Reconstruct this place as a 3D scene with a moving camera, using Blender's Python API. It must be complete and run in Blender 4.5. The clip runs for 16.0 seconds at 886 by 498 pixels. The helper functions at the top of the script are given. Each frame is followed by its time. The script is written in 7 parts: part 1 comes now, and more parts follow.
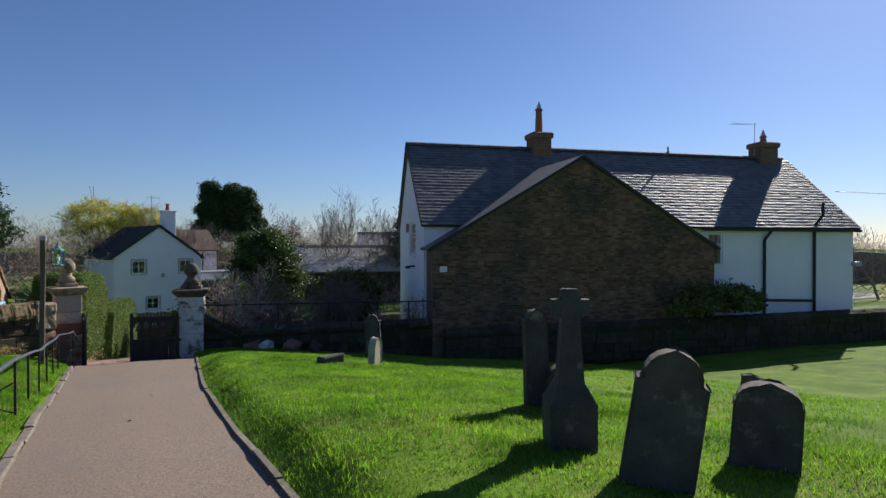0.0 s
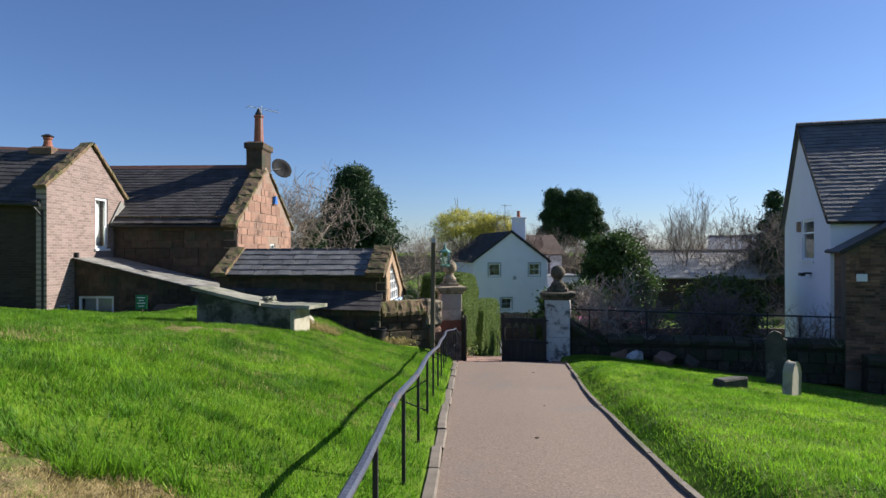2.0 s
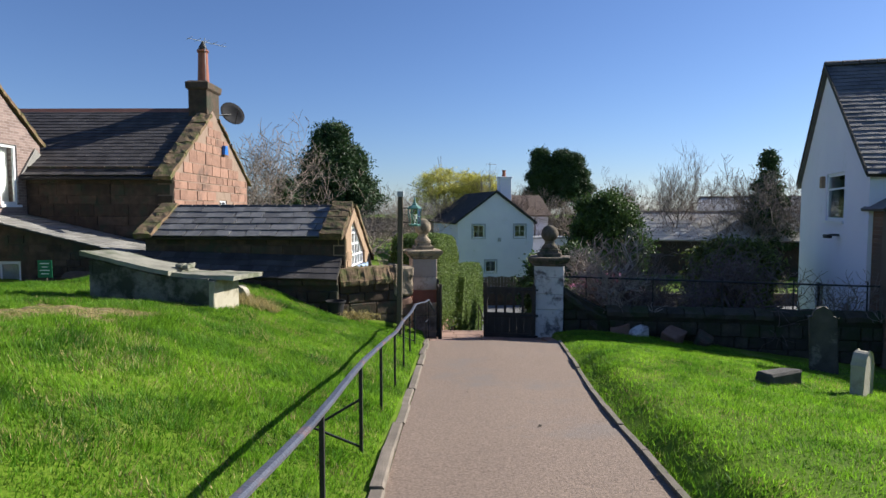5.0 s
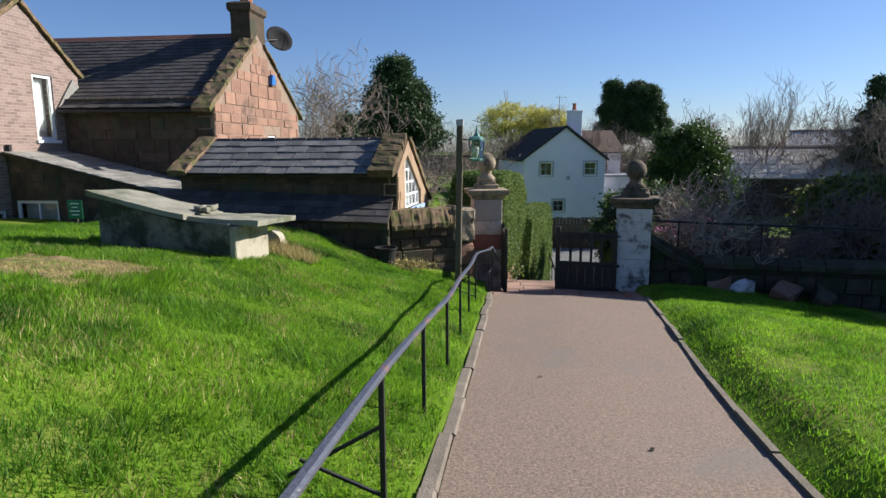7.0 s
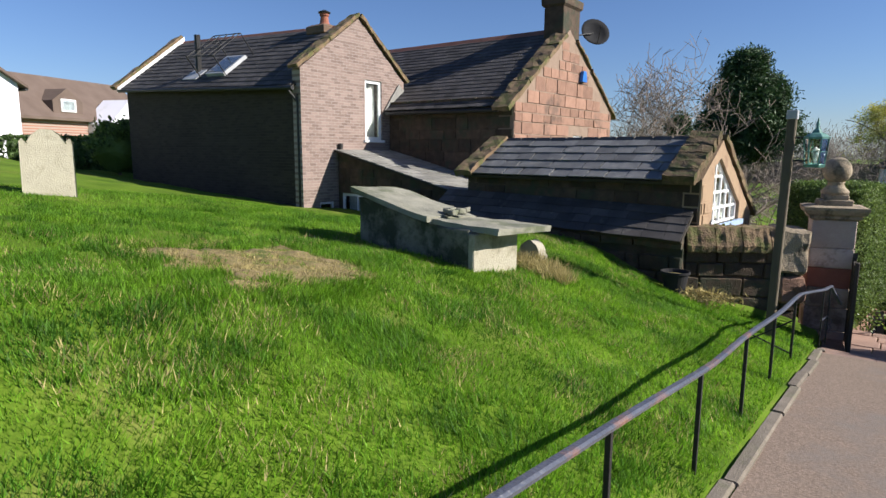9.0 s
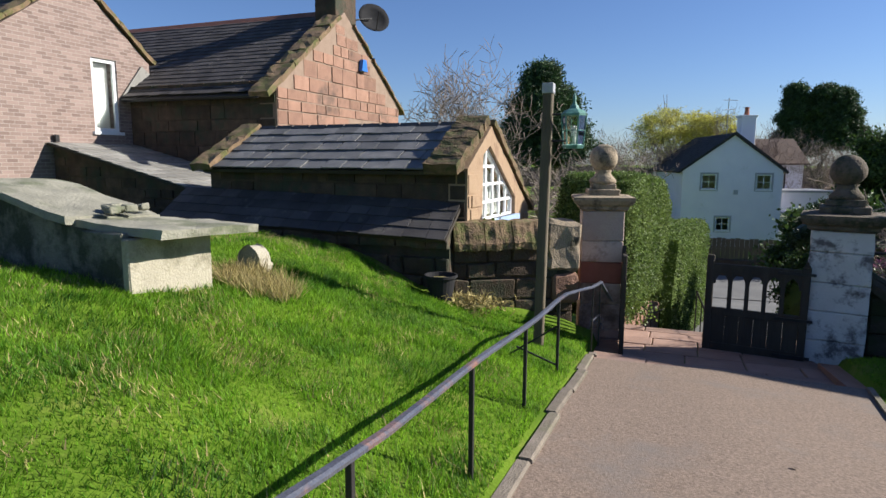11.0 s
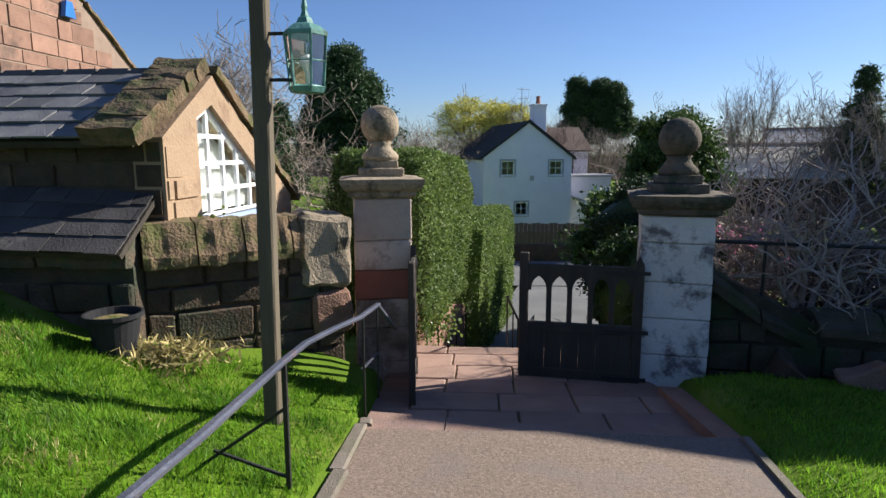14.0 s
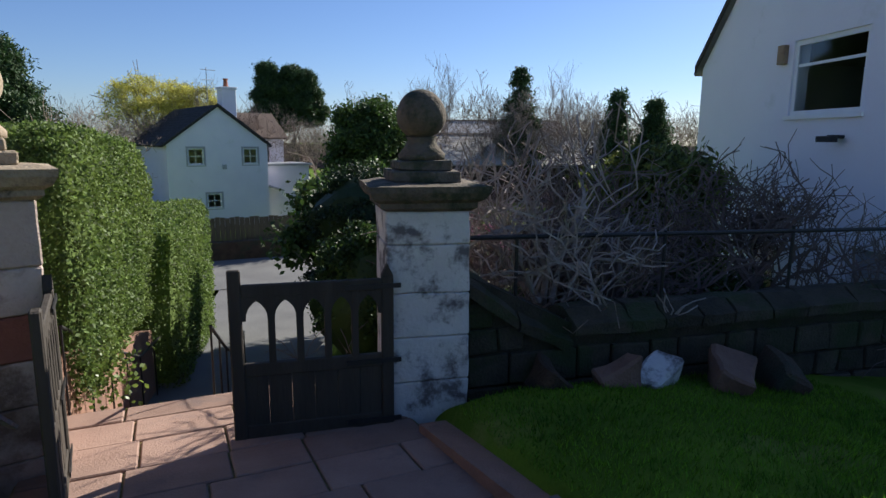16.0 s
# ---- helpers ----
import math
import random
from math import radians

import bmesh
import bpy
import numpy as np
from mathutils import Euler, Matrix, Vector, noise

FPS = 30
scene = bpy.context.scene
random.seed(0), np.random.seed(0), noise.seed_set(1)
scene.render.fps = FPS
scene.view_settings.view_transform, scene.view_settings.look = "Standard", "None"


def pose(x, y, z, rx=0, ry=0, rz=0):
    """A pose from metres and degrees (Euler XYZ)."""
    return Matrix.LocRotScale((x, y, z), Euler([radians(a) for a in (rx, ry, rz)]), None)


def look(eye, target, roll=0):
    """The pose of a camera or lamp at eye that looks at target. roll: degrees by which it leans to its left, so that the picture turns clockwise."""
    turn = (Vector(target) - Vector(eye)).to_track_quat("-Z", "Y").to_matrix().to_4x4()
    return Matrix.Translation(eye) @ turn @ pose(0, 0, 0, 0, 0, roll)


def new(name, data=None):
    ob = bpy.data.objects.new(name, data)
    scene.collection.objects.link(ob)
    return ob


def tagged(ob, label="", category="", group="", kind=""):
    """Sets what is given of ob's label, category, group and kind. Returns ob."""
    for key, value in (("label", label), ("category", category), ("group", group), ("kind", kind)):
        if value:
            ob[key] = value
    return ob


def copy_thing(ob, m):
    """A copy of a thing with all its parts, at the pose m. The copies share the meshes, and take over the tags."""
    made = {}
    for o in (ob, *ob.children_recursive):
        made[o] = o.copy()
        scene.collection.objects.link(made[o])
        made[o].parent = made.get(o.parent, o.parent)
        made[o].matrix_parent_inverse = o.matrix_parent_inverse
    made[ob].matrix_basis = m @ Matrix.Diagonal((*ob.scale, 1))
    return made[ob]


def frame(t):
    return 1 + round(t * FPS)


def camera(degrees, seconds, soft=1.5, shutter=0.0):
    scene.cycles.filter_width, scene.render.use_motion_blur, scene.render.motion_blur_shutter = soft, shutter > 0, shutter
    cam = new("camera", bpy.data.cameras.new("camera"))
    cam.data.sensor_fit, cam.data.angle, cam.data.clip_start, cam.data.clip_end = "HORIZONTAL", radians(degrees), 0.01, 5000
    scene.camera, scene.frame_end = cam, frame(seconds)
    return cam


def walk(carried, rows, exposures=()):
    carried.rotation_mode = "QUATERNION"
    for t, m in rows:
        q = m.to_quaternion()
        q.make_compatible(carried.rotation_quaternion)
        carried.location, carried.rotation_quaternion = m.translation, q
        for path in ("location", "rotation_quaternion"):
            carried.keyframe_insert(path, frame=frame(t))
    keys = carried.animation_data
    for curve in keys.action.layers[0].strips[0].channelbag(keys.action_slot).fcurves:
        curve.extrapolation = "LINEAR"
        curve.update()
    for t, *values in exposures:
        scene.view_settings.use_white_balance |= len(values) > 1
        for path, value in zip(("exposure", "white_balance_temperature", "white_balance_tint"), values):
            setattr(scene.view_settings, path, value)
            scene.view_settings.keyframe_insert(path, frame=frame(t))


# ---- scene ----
import itertools
from mathutils.geometry import tessellate_polygon

# ---------------------------------------------------------------- camera
cam = camera(71.9, 16.0)
PATH = [
    (0, (0.788, 0.556, 1.279), (1.75, 2.31, 1.261), 0.0),
    (0.5, (0.62, 0.945, 1.223), (1.109, 2.883, 1.22), -0.3),
    (1, (0.462, 1.336, 1.218), (0.582, 3.332, 1.215), 0.3),
    (1.5, (0.313, 1.737, 1.231), (0.321, 3.736, 1.231), -0.0),
    (2, (0.247, 2.142, 1.186), (0.175, 4.141, 1.186), -0.1),
    (2.5, (0.195, 2.634, 1.149), (0.102, 4.631, 1.155), -0.2),
    (3, (0.233, 3.069, 1.137), (0.138, 5.067, 1.145), -0.2),
    (3.5, (0.317, 3.512, 1.12), (0.226, 5.511, 1.126), -0.5),
    (4, (0.386, 3.998, 1.061), (0.345, 5.997, 1.074), -0.1),
    (4.2, (0.43, 4.17, 1.064), (0.411, 6.169, 1.069), -0.2),
    (6.3, (0.497, 6.19, 0.97), (0.46139, 8.1629, 0.647), 0.4),
    (6.5, (0.484, 6.355, 0.944), (0.44639, 8.3289, 0.622), 0.4),
    (7, (0.43, 6.813, 0.956), (0.19745, 8.772, 0.632), -0.3),
    (7.5, (0.37, 7.169, 0.923), (-0.32607, 9.018, 0.607), -0.1),
    (8, (0.398, 7.522, 0.869), (-0.74106, 9.138, 0.567), 0.5),
    (8.5, (0.545, 8.067, 0.884), (-0.62297, 9.6609, 0.577), 0.4),
    (9, (0.723, 8.572, 0.899), (-0.46889, 10.148, 0.585), 0.4),
    (9.5, (0.814, 9.141, 0.832), (-0.26323, 10.795, 0.509), 0.4),
    (9.7, (0.868, 9.342, 0.808), (-0.14241, 11.038, 0.488), 0.5),
    (11.8, (0.8, 11.55, 0.52), (0.328, 13.473, 0.211), 0.5),
    (12, (0.783, 11.73, 0.546), (0.389, 13.67, 0.225), 0.7),
    (12.5, (0.797, 12.19, 0.465), (0.518, 14.144, 0.162), 0.1),
    (13, (0.835, 12.66, 0.42), (0.566, 14.62, 0.114), 0.0),
    (13.5, (0.818, 13.21, 0.447), (0.659, 15.179, 0.115), 0.5),
    (14, (0.876, 13.69, 0.349), (0.761, 15.66, 0.034), -0.1),
    (14.5, (0.73, 14.18, 0.318), (0.798, 16.15, -0.007), 0.3),
    (15, (0.746, 14.62, 0.346), (0.941, 16.577, -0.001), -0.4),
    (15.5, (0.831, 15.05, 0.371), (1.204, 16.978, 0.004), -0.3),
    (16, (0.937, 15.41, 0.263), (1.756, 17.201, -0.085), 0.5),
]
EXPOSE = [(0.0, 0.5), (0.6, 0.75), (1.5, 0.88), (4.2, 0.9), (9.0, 0.84), (12.5, 0.92), (15.0, 0.95), (16.0, 0.85)]
walk(cam, [(t, look(eye, target, roll)) for t, eye, target, roll in PATH], EXPOSE)

# ---------------------------------------------------------------- sun and sky
SUN_EL, SUN_AZ = radians(30.0), radians(25.0)          # azimuth from +x towards +y
sun_dir = Vector((math.cos(SUN_EL) * math.cos(SUN_AZ), math.cos(SUN_EL) * math.sin(SUN_AZ), math.sin(SUN_EL)))
sun = new("sun", bpy.data.lights.new("sun", "SUN"))
sun.data.energy, sun.data.angle, sun.data.color = 5.0, radians(0.55), (1.0, 0.95, 0.87)
sun.matrix_world = look((40, 10, 40), Vector((40, 10, 40)) - sun_dir)
world = bpy.data.worlds.new("sky")
scene.world = world
world.use_nodes = True
wt = world.node_tree
sky = wt.nodes.new("ShaderNodeTexSky")
sky.sky_type, sky.sun_disc = "NISHITA", False
sky.sun_elevation, sky.sun_rotation = SUN_EL, radians(90) - SUN_AZ
sky.air_density, sky.dust_density, sky.ozone_density = 1.0, 0.2, 4.0
wt.nodes["Background"].inputs["Strength"].default_value = 0.056
tint = wt.nodes.new("ShaderNodeMix")
tint.data_type, tint.blend_type = "RGBA", "MULTIPLY"
tint.inputs["Factor"].default_value = 1.0
tint.inputs["B"].default_value = (0.85, 0.94, 1.2, 1)
wt.links.new(sky.outputs[0], tint.inputs["A"])
wt.links.new(tint.outputs["Result"], wt.nodes["Background"].inputs["Color"])

# ---------------------------------------------------------------- materials
def surface(name, c1, c2, scale=3.0, rough=0.85, bump=0.3, fine=40.0, stain=None, stain_scale=0.6, stain_at=0.58,
            piece=0.0, metal=0.0, stretch=(1, 1, 1), island=0.0, spec=0.35):
    """Two-scale noise between c1 and c2, optional patches of a stain colour, a fine bump and piece-by-piece value."""
    m = bpy.data.materials.new(name)
    m.use_nodes = True
    nt = m.node_tree
    nodes, link = nt.nodes, nt.links.new
    bsdf = nodes["Principled BSDF"]
    geo = nodes.new("ShaderNodeNewGeometry")
    mp = nodes.new("ShaderNodeMapping")
    mp.inputs["Scale"].default_value = stretch
    link(geo.outputs["Position"], mp.inputs["Vector"])
    n1 = nodes.new("ShaderNodeTexNoise")
    n1.inputs["Scale"].default_value, n1.inputs["Detail"].default_value = scale, 6
    n2 = nodes.new("ShaderNodeTexNoise")
    n2.inputs["Scale"].default_value, n2.inputs["Detail"].default_value = fine, 4
    link(mp.outputs[0], n1.inputs["Vector"])
    link(mp.outputs[0], n2.inputs["Vector"])
    mixv = nodes.new("ShaderNodeMath")
    mixv.operation = "MULTIPLY_ADD"
    mixv.inputs[1].default_value = 0.45
    link(n2.outputs["Fac"], mixv.inputs[0])
    sc = nodes.new("ShaderNodeMath")
    sc.operation = "MULTIPLY_ADD"
    sc.inputs[1].default_value, sc.inputs[2].default_value = 1.5, -0.46
    link(n1.outputs["Fac"], sc.inputs[0])
    link(sc.outputs[0], mixv.inputs[2])
    mix = nodes.new("ShaderNodeMix")
    mix.data_type = "RGBA"
    mix.inputs["A"].default_value, mix.inputs["B"].default_value = (*c1, 1), (*c2, 1)
    link(mixv.outputs[0], mix.inputs["Factor"])
    col = mix.outputs["Result"]
    if stain:
        n3 = nodes.new("ShaderNodeTexNoise")
        n3.inputs["Scale"].default_value, n3.inputs["Detail"].default_value = stain_scale, 7
        n3.inputs["Roughness"].default_value = 0.68
        link(mp.outputs[0], n3.inputs["Vector"])
        ramp = nodes.new("ShaderNodeValToRGB")
        ramp.color_ramp.elements[0].position, ramp.color_ramp.elements[1].position = stain_at - 0.05, stain_at + 0.07
        link(n3.outputs["Fac"], ramp.inputs[0])
        m2 = nodes.new("ShaderNodeMix")
        m2.data_type = "RGBA"
        link(ramp.outputs[0], m2.inputs["Factor"])
        link(col, m2.inputs["A"])
        m2.inputs["B"].default_value = (*stain, 1)
        col = m2.outputs["Result"]
    if piece or island:
        hsv = nodes.new("ShaderNodeHueSaturation")
        ma = nodes.new("ShaderNodeMath")
        ma.operation = "MULTIPLY_ADD"
        amount = piece or island
        ma.inputs[1].default_value, ma.inputs[2].default_value = 2 * amount, 1 - amount
        if piece:
            link(nodes.new("ShaderNodeObjectInfo").outputs["Random"], ma.inputs[0])
        else:
            link(geo.outputs["Random Per Island"], ma.inputs[0])
        link(ma.outputs[0], hsv.inputs["Value"])
        link(col, hsv.inputs["Color"])
        col = hsv.outputs["Color"]
    link(col, bsdf.inputs["Base Color"])
    bsdf.inputs["Roughness"].default_value, bsdf.inputs["Metallic"].default_value = rough, metal
    bsdf.inputs["Specular IOR Level"].default_value = spec
    if bump:
        b = nodes.new("ShaderNodeBump")
        b.inputs["Strength"].default_value, b.inputs["Distance"].default_value = bump, 0.02
        ad = nodes.new("ShaderNodeMath")
        ad.operation = "ADD"
        link(n2.outputs["Fac"], ad.inputs[0])
        link(n1.outputs["Fac"], ad.inputs[1])
        link(ad.outputs[0], b.inputs["Height"])
        link(b.outputs[0], bsdf.inputs["Normal"])
    return m


def brickwork(name, c1, c2, mortar, width=0.225, height=0.075, joint=0.012, swap=True, dark=None, patch=0.5):
    """Coursed brick at true size; u runs along the wall (swap: along y), v up."""
    m = surface(name, c1, c2, 1.2, 0.9, 0.0, 30)
    nt = m.node_tree
    nodes, link = nt.nodes, nt.links.new
    bsdf = nodes["Principled BSDF"]
    tc = nodes.new("ShaderNodeTexCoord")
    sep, com = nodes.new("ShaderNodeSeparateXYZ"), nodes.new("ShaderNodeCombineXYZ")
    link(tc.outputs["Object"], sep.inputs[0])
    link(sep.outputs["Y" if swap else "X"], com.inputs["X"])
    link(sep.outputs["Z"], com.inputs["Y"])
    br = nodes.new("ShaderNodeTexBrick")
    br.inputs["Scale"].default_value = 1.0
    br.inputs["Brick Width"].default_value, br.inputs["Row Height"].default_value = width, height
    br.inputs["Mortar Size"].default_value, br.inputs["Mortar Smooth"].default_value = joint / 2, 0.3
    br.inputs["Bias"].default_value = 0.0
    br.inputs["Mortar"].default_value = (*mortar, 1)
    link(com.outputs[0], br.inputs["Vector"])
    base = bsdf.inputs["Base Color"].links[0].from_socket
    link(base, br.inputs["Color1"])
    mul = nodes.new("ShaderNodeMix")
    mul.data_type, mul.blend_type = "RGBA", "MULTIPLY"
    mul.inputs["Factor"].default_value = 1.0
    link(base, mul.inputs["A"])
    mul.inputs["B"].default_value = (0.62, 0.6, 0.6, 1)
    link(mul.outputs["Result"], br.inputs["Color2"])
    out = br.outputs["Color"]
    if dark:
        n3 = nodes.new("ShaderNodeTexNoise")
        n3.inputs["Scale"].default_value, n3.inputs["Detail"].default_value = 0.45, 8
        link(tc.outputs["Object"], n3.inputs["Vector"])
        rp = nodes.new("ShaderNodeValToRGB")
        rp.color_ramp.elements[0].position, rp.color_ramp.elements[1].position = patch - 0.06, patch + 0.1
        link(n3.outputs["Fac"], rp.inputs[0])
        mm = nodes.new("ShaderNodeMix")
        mm.data_type = "RGBA"
        link(rp.outputs[0], mm.inputs["Factor"])
        link(out, mm.inputs["A"])
        mm.inputs["B"].default_value = (*dark, 1)
        out = mm.outputs["Result"]
    link(out, bsdf.inputs["Base Color"])
    b = nodes.new("ShaderNodeBump")
    b.inputs["Strength"].default_value, b.inputs["Distance"].default_value = 0.5, 0.01
    b.invert = True
    link(br.outputs["Fac"], b.inputs["Height"])
    link(b.outputs[0], bsdf.inputs["Normal"])
    return m


def leafy(name, c1, c2, rough=0.5, see=0.35, stain=None, stain_scale=1.0, stain_at=0.58):
    """Leaves and blades: value by island, a share of light passing through."""
    m = surface(name, c1, c2, 0.8, rough, 0.0, 6.0, stain=stain, stain_scale=stain_scale, stain_at=stain_at, island=0.58)
    nt = m.node_tree
    bsdf = nt.nodes["Principled BSDF"]
    tr = nt.nodes.new("ShaderNodeBsdfTranslucent")
    mx = nt.nodes.new("ShaderNodeMixShader")
    mx.inputs[0].default_value = see
    nt.links.new(bsdf.inputs["Base Color"].links[0].from_socket, tr.inputs["Color"])
    nt.links.new(bsdf.outputs[0], mx.inputs[1])
    nt.links.new(tr.outputs[0], mx.inputs[2])
    nt.links.new(mx.outputs[0], nt.nodes["Material Output"].inputs["Surface"])
    return m


def glass_mat(name, tint=(0.8, 0.85, 0.85)):
    m = bpy.data.materials.new(name)
    m.use_nodes = True
    b = m.node_tree.nodes["Principled BSDF"]
    b.inputs["Base Color"].default_value = (*tint, 1)
    b.inputs["Roughness"].default_value, b.inputs["Transmission Weight"].default_value = 0.02, 1.0
    b.inputs["IOR"].default_value = 1.45
    return m


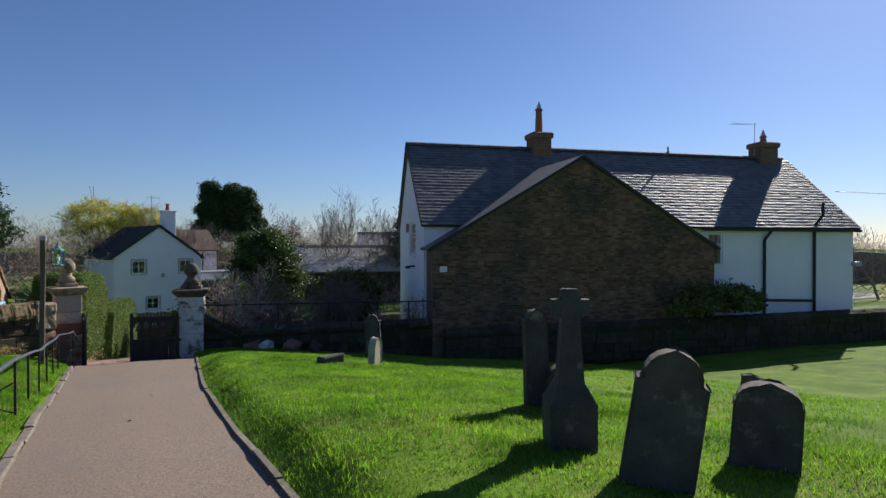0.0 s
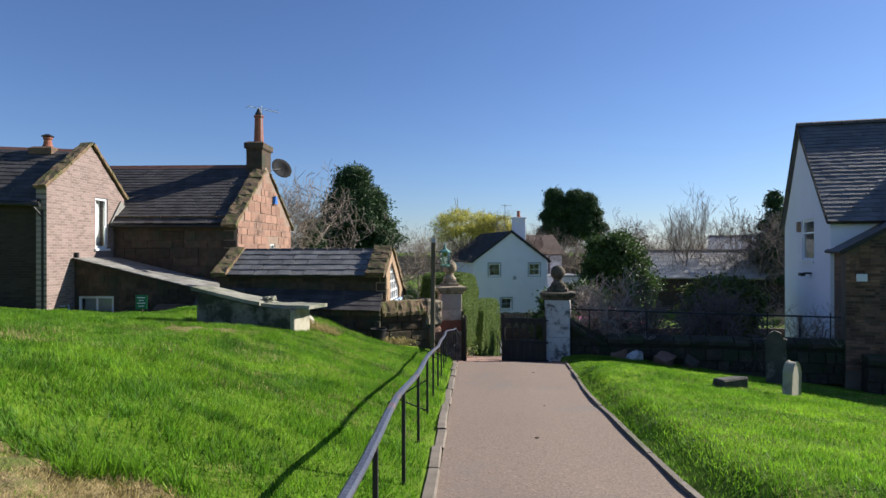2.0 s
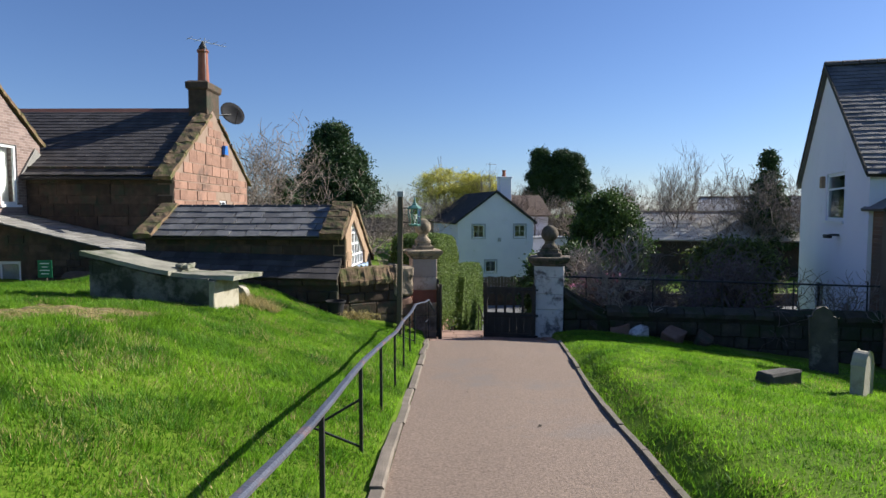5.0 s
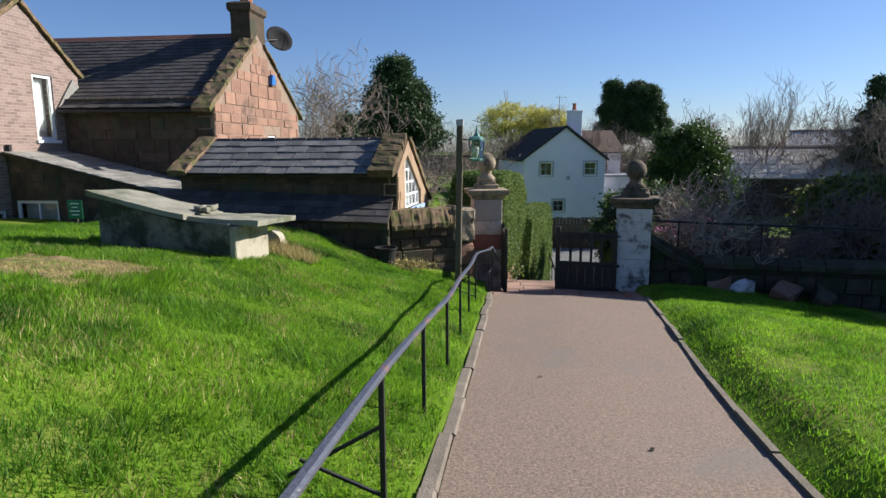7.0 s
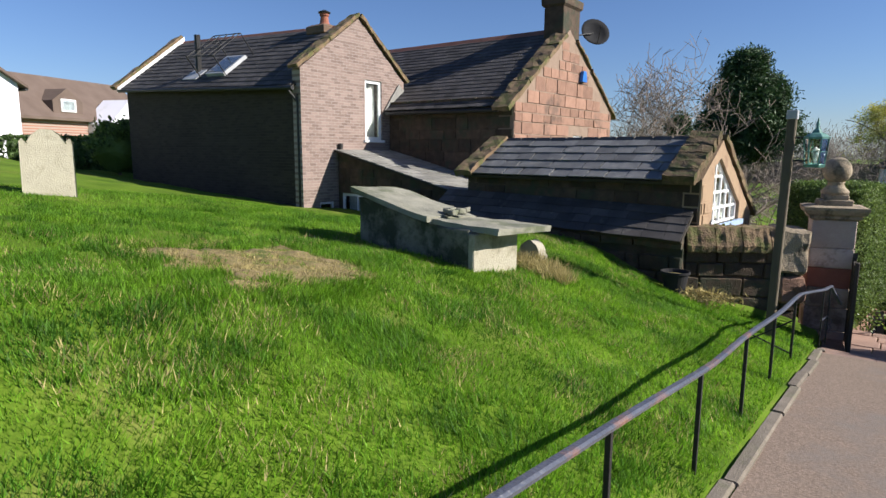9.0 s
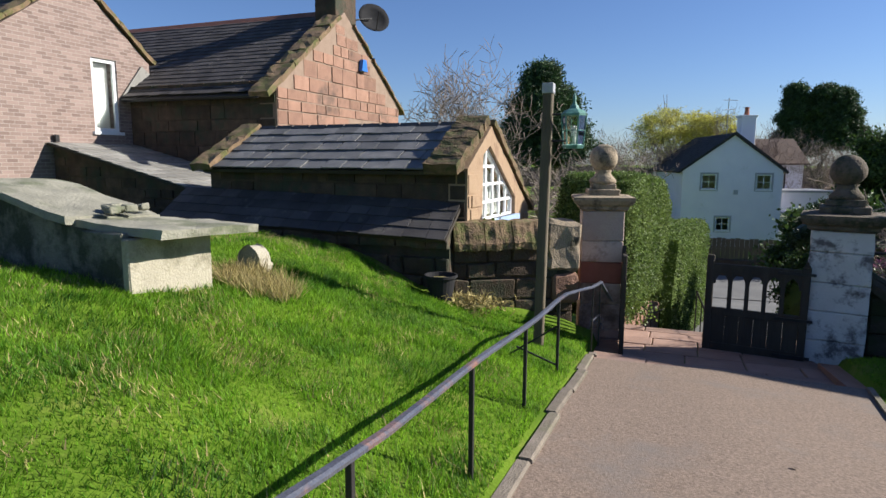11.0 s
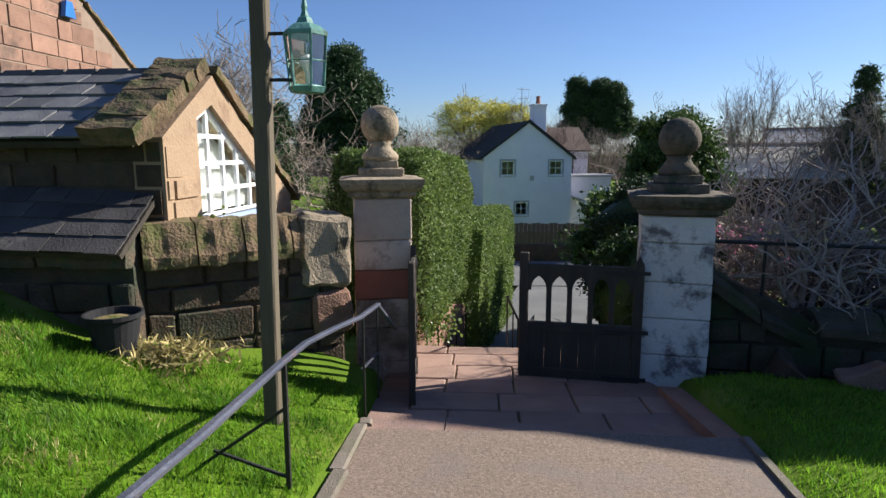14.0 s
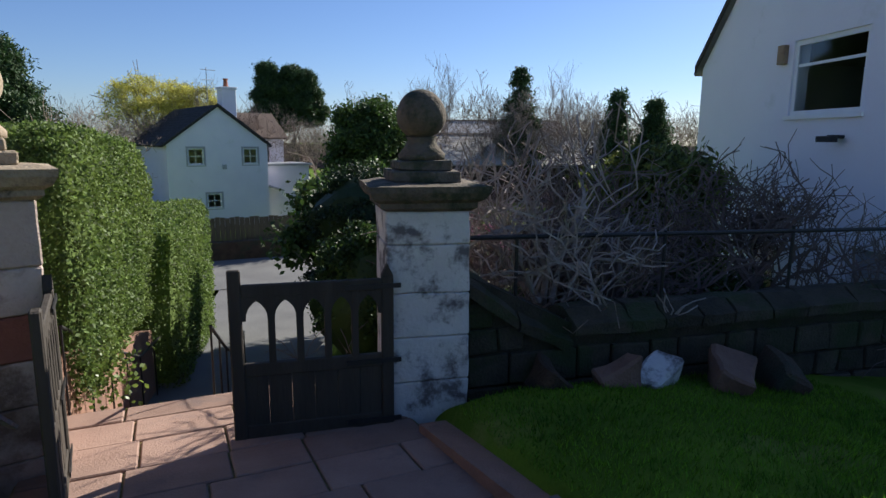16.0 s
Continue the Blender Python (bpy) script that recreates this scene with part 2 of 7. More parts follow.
M = dict(
    turf=surface("turf", (0.04, 0.085, 0.008), (0.145, 0.23, 0.02), 1.1, 0.95, 0.6, 34, stain=(0.18, 0.2, 0.045), stain_scale=0.9, stain_at=0.6, spec=0.1),
    earth=surface("dry_earth", (0.09, 0.065, 0.028), (0.34, 0.26, 0.12), 9, 0.95, 1.0, 45, stain=(0.09, 0.11, 0.02), stain_scale=4, stain_at=0.55),
    tarmac=surface("red_tarmac", (0.08, 0.059, 0.045), (0.32, 0.238, 0.184), 48, 0.9, 0.3, 130, stain=(0.18, 0.15, 0.13), stain_scale=0.5),
    asphalt=surface("grey_asphalt", (0.1, 0.1, 0.1), (0.17, 0.17, 0.165), 0.8, 0.9, 0.3, 90),
    kerb=surface("kerb_concrete", (0.12, 0.1, 0.08), (0.23, 0.195, 0.155), 5, 0.9, 0.5, 70, stain=(0.12, 0.12, 0.07), piece=0.12),
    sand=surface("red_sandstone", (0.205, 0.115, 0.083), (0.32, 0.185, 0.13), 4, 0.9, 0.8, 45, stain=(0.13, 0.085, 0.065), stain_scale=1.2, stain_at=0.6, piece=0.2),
    # Weathered stone, darkened further so unlit walls carry their shade in the colour.
    sand_dark=surface("shaded_weathered_sandstone", (0.038, 0.026, 0.019), (0.12, 0.082, 0.055), 5, 0.92, 0.9, 40, stain=(0.05, 0.055, 0.035), stain_scale=2.0, stain_at=0.55, piece=0.25),
    sand_mortar=surface("lime_mortar", (0.2, 0.14, 0.105), (0.3, 0.22, 0.165), 4, 0.95, 0.4, 60),
    flag=surface("sandstone_flag", (0.22, 0.138, 0.106), (0.34, 0.226, 0.175), 3, 0.85, 0.4, 60, stain=(0.2, 0.14, 0.12), stain_scale=1.4, piece=0.15),
    limewash=surface("flaking_limewash", (0.5, 0.48, 0.46), (0.66, 0.63, 0.6), 4, 0.9, 0.5, 30, stain=(0.14, 0.125, 0.125), stain_scale=3.4, stain_at=0.55),
    pier=surface("pier_sandstone", (0.36, 0.27, 0.22), (0.55, 0.45, 0.39), 3, 0.9, 0.6, 40, stain=(0.2, 0.14, 0.11), stain_scale=1.8, stain_at=0.58, piece=0.1),
    pier_red=surface("pier_red_stone", (0.2, 0.075, 0.055), (0.3, 0.12, 0.09), 4, 0.9, 0.5, 40),
    cap=surface("lichened_cap_stone", (0.24, 0.19, 0.13), (0.4, 0.32, 0.23), 6, 0.95, 0.8, 40, stain=(0.1, 0.085, 0.06), stain_scale=3, stain_at=0.55),
    # Cap stone darkened to put the right pier's shade into its colour.
    cap_dark=surface("shaded_cap_stone", (0.08, 0.065, 0.05), (0.17, 0.135, 0.1), 6, 0.95, 0.9, 36, stain=(0.045, 0.05, 0.03), stain_scale=4, stain_at=0.55),
    grave=surface("grave_stone", (0.04, 0.038, 0.033), (0.1, 0.092, 0.08), 5, 0.9, 0.7, 45, stain=(0.19, 0.185, 0.155), stain_scale=3, stain_at=0.62),
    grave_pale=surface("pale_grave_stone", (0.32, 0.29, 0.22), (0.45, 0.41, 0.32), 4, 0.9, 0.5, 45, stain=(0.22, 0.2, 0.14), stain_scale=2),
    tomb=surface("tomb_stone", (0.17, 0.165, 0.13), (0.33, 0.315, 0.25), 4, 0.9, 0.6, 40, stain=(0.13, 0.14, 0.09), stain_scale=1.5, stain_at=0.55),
    # Mossy tomb stone, darkened to hold the shade of the unlit sides.
    tomb_side=surface("shaded_mossy_tomb_stone", (0.09, 0.09, 0.07), (0.24, 0.225, 0.18), 3, 0.92, 0.8, 40, stain=(0.045, 0.05, 0.03), stain_scale=2.2, stain_at=0.5),
    thatch_moss=surface("brown_moss", (0.05, 0.036, 0.02), (0.19, 0.13, 0.075), 9, 0.98, 1.2, 30, stain=(0.06, 0.065, 0.022), stain_scale=5, stain_at=0.52),
    slate=surface("blue_slate", (0.075, 0.072, 0.074), (0.155, 0.15, 0.15), 2.5, 0.62, 0.4, 50, stain=(0.2, 0.19, 0.17), stain_scale=3, stain_at=0.66, island=0.22, spec=0.5),
    cottage_slate=surface("old_dark_slate", (0.04, 0.037, 0.038), (0.092, 0.085, 0.083), 2.5, 0.78, 0.4, 50, stain=(0.17, 0.16, 0.14), stain_scale=3, stain_at=0.66, island=0.25, spec=0.25),
    slate_piece=surface("stone_slate", (0.09, 0.09, 0.092), (0.17, 0.168, 0.165), 4, 0.65, 0.5, 50, stain=(0.22, 0.21, 0.18), stain_scale=4, stain_at=0.63, piece=0.25, spec=0.5),
    ridge=surface("ridge_tile", (0.07, 0.06, 0.06), (0.13, 0.11, 0.1), 4, 0.8, 0.5, 50),
    red_ridge=surface("red_ridge_tile", (0.16, 0.07, 0.05), (0.24, 0.11, 0.08), 4, 0.8, 0.4, 50),
    black_slate=surface("black_roof_tile", (0.022, 0.02, 0.02), (0.045, 0.042, 0.04), 2, 0.85, 0.4, 30, island=0.2),
    moss=surface("mossy_stone", (0.1, 0.068, 0.04), (0.26, 0.175, 0.105), 7, 0.95, 1.0, 35, stain=(0.1, 0.1, 0.035), stain_scale=4, stain_at=0.52),
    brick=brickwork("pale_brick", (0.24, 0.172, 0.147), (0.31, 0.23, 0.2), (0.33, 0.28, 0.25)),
    # Wing walls turned from the sun: their shade is put into this brick colour.
    brick_wing=brickwork("shaded_brick", (0.036, 0.028, 0.022), (0.062, 0.048, 0.037), (0.05, 0.04, 0.032), swap=False),
    brick_old=brickwork("old_brown_brick", (0.14, 0.075, 0.048), (0.27, 0.155, 0.095), (0.21, 0.155, 0.11), 0.27, 0.1, 0.018, False, (0.12, 0.085, 0.06), 0.54),
    brick_piece=surface("worn_brown_brick", (0.09, 0.05, 0.034), (0.27, 0.15, 0.092), 2.2, 0.92, 0.7, 60, stain=(0.085, 0.064, 0.046), stain_scale=0.5, stain_at=0.54, piece=0.45),
    brick_loose=surface("worn_brown_brickwork", (0.09, 0.05, 0.034), (0.27, 0.15, 0.092), 2.2, 0.92, 0.7, 60, stain=(0.085, 0.064, 0.046), stain_scale=0.5, stain_at=0.54, island=0.45),
    old_mortar=surface("old_sooty_mortar", (0.1, 0.075, 0.055), (0.2, 0.155, 0.11), 1.5, 0.95, 0.4, 50),
    pale_slate=surface("pale_stone_slate", (0.17, 0.165, 0.15), (0.3, 0.29, 0.265), 3, 0.7, 0.5, 50, stain=(0.13, 0.125, 0.11), stain_scale=3, island=0.25, spec=0.5),
    # Mossy stone, made near-black to put the wall's deep shade into its colour.
    mossy_shaded_wall=surface("mossy_shaded_stone", (0.028, 0.026, 0.018), (0.085, 0.07, 0.05), 5, 0.95, 0.9, 40, stain=(0.035, 0.045, 0.018), stain_scale=1.6, stain_at=0.52, piece=0.25),
    white=surface("white_render", (0.75, 0.735, 0.8), (0.83, 0.815, 0.86), 0.8, 0.85, 0.25, 25, stain=(0.66, 0.66, 0.66), stain_scale=0.7, stain_at=0.66),
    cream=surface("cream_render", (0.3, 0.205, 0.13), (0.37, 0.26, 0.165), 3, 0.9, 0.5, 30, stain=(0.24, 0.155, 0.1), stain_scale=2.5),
    white_paint=surface("white_paint", (0.74, 0.75, 0.76), (0.82, 0.82, 0.82), 3, 0.45, 0.1, 50),
    black_paint=surface("black_paint", (0.012, 0.012, 0.013), (0.03, 0.028, 0.027), 8, 0.5, 0.3, 60),
    iron=surface("worn_iron_paint", (0.05, 0.055, 0.075), (0.1, 0.105, 0.13), 3, 0.34, 0.35, 40, stain=(0.27, 0.13, 0.08), stain_scale=1.6, stain_at=0.61, spec=0.6),
    oak=surface("dark_oak", (0.028, 0.023, 0.018), (0.065, 0.053, 0.04), 6, 0.8, 0.6, 30, stretch=(1, 1, 0.15)),
    post=surface("grey_timber", (0.065, 0.053, 0.036), (0.145, 0.12, 0.082), 8, 0.85, 0.5, 40, stretch=(1, 1, 0.12)),
    copper=surface("verdigris", (0.05, 0.15, 0.13), (0.13, 0.3, 0.26), 9, 0.6, 0.3, 50, stain=(0.035, 0.06, 0.055), stain_scale=5),
    lead=surface("grey_lead", (0.3, 0.31, 0.33), (0.42, 0.43, 0.45), 3, 0.5, 0.2, 40),
    felt=surface("grey_felt_roof", (0.34, 0.33, 0.31), (0.52, 0.5, 0.47), 1.5, 0.85, 0.3, 30),
    bark=surface("bark", (0.1, 0.08, 0.06), (0.2, 0.165, 0.13), 6, 0.9, 0.5, 30),
    twig=surface("pale_twig", (0.17, 0.13, 0.105), (0.3, 0.24, 0.2), 3, 0.9, 0.0, 20),
    twig_dark=surface("dark_twig", (0.1, 0.072, 0.065), (0.2, 0.15, 0.135), 3, 0.9, 0.0, 20),
    pine=leafy("pine_needles", (0.018, 0.045, 0.016), (0.06, 0.11, 0.038), 0.6, 0.2),
    hedge=leafy("hedge_leaf", (0.075, 0.13, 0.03), (0.17, 0.23, 0.06), 0.65, 0.35),
    laurel=leafy("laurel_leaf", (0.025, 0.055, 0.012), (0.075, 0.125, 0.03), 0.55, 0.25),
    willow=leafy("willow_shoots", (0.38, 0.36, 0.07), (0.55, 0.52, 0.13), 0.7, 0.3),
    conifer=leafy("golden_conifer", (0.07, 0.1, 0.02), (0.16, 0.18, 0.045), 0.6, 0.25),
    ivy=leafy("ivy_leaf", (0.09, 0.14, 0.03), (0.2, 0.28, 0.06), 0.4, 0.35),
    pink=leafy("pink_petal", (0.7, 0.22, 0.4), (0.85, 0.42, 0.6), 0.6, 0.3),
    blade=leafy("grass_blade", (0.062, 0.185, 0.01), (0.25, 0.43, 0.03), 0.6, 0.58, stain=(0.055, 0.15, 0.01), stain_scale=1.3, stain_at=0.56),
    blade_dark=leafy("lush_blade", (0.035, 0.13, 0.008), (0.16, 0.33, 0.024), 0.55, 0.55),
    # Near-black leaf: the shade on the bush behind the gate, put into colour.
    bush_shade=leafy("shaded_bush_leaf", (0.01, 0.024, 0.008), (0.03, 0.055, 0.016), 0.6, 0.12),
    # Grey bark, lightened to put the sun on near branches into the colour.
    lit_grey_bark=surface("lit_grey_shrub_bark", (0.16, 0.13, 0.115), (0.42, 0.36, 0.32), 7, 0.9, 0.3, 30),
    straw=leafy("dead_grass", (0.27, 0.215, 0.08), (0.46, 0.39, 0.18), 0.8, 0.3),
    terracotta=surface("terracotta", (0.22, 0.075, 0.045), (0.33, 0.13, 0.08), 5, 0.8, 0.3, 40),
    plastic_black=surface("black_plastic", (0.02, 0.02, 0.022), (0.035, 0.035, 0.037), 5, 0.85, 0.1, 60, spec=0.1),
    blue=surface("blue_plastic", (0.02, 0.13, 0.45), (0.03, 0.17, 0.55), 5, 0.4, 0.0, 60),
    blue_sill=surface("pale_blue_paint", (0.3, 0.42, 0.62), (0.38, 0.5, 0.7), 5, 0.5, 0.0, 60),
    green_sign=surface("green_enamel", (0.01, 0.13, 0.06), (0.015, 0.16, 0.075), 5, 0.4, 0.0, 60),
    curtain=surface("pale_curtain", (0.5, 0.5, 0.48), (0.62, 0.62, 0.6), 3, 0.9, 0.0, 30, stretch=(6, 6, 0.3)),
    dark_room=surface("dim_interior", (0.05, 0.045, 0.04), (0.09, 0.08, 0.07), 1, 0.9, 0.0, 10),
    brown_tile=surface("brown_roof_tile", (0.1, 0.07, 0.055), (0.15, 0.11, 0.09), 1.2, 0.9, 0.5, 12),
    red_brick_far=brickwork("red_brick_far", (0.3, 0.14, 0.1), (0.38, 0.19, 0.13), (0.34, 0.26, 0.22), swap=False),
    stone_wall_far=surface("grey_garden_wall", (0.2, 0.19, 0.15), (0.32, 0.3, 0.25), 2, 0.9, 0.5, 20),
    glass=glass_mat("window_glass"),
)


# ---------------------------------------------------------------- mesh helpers
def thing(name, label, category, at=(0, 0, 0), turn=0.0, group="", kind=""):
    """An empty at the thing's base; its parts are made in its own axes."""
    ob = new(name)
    ob.empty_display_size = 0.2
    ob.matrix_basis = pose(*at, 0, 0, turn)
    return tagged(ob, label, category, group, kind)


def mesh_of(name, bm, material, smooth=False):
    bmesh.ops.recalc_face_normals(bm, faces=bm.faces)
    me = bpy.data.meshes.new(name)
    bm.to_mesh(me)
    bm.free()
    me.materials.append(material)
    if smooth:
        for p in me.polygons:
            p.use_smooth = True
    return me


def part(name, bm, material, parent, label="", smooth=False, kind=""):
    ob = new(name, mesh_of(name, bm, material, smooth) if isinstance(bm, bmesh.types.BMesh) else bm)
    ob.parent = parent
    return tagged(ob, label, kind=kind)


def solo(name, bm, material, label, category, kind="", smooth=False):
    """A thing that is one mesh."""
    return tagged(new(name, mesh_of(name, bm, material, smooth)), label, category, kind=kind)


def box(bm, x0, x1, y0, y1, z0, z1, bevel=0.0):
    vs = bmesh.ops.create_cube(bm, size=1.0, matrix=Matrix.Translation(((x0 + x1) / 2, (y0 + y1) / 2, (z0 + z1) / 2))
                               @ Matrix.Diagonal((abs(x1 - x0), abs(y1 - y0), abs(z1 - z0), 1)))["verts"]
    if bevel:
        bmesh.ops.bevel(bm, geom=list({e for v in vs for e in v.link_edges}), offset=bevel, segments=1, affect="EDGES", profile=0.6)
    return bm


def block(x0, x1, y0, y1, z0, z1, bevel=0.0):
    return box(bmesh.new(), x0, x1, y0, y1, z0, z1, bevel)


def prism(bm, ring, vec):
    """The solid that a ring of points sweeps along vec."""
    a = [bm.verts.new(p) for p in ring]
    b = [bm.verts.new(Vector(p) + Vector(vec)) for p in ring]
    bm.faces.new(a)
    bm.faces.new(b[::-1])
    for i in range(len(a)):
        j = (i + 1) % len(a)
        bm.faces.new((a[i], b[i], b[j], a[j]))
    return bm


def pierced(bm, outer, holes, place, thick):
    """A wall with real openings: rings of (u, v), place(u, v, w) to the thing's axes, w from 0 to thick."""
    rings = [[Vector((u, v, 0)) for u, v in r] for r in [outer] + list(holes)]
    flat = [p for r in rings for p in r]
    tris = tessellate_polygon(rings)
    front = [bm.verts.new(place(p.x, p.y, 0.0)) for p in flat]
    back = [bm.verts.new(place(p.x, p.y, thick)) for p in flat]
    for t in tris:
        bm.faces.new([front[i] for i in t])
        bm.faces.new([back[i] for i in t][::-1])
    k = 0
    for r in rings:
        n = len(r)
        for i in range(n):
            j = (i + 1) % n
            bm.faces.new((front[k + i], front[k + j], back[k + j], back[k + i]))
        k += n
    return bm


def rect(u0, u1, v0, v1):
    return [(u0, v0), (u1, v0), (u1, v1), (u0, v1)]


def rod(bm, p0, p1, r0, r1=None, n=8):
    p0, p1 = Vector(p0), Vector(p1)
    d = p1 - p0
    m = Matrix.Translation((p0 + p1) / 2) @ d.to_track_quat("Z", "Y").to_matrix().to_4x4()
    bmesh.ops.create_cone(bm, cap_ends=True, segments=n, radius1=r0, radius2=r0 if r1 is None else r1, depth=d.length, matrix=m)
    return bm


def beam(bm, p0, p1, w, h):
    """A square bar from p0 to p1."""
    p0, p1 = Vector(p0), Vector(p1)
    d = p1 - p0
    m = Matrix.Translation((p0 + p1) / 2) @ d.to_track_quat("Y", "Z").to_matrix().to_4x4() @ Matrix.Diagonal((w, d.length, h, 1))
    bmesh.ops.create_cube(bm, size=1.0, matrix=m)
    return bm


def lathe(bm, profile, n=24, square=False, turn=0.0):
    """Rings of (radius, z); square: four corners instead of a circle."""
    rings = []
    n = 4 if square else n
    for r, z in profile:
        k = r * math.sqrt(2) if square else r
        rings.append([bm.verts.new((k * math.cos(a), k * math.sin(a), z))
                      for a in (turn + (math.pi / 4 if square else 0) + 2 * math.pi * i / n for i in range(n))])
    for lo, hi in zip(rings, rings[1:]):
        for i in range(n):
            j = (i + 1) % n
            bm.faces.new((lo[i], lo[j], hi[j], hi[i]))
    bm.faces.new(rings[0][::-1])
    bm.faces.new(rings[-1])
    return bm


def rough_up(bm, amount, scale=3.0, offset=(0, 0, 0)):
    for v in bm.verts:
        v.co += noise.noise_vector(v.co * scale + Vector(offset)) * amount
    return bm


def shaped(name, verts, faces, material, parent=None, label="", category="", kind="", smooth=False):
    """A mesh out of computed vertices and faces."""
    me = bpy.data.meshes.new(name)
    me.from_pydata(verts, [], faces)
    me.materials.append(material)
    me.validate()
    if smooth:
        for p in me.polygons:
            p.use_smooth = True
    ob = new(name, me)
    if parent:
        ob.parent = parent
    return tagged(ob, label, category, kind=kind)


def scatter_quads(centres, size, rng, long=1.6, up=0.0):
    """Leaf-like folded quads round the centres: vertices and faces."""
    n = len(centres)
    c = np.asarray(centres, float)
    a = rng.normal(size=(n, 3))
    a[:, 2] += up
    a /= np.linalg.norm(a, axis=1)[:, None]
    b = np.cross(a, rng.normal(size=(n, 3)))
    b /= np.linalg.norm(b, axis=1)[:, None]
    s = size * rng.uniform(0.6, 1.35, (n, 1))
    v = np.stack([c - a * s * long / 2, c + b * s / 2, c + a * s * long / 2, c - b * s / 2], 1).reshape(-1, 3)
    f = np.arange(4 * n).reshape(n, 4)
    return v.tolist(), f.tolist()


# ---------------------------------------------------------------- the lie of the land
LINE_Y = (-40, -5, 0, 4, 6.5, 8.2, 10, 13, 15.5, 17, 18.5, 20.4)
LINE_Z = (0.3, -0.25, -0.38, -0.5, -0.63, -0.8, -0.95, -1.3, -1.5, -1.66, -1.82, -1.95)


def path_z(y):
    return float(np.interp(y, LINE_Y, LINE_Z))


def path_right(y):
    return float(np.interp(y, (-10, 7, 11, 17, 18.6), (1.85, 1.92, 2.12, 2.72, 2.9)))


def ease(a, b, x):
    k = min(1.0, max(0.0, (x - a) / (b - a)))
    return k * k * (3 - 2 * k)


def ramp_z(y):
    """The way down from the gate to the road."""
    return float(np.interp(y, (21.5, 24.1, 30, 36.5), (-2.2, -3.5, -4.2, -4.7)))


def land(x, y):
    """Height of the ground."""
    base = path_z(min(y, 20.4))
    if x < 0:
        d = -x
        rise = 0.30 * min(d, 3.2) + 0.062 * max(0.0, min(d, 40) - 3.2)
        rise *= 1 - 0.12 * ease(14, 19, y) + 0.32 * ease(15.5, 18.5, y) * ease(2.1, 4.2, d) * (1 - ease(6.5, 9.0, d))
        yard = base + rise + 0.05 * noise.noise((x * 0.5, y * 0.5, 0))
    else:
        e = path_right(y)
        yard = base + (0.2 - 0.14 * ease(15, 17.8, y)) * ease(e + 0.04, e + 0.5, x) - 0.1 * max(0.0, min(x, 5.0) - e - 1) - 0.125 * max(0.0, min(x, 16.0) - 5.0) * ease(2, 7, y) + 0.05 * noise.noise((x * 0.5, y * 0.5, 3)) * ease(e, e + 1, x)
    if 0.03 < x < path_right(y) and y < 19:
        yard -= 0.08
    low = float(np.interp(y, (20.4, 24, 30, 37, 60, 120, 400), (-2.5, -3.2, -4.3, -4.75, -5.4, -5.0, -3.0)))
    if x < -1.6:
        side = ease(-1.6, -4.5, x)
        low = low * (1 - side) + side * float(np.interp(y, (20, 30, 60, 120, 400), (-1.9, -2.6, -4.2, -4.5, -3.0)))
    yard += (0.03 * noise.noise((x * 2.3, y * 2.3, 8)) + 0.03 * noise.noise((x * 0.9, y * 1.1, 4))) * (ease(0.05, 0.6, -x) if x < 0 else ease(path_right(y), path_right(y) + 0.6, x))
    k = ease(19.6, 20.6, y)
    if x < -7.5:
        k = ease(22, 40, y)
    if x > 10:
        k = ease(18.8 - (x - 10.6) * 0.25, 19.8 - (x - 10.6) * 0.25, y)
    low -= 2.4 * ease(43, 58, y) * (1 - ease(88, 100, y)) * ease(-8, -2, x) * (1 - ease(13, 18, x))
    z = yard * (1 - k) + low * k
    if -0.15 < x < 3.0 and 18.42 - 0.16 * x < y < 21.7:
        z = min(z, -2.42)
    if 21.6 < y < 37 and -0.3 < x - 0.17 * (y - 21.5) < 3.0:
        z = min(z, ramp_z(y) - 0.35)
    return z

# ---------------------------------------------------------------- ground, path, kerbs
def spaced(*runs):
    out = []
    for a, b, step in runs:
        out += list(np.arange(a, b - 1e-6, step))
    return out + [runs[-1][1]]


gx = spaced((-600, -60, 60), (-60, -20, 4), (-20, -6, 0.5), (-6, 9, 0.2), (9, 24, 0.5), (24, 60, 4), (60, 600, 60))
gy = spaced((-300, -20, 40), (-20, -4, 2), (-4, 18, 0.25), (18, 25, 0.15), (25, 46, 1.0), (46, 100, 6), (100, 700, 60))
verts = [(x, y, land(x, y)) for y in gy for x in gx]
nx = len(gx)
faces = [(j * nx + i, j * nx + i + 1, (j + 1) * nx + i + 1, (j + 1) * nx + i) for j in range(len(gy) - 1) for i in range(nx - 1)]
shaped("ground", verts, faces, M["turf"], label="mown green churchyard grass falling away to gardens", category="ground", kind="structure", smooth=True)

py = spaced((-12, 18.1, 0.3))
verts, faces = [], []
for y in py:
    for k in range(9):
        x = 0.03 + (path_right(y) - 0.03) * k / 8
        verts.append((x, y, path_z(y) + 0.004 + 0.012 * noise.noise((x, y * 0.7, 5)) + 0.02 * (1 - abs(k - 4) / 4)))
faces = [(j * 9 + i, j * 9 + i + 1, j * 9 + i + 10, j * 9 + i + 9) for j in range(len(py) - 1) for i in range(8)]
shaped("path", verts, faces, M["tarmac"], label="pinkish-brown tarmac path sloping down to the gate", category="path", kind="structure", smooth=True)

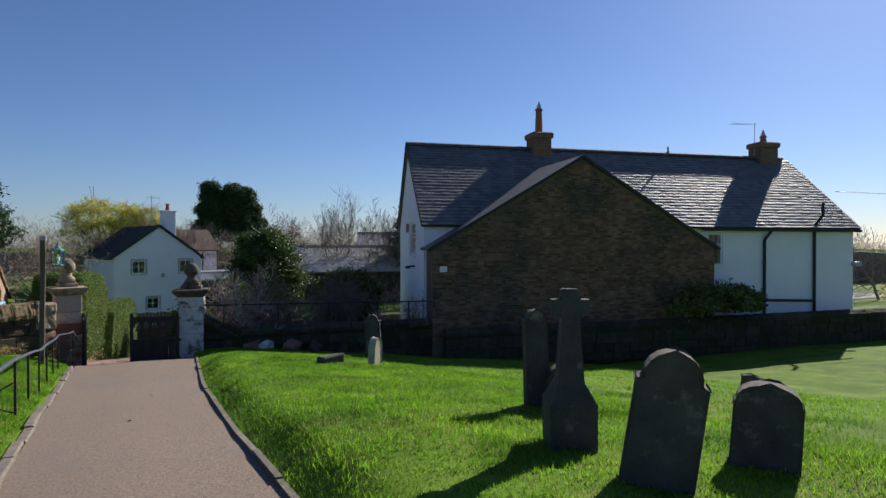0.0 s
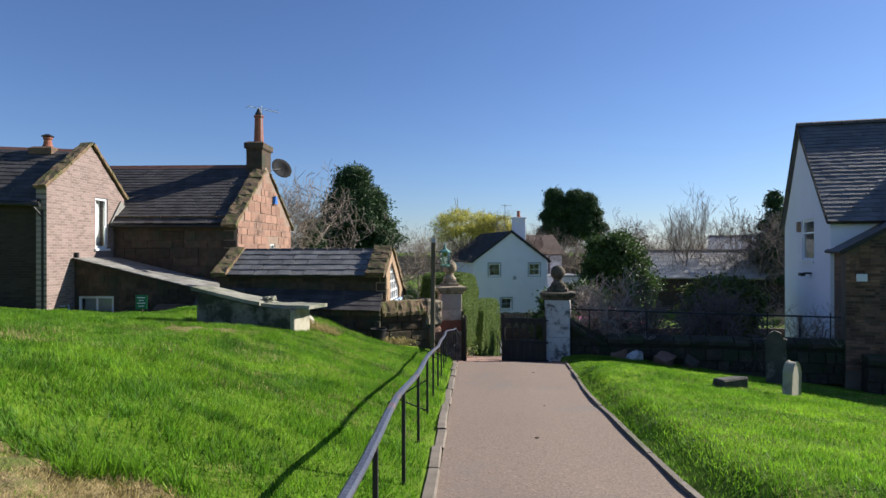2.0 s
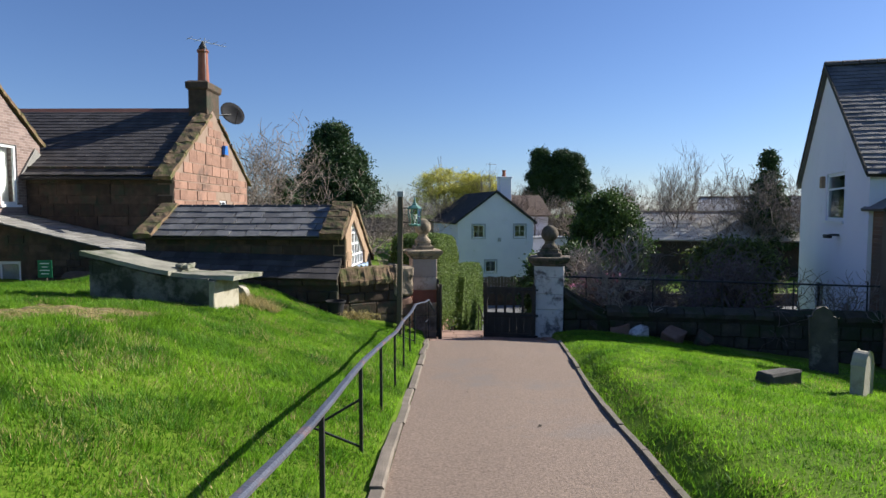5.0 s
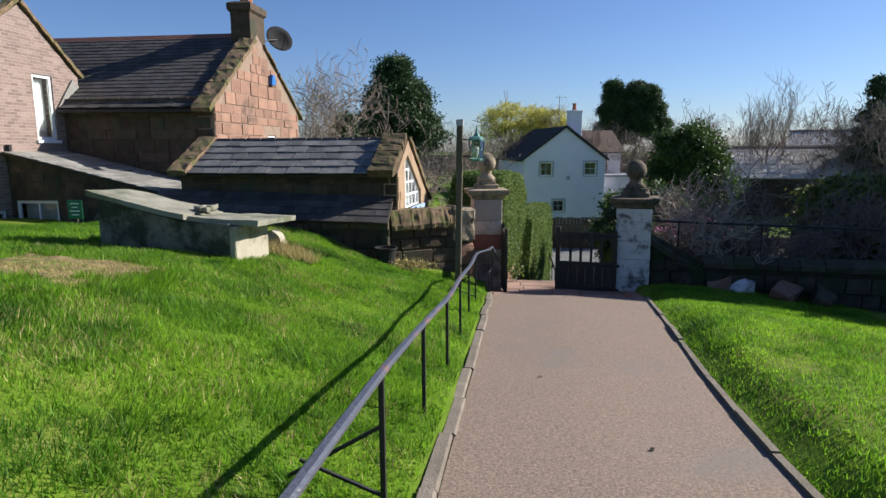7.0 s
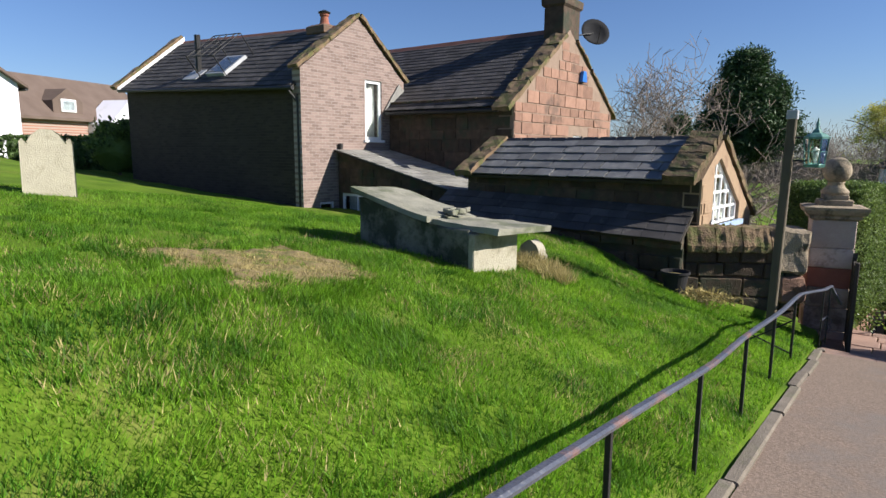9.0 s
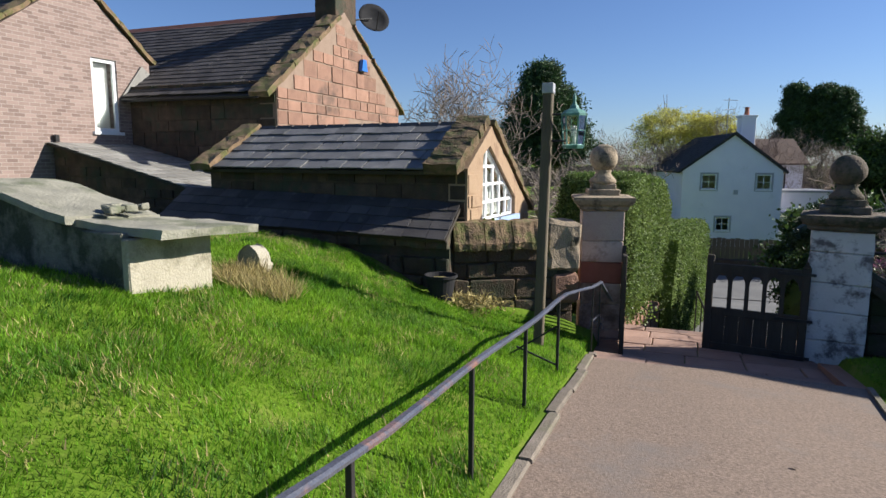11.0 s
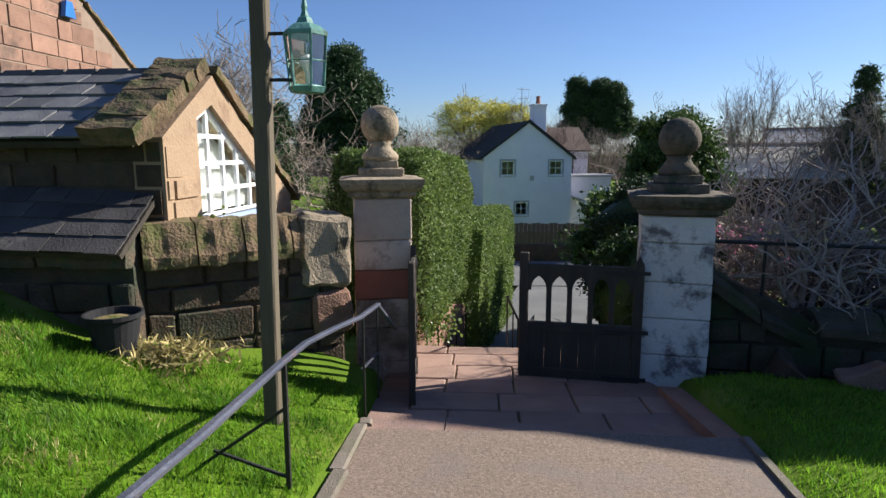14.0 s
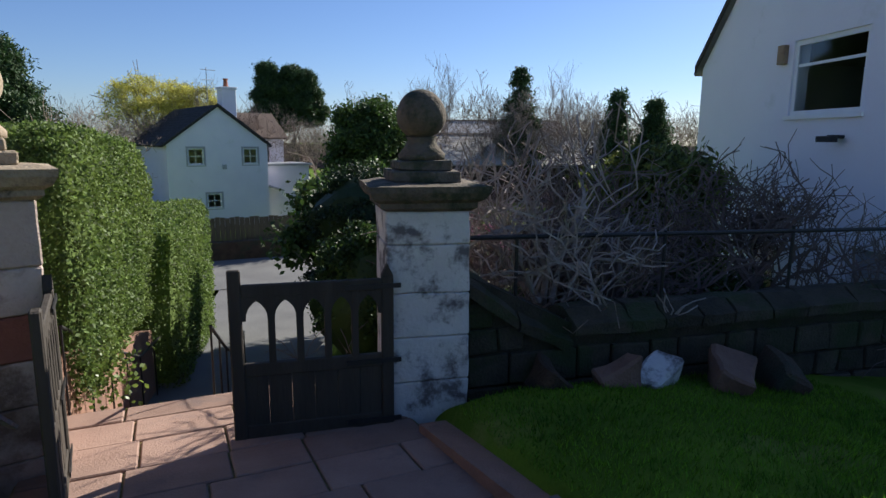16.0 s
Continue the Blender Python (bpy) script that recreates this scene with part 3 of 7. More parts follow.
kerb_left = thing("kerb", "pale weathered stone kerb along the tarmac path", "kerb", kind="structure")
y = -3.0
rng = random.Random(4)
while y < 18.2:
    n = min(rng.uniform(0.8, 1.05), 18.3 - y)
    bm = bmesh.new()
    z0, z1 = path_z(y), path_z(y + n)
    j = rng.uniform(-0.015, 0.015)
    t = 0.036 + rng.uniform(-0.012, 0.012)
    prism(bm, [(-0.06 + j, y + 0.006, z0 - 0.12), (0.035 + j, y + 0.006, z0 - 0.12), (0.035 + j, y + 0.006, z0 + t - 0.015), (0.02 + j, y + 0.006, z0 + t), (-0.06 + j, y + 0.006, z0 + t)],
          (rng.uniform(-0.012, 0.012), n - 0.012, z1 - z0))
    part("kerb_stone", rough_up(bm, 0.008, 4), M["kerb"], kerb_left)
    y += n
kerb_right = thing("kerb", "narrow stone edging between path and grass", "kerb", kind="structure")
y = -2.0
while y < 18.0:
    n = min(rng.uniform(0.85, 1.0), 18.1 - y)
    bm = bmesh.new()
    z0, z1, x0, x1 = path_z(y), path_z(y + n), path_right(y), path_right(y + n)
    t = 0.035 + rng.uniform(-0.01, 0.015)
    prism(bm, [(x0 - 0.005, y + 0.005, z0 - 0.12), (x0 + 0.05, y + 0.005, z0 - 0.12), (x0 + 0.05, y + 0.005, z0 + t), (x0 - 0.005, y + 0.005, z0 + t)], (x1 - x0, n - 0.01, z1 - z0))
    part("kerb_stone", bm, M["kerb"], kerb_right)
    y += n

# threshold slabs at the path's end
threshold = thing("threshold", "worn red sandstone slabs at the path's end", "step", kind="structure")
for x0, x1 in ((-0.02, 0.62), (0.63, 2.06), (2.07, 2.86)):
    bm = bmesh.new()
    ya, yb = 18.52 - 0.16 * x0, 18.52 - 0.16 * x1
    prism(bm, [(x0, ya - 0.42, -2.1), (x1, yb - 0.42, -2.1), (x1, yb, -2.1), (x0, ya, -2.1)], (0, 0, 0.28))
    for v in bm.verts:
        if v.co.z > -2:
            v.co.z = -1.775 - 0.095 * (v.co.y - 18.1)
    part("slab", bm, M["flag"], threshold)

# flagged landing through the gateway
def landing_z(y):
    return -2.0 - 0.066 * (y - 18.4)


landing = thing("landing", "red sandstone flagstones through the gateway", "paving", kind="structure")
rng = random.Random(9)
y = 18.05
while y < 21.45:
    d = min(rng.uniform(0.42, 0.62), 21.5 - y)
    x = -0.14 - rng.uniform(0, 0.3)
    while x < 2.75:
        w = rng.uniform(0.55, 1.0)
        x1 = min(x + w, 2.78)
        if x1 - x > 0.1 and x1 > 0.0:
            a = max(x, -0.14)
            bm = block(a + 0.008, x1 - 0.008, y + 0.008, y + d - 0.008, -2.36, landing_z(y + d / 2) + rng.uniform(-0.006, 0.006), 0.01)
            for v in bm.verts:
                if v.co.z > -2.3:
                    v.co.z -= 0.066 * (v.co.y - y - d / 2)
            part("flagstone", bm, M["flag"], landing)
        x += w
    y += d
bm = block(-0.15, 2.79, 18.05, 21.5, -2.5, -2.3)
for v in bm.verts:
    if v.co.z > -2.4:
        v.co.z = landing_z(v.co.y) - 0.025
part("bed", bm, M["earth"], landing)
edge = solo("edging_stone", rough_up(prism(bmesh.new(), [(2.72, 19.75, -2.3), (2.95, 19.72, -2.3), (2.95, 19.72, -2.02), (2.72, 19.75, -2.02)], (0.06, -1.65, 0.16)), 0.01),
            M["sand"], "long pale stone edging the landing beside the grass", "kerb", "structure")

# steps and ramp to the road
stair = thing("steps", "shaded stone steps going down behind the gate", "steps", kind="structure")
for i in range(8):
    y0 = 21.5 + 0.325 * i
    x0 = 0.17 * (y0 - 21.5) - 0.15
    part("step", block(x0, x0 + 2.95, y0, y0 + 0.36, -4.2, -2.2 - 0.1625 * (i + 1), 0.01), M["flag"], stair)
ry = spaced((24.0, 36.6, 0.6))
verts = [(0.17 * (y - 21.5) - 0.15 + 2.95 * k, y, ramp_z(y) + 0.01) for y in ry for k in (0, 0.5, 1)]
faces = [(j * 3 + i, j * 3 + i + 1, j * 3 + i + 4, j * 3 + i + 3) for j in range(len(ry) - 1) for i in range(2)]
shaped("ramp", verts, faces, M["asphalt"], label="dark shaded tarmac way down to the road", category="path", kind="structure", smooth=True)
verts = [(x, y, -4.66 + 0.03 * math.sin(x * 0.1)) for y in (36.4, 38, 40, 41.6) for x in range(-60, 81, 4)]
faces = [(j * 36 + i, j * 36 + i + 1, (j + 1) * 36 + i + 1, (j + 1) * 36 + i) for j in range(3) for i in range(35)]
shaped("road", verts, faces, M["asphalt"], label="sunlit pale grey village road", category="road", kind="structure")
for x0, x1, z1, m, name, lab in ((-30, 60, -3.95, "sand_dark", "garden_wall", "low dark stone wall along the road"),):
    solo("wall_road", block(x0, x1, 41.9, 42.3, -5.4, z1, 0.02), M[m], lab, "wall", "structure")

# retaining wall and hand rails of the way down
side_wall = solo("wall_steps", prism(bmesh.new(), [(-0.42, 20.95, -2.9), (-0.16, 20.95, -2.9), (-0.16, 20.95, -1.5), (-0.42, 20.95, -1.5)], (0.17 * 4.6, 4.6, -1.15)),
                 M["sand"], "sunlit sandstone wall falling beside the steps", "wall", "structure")


# ---------------------------------------------------------------- churchyard walls
def rubble_wall(name, label, p0, p1, thick, z_base, z_top, seed, material, row=0.24, longest=0.6, cap=True, top_fn=None):
    """Coursed rubble between two plan points: a mortar core, stones proud of it on both faces, and rough copings."""
    rnd = random.Random(seed)
    p0, p1 = Vector((*p0, 0)), Vector((*p1, 0))
    run = (p1 - p0).length
    ob = thing(name, label, "wall", (p0.x, p0.y, 0), math.degrees(math.atan2(p1.y - p0.y, p1.x - p0.x)), kind="structure")
    top = top_fn or (lambda u: z_top)
    bm = bmesh.new()
    nseg = 6
    for k in range(nseg):
        ua, ub = run * k / nseg, run * (k + 1) / nseg
        prism(bm, [(ua, 0.03, z_base), (ub, 0.03, z_base), (ub, 0.03, top(ub) - 0.12), (ua, 0.03, top(ua) - 0.12)], (0, thick - 0.06, 0))
    part("core", bm, M["sand_mortar"] if material == "sand" else M[material], ob)
    for face in (0, 1):
        z = z_base
        while z < z_top + 0.6:
            h = row * rnd.uniform(0.75, 1.25)
            u = -rnd.uniform(0, 0.3)
            while u < run:
                w = rnd.uniform(0.35, 1.0) * longest
                a, b = max(u, 0), min(u + w, run)
                if b - a > 0.06 and z + h * 0.7 < min(top(a), top(b)) - 0.1:
                    out = rnd.uniform(0.0, 0.03)
                    y0, y1 = (-out, 0.06) if face == 0 else (thick - 0.06, thick + out)
                    st = block(a + 0.012, b - 0.012, y0, y1, z + 0.01, min(z + h - 0.01, top((a + b) / 2) - 0.1), 0.014)
                    part("stone", rough_up(st, 0.03, 4, (seed, a, z)), M[material], ob)
                u += w
            z += h
    if cap:
        u = 0.0
        while u < run - 0.05:
            w = min(rnd.uniform(0.35, 0.7), run - u)
            zt = top(u + w / 2)
            bm = bmesh.new()
            prism(bm, [(u + 0.01, -0.06, zt - 0.13), (u + 0.01, -0.07, zt - 0.02), (u + 0.01, thick * 0.3, zt + 0.1), (u + 0.01, thick * 0.7, zt + 0.1), (u + 0.01, thick + 0.07, zt - 0.02), (u + 0.01, thick + 0.06, zt - 0.13)], (w - 0.02, 0, top(u + w) - top(u)))
            bmesh.ops.subdivide_edges(bm, edges=bm.edges, cuts=2, use_grid_fill=True)
            part("coping", rough_up(rough_up(bm, 0.03, 4, (seed, u, 0)), 0.018, 11), M[material], ob)
            u += w
    return ob


left_wall = rubble_wall("wall_left", "rough weathered stone churchyard wall with lumpy copings", (-2.05, 18.78), (-0.5, 19.78), 0.42, -2.2, -0.5, 11, "sand_dark", 0.3, 0.7, False)
u = 0.0
while u < 1.36:                                        # big furrowed copings
    w = random.Random(int(u * 100) + 4).uniform(0.4, 0.62)
    w = min(w, 1.4 - u)
    bm = prism(bmesh.new(), [(u, -0.1, -0.66), (u, -0.12, -0.56), (u, 0.03, -0.27), (u, 0.39, -0.27), (u, 0.54, -0.56), (u, 0.52, -0.66)], (w - 0.015, 0, 0))
    bmesh.ops.subdivide_edges(bm, edges=bm.edges, cuts=7, use_grid_fill=True)
    for v in bm.verts:                                 # weathered into upright ribs
        v.co.y += 0.022 * noise.noise((v.co.x * 26, v.co.y * 3, v.co.z * 3)) + 0.03 * noise.noise((v.co.x * 5, 2, v.co.z * 7))
        v.co.z += 0.035 * noise.noise((v.co.x * 6, v.co.y * 5, 1))
    part("coping", bm, M["moss"], left_wall, "furrowed weathered coping stone")
    u += w
# Paler than the wall: sun on the end face is put into its colour.
bm = block(1.4, 1.92, -0.07, 0.47, -1.02, -0.27, 0.05)
bmesh.ops.subdivide_edges(bm, edges=bm.edges, cuts=3, use_grid_fill=True)
part("end_stone", rough_up(rough_up(bm, 0.06, 2.5), 0.03, 9), M["cap"], left_wall, "big buff squared end stone, paler for the sun on it")
bm = block(1.5, 1.92, -0.06, 0.46, -1.5, -1.05, 0.04)
bmesh.ops.subdivide_edges(bm, edges=bm.edges, cuts=2, use_grid_fill=True)
part("end_stone", rough_up(bm, 0.05, 4), M["sand"], left_wall)
rubble_wall("wall_left", "low dark stone wall under the outbuilding eaves", (-8.2, 18.42), (-2.05, 18.6), 0.4, -2.0, -0.55, 12, "sand_dark", 0.26, 0.6, True, lambda u: -0.42 - 0.012 * u)
# Both right-hand walls carry their shade in the stone colour, besides the moss.
rubble_wall("wall_right", "low mossy stone churchyard wall in deep shade", (3.32, 20.1), (10.7, 19.0), 0.45, -2.5, -1.5, 13, "mossy_shaded_wall", 0.3, 0.75, True, lambda u: -0.78 - 0.62 * min(1.0, u / 0.9))
rubble_wall("wall_right", "stone churchyard wall before the cottages, darkened as in shade", (10.7, 18.4), (34.0, 12.4), 0.45, -2.9, -1.5, 14, "mossy_shaded_wall", 0.32, 0.9, True, lambda u: -1.72 + 0.012 * u)

# ---------------------------------------------------------------- gate piers
def gate_pier(at, turn, label, z_base, z_shoulder, shaft, mats, ball_r, worn):
    """Square stone pier: coursed shaft, moulded cap, stepped plinth, neck and stone ball."""
    ob = thing("gate_pier", label, "gate pier", (*at, 0), turn, group="gate piers")
    rnd = random.Random(int(z_base * 100))
    h = shaft
    z, i = z_base, 0
    while z < z_shoulder - 0.01:
        d = min(rnd.uniform(0.32, 0.46), z_shoulder - z)
        if z_shoulder - z - d < 0.15:
            d = z_shoulder - z
        bm = block(-h, h, -h, h, z + 0.003, z + d - 0.003, 0.012)
        bmesh.ops.subdivide_edges(bm, edges=bm.edges, cuts=2, use_grid_fill=True)
        red = mats[1] if 0.44 < (z + d / 2 - z_base) / (z_shoulder - z_base) < 0.66 else mats[0]
        part("course", rough_up(bm, worn, 4, (at[0], 0, 0)), M[red], ob)
        z += d
        i += 1
    s = z_shoulder
    bm = lathe(bmesh.new(), [(h + 0.005, s), (h + 0.05, s + 0.03), (h + 0.05, s + 0.07), (h + 0.1, s + 0.1), (h + 0.135, s + 0.16), (h + 0.14, s + 0.21), (h + 0.03, s + 0.225), (h - 0.02, s + 0.23)], square=True)
    bmesh.ops.subdivide_edges(bm, edges=bm.edges, cuts=2, use_grid_fill=True)
    part("cap", rough_up(bm, worn, 5), M[mats[2]], ob, "moulded and eroded cap stone")
    t = s + 0.228
    for r, z0, z1 in ((h - 0.07, t, t + 0.095), (h - 0.13, t + 0.095, t + 0.18)):
        bm = block(-r, r, -r, r, z0, z1, 0.012)
        bmesh.ops.subdivide_edges(bm, edges=bm.edges, cuts=2, use_grid_fill=True)
        part("plinth", rough_up(bm, worn * 1.4, 6), M[mats[2]], ob)
    t += 0.18
    part("neck", rough_up(lathe(bmesh.new(), [(0.2, t), (0.205, t + 0.05), (0.14, t + 0.12), (0.115, t + 0.17), (0.14, t + 0.2)], 20), worn, 6), M[mats[2]], ob, smooth=True)
    bm = bmesh.new()
    bmesh.ops.create_uvsphere(bm, u_segments=28, v_segments=18, radius=ball_r, matrix=Matrix.Translation((0, 0, t + 0.17 + ball_r)))
    part("ball", rough_up(bm, 0.012, 4), M[mats[3]], ob, "round stone ball finial", smooth=True)
    return ob


gate_pier((-0.22, 20.52), 12, "pale sandstone gate pier with red band and stone ball", -2.35, -0.15, 0.31, ("pier", "pier_red", "cap", "cap"), 0.215, 0.008)
# Cap and ball carry the shade of the pier's unlit side in their colour.
gate_pier((3.0, 20.4), -12, "whitewashed flaking gate pier with mossy cap darkened as in shade", -2.6, -0.31, 0.36, ("limewash", "limewash", "cap_dark", "cap_dark"), 0.215, 0.014)


# ---------------------------------------------------------------- gates
def church_gate(at, turn, label, width=1.3, z0=-2.17, z1=-0.85):
    """Oak gate leaf: stiles, rails, boarded lower half, mullions with pointed lights above."""
    ob = thing("church_gate", label, "gate", at, turn, group="church gates")
    d = 0.06
    part("stile", block(0, 0.1, -d / 2, d / 2, z0 - 0.04, z1 + 0.12, 0.01), M["oak"], ob)
    bm = block(width - 0.1, width, -d / 2, d / 2, z0 - 0.04, z1 + 0.02, 0.01)
    prism(bm, [(width - 0.1, -d / 2, z1 + 0.02), (width, -d / 2, z1 + 0.02), (width - 0.05, -d / 2, z1 + 0.12)], (0, d, 0))
    part("stile", bm, M["oak"], ob)
    mid, top = z0 + 0.62, z1
    for a, b in ((z0, z0 + 0.16), (mid - 0.05, mid + 0.06), (top - 0.1, top)):
        part("rail", block(0.1, width - 0.1, -d / 2 + 0.006, d / 2 - 0.006, a, b, 0.008), M["oak"], ob)
    inner = width - 0.2
    for k in range(6):
        x0 = 0.1 + inner * k / 6
        part("board", block(x0 - 0.002, x0 + inner / 6 - 0.004, -0.014 + 0.004 * (k % 2), 0.014 + 0.004 * (k % 2), z0 + 0.15, mid - 0.04, 0.004), M["oak"], ob)
    for k in range(1, 5):
        x = 0.1 + inner * k / 5
        part("mullion", block(x - 0.028, x + 0.028, -0.024, 0.024, mid + 0.05, top - 0.09, 0.006), M["oak"], ob)
    for k in range(5):
        x0, x1 = 0.1 + inner * k / 5, 0.1 + inner * (k + 1) / 5
        xm, zt, zb = (x0 + x1) / 2, top - 0.1, top - 0.29
        r = (x1 - x0) / 2 - 0.028
        arch = [(xm - r, zb)]
        for s in range(1, 7):
            f = s / 6
            arch.append((xm - r * math.cos(f * math.pi / 2) ** 0.8, zb + 0.16 * f ** 0.75))
        right = [(2 * xm - u, v) for u, v in arch[-2::-1]]
        bm = bmesh.new()
        pierced(bm, arch + right + [(x1, zb), (x1, zt + 0.01), (x0, zt + 0.01), (x0, zb)], [], lambda u, v, w: (u, -0.02 + w, v), 0.04)
        part("tracery", bm, M["oak"], ob)
    for z in (z0 + 0.1, mid, top - 0.06):
        part("hinge", block(width - 0.4, width + 0.06, -d / 2 - 0.012, -d / 2 - 0.002, z - 0.02, z + 0.02), M["black_paint"], ob, "black iron strap hinge")
    return ob


church_gate((1.33, 20.27, 0), -9.0, "closed dark oak church gate leaf with pointed tracery")
church_gate((0.26, 19.2, 0), 95.0, "open dark oak church gate leaf folded back", 1.1, -2.08, -0.78)


# ---------------------------------------------------------------- hand rails
def hand_rail():
    ob = thing("hand_rail", "worn dark iron handrail on slim posts beside the path", "handrail")
    def top(y):
        return path_z(y) + 0.775 + 0.085 * ease(14.5, 18.9, y)
    ys = list(np.arange(0.4, 18.9, 0.5)) + [18.95]
    bm = bmesh.new()
    ring = []
    for y in ys:
        x = -0.22 + 0.2 * ease(17.2, 18.9, y) + 0.01 * math.sin(y * 1.7)
        z = top(y) + 0.008 * math.sin(y * 2.3)
        ring.append([bm.verts.new((x + a, y, z + b)) for a, b in ((-0.024, -0.012), (0.024, -0.012), (0.026, 0.004), (0.014, 0.014), (-0.014, 0.014), (-0.026, 0.004))])
    for a, b in zip(ring, ring[1:]):
        for i in range(6):
            bm.faces.new((a[i], a[(i + 1) % 6], b[(i + 1) % 6], b[i]))
    bm.faces.new(ring[0])
    bm.faces.new(ring[-1][::-1])
    part("rail", bm, M["iron"], ob, "worn blue-black iron rail with rust showing")
    part("rail_end", beam(bmesh.new(), (-0.02, 18.93, top(18.95)), (0.1, 19.25, top(18.95) - 0.32), 0.045, 0.022), M["iron"], ob)
    for y in (0.95, 2.4, 3.85, 5.3, 6.75, 8.2, 9.65, 11.05, 12.6, 14.05, 15.45, 16.95, 18.45, 18.93):
        r = 0.014 if y < 18 else 0.009
        px = -0.22 + 0.2 * ease(17.2, 18.9, y)
        part("post", block(px - r, px + r, y - r, y + r, land(-0.3, y) - 0.1, top(y) - 0.008, 0.002), M["black_paint"], ob)
        if y in (3.85, 9.65, 16.95):
            zb = land(-0.75, y)
            part("brace", beam(bmesh.new(), (-0.23, y, top(y) - 0.28), (-0.8, y, zb - 0.05), 0.018, 0.018), M["black_paint"], ob)
            part("stay", beam(bmesh.new(), (-0.23, y, land(-0.3, y) + 0.05), (-0.66, y, zb + 0.09), 0.016, 0.016), M["black_paint"], ob)
    part("cross_bar", beam(bmesh.new(), (-0.07, 18.45, -1.42), (-0.02, 18.93, -1.44), 0.02, 0.012), M["iron"], ob)
    sc = [(-0.02 + 0.05 * math.cos(t) * (1 - t / 12), 19.0, -1.62 + 0.09 * k + 0.05 * math.sin(t) * (1 - t / 12)) for k in (0, 1) for t in np.linspace(-1.6, 5.0, 12)]
    bm = bmesh.new()
    for q0, q1 in zip(sc, sc[1:]):
        rod(bm, q0, q1, 0.008, n=6)
    part("scroll", bm, M["iron"], ob, "small wrought-iron scroll")
    return ob


hand_rail()


def step_rail(x_off, z_off, label):
    ob = thing("step_rail", label, "handrail", group="step rails")
    pts = [(x_off + 0.17 * (y - 21.5), y, ramp_z(y) + 0.85 + z_off) for y in (21.6, 23.0, 24.4, 26.2)]
    for a, b in zip(pts, pts[1:]):
        part("rail", rod(bmesh.new(), a, b, 0.018), M["black_paint"], ob)
    for x, y, z in pts + [((a[0] + b[0]) / 2, (a[1] + b[1]) / 2, (a[2] + b[2]) / 2) for a, b in zip(pts, pts[1:])]:
        part("post", rod(bmesh.new(), (x, y, z), (x, y, ramp_z(y) - 0.3), 0.011), M["black_paint"], ob)


step_rail(0.0, 0.0, "slim black iron rail down the steps")
step_rail(1.25, -0.15, "black iron rail dividing the way down")


# ---------------------------------------------------------------- lamp
def lamp_post():
    ob = thing("lamp_post", "grey timber lamp post with a green copper lantern", "lamp post", (-0.60, 17.8, 0))
    z0, z1 = land(-0.6, 17.8), 1.45
    bm = block(-0.055, 0.055, -0.055, 0.055, z0 - 0.2, z1, 0.012)
    for v in bm.verts:
        if v.co.z > 0:
            v.co.x += 0.04
    part("post", bm, M["post"], ob)
    part("sleeve", block(-0.024, 0.104, -0.064, 0.064, z1 - 0.1, z1 + 0.015, 0.006), M["lead"], ob, "pale metal sleeve on the post top")
    for z in (1.115, 0.82):
        part("arm", rod(bmesh.new(), (0.04, 0, z), (0.24, 0, z), 0.012), M["black_paint"], ob)
    lan = part("lantern", lathe(bmesh.new(), [(0.03, 0.0), (0.11, 0.0), (0.13, 0.035), (0.1, 0.05)], 6), M["copper"], ob, "six-sided verdigris copper lantern")
    lan.location = (0.335, 0, 0.735)
    part("roof", lathe(bmesh.new(), [(0.15, 0.36), (0.152, 0.385), (0.1, 0.425), (0.06, 0.44), (0.045, 0.475), (0.03, 0.485), (0.018, 0.52), (0.022, 0.545), (0.004, 0.63)], 6), M["copper"], lan)
    for k in range(6):
        a = math.pi / 3 * k
        lo, hi = (0.112 * math.cos(a), 0.112 * math.sin(a), 0.03), (0.14 * math.cos(a), 0.14 * math.sin(a), 0.37)
        part("bar", rod(bmesh.new(), lo, hi, 0.009, n=5), M["copper"], lan)
        b = a + math.pi / 3
        lo2, hi2 = (0.112 * math.cos(b), 0.112 * math.sin(b), 0.03), (0.14 * math.cos(b), 0.14 * math.sin(b), 0.37)
        mid = lambda p, q: ((p[0] + q[0]) / 2, (p[1] + q[1]) / 2, (p[2] + q[2]) / 2)
        part("cross_bar", rod(bmesh.new(), mid(lo, hi), mid(lo2, hi2), 0.005, n=5), M["copper"], lan)
        bm = bmesh.new()
        bm.faces.new([bm.verts.new(Vector(p) * 0.97 + Vector((0, 0, 0.006))) for p in (lo, lo2, hi2, hi)])
        bmesh.ops.solidify(bm, geom=bm.faces, thickness=0.003)
        pane = part("pane", bm, M["glass"], lan)
        pane.visible_shadow = False
    part("bulb", lathe(bmesh.new(), [(0.02, 0.05), (0.022, 0.12), (0.05, 0.19), (0.045, 0.23), (0.01, 0.25)], 12), M["white_paint"], lan, smooth=True)


lamp_post()

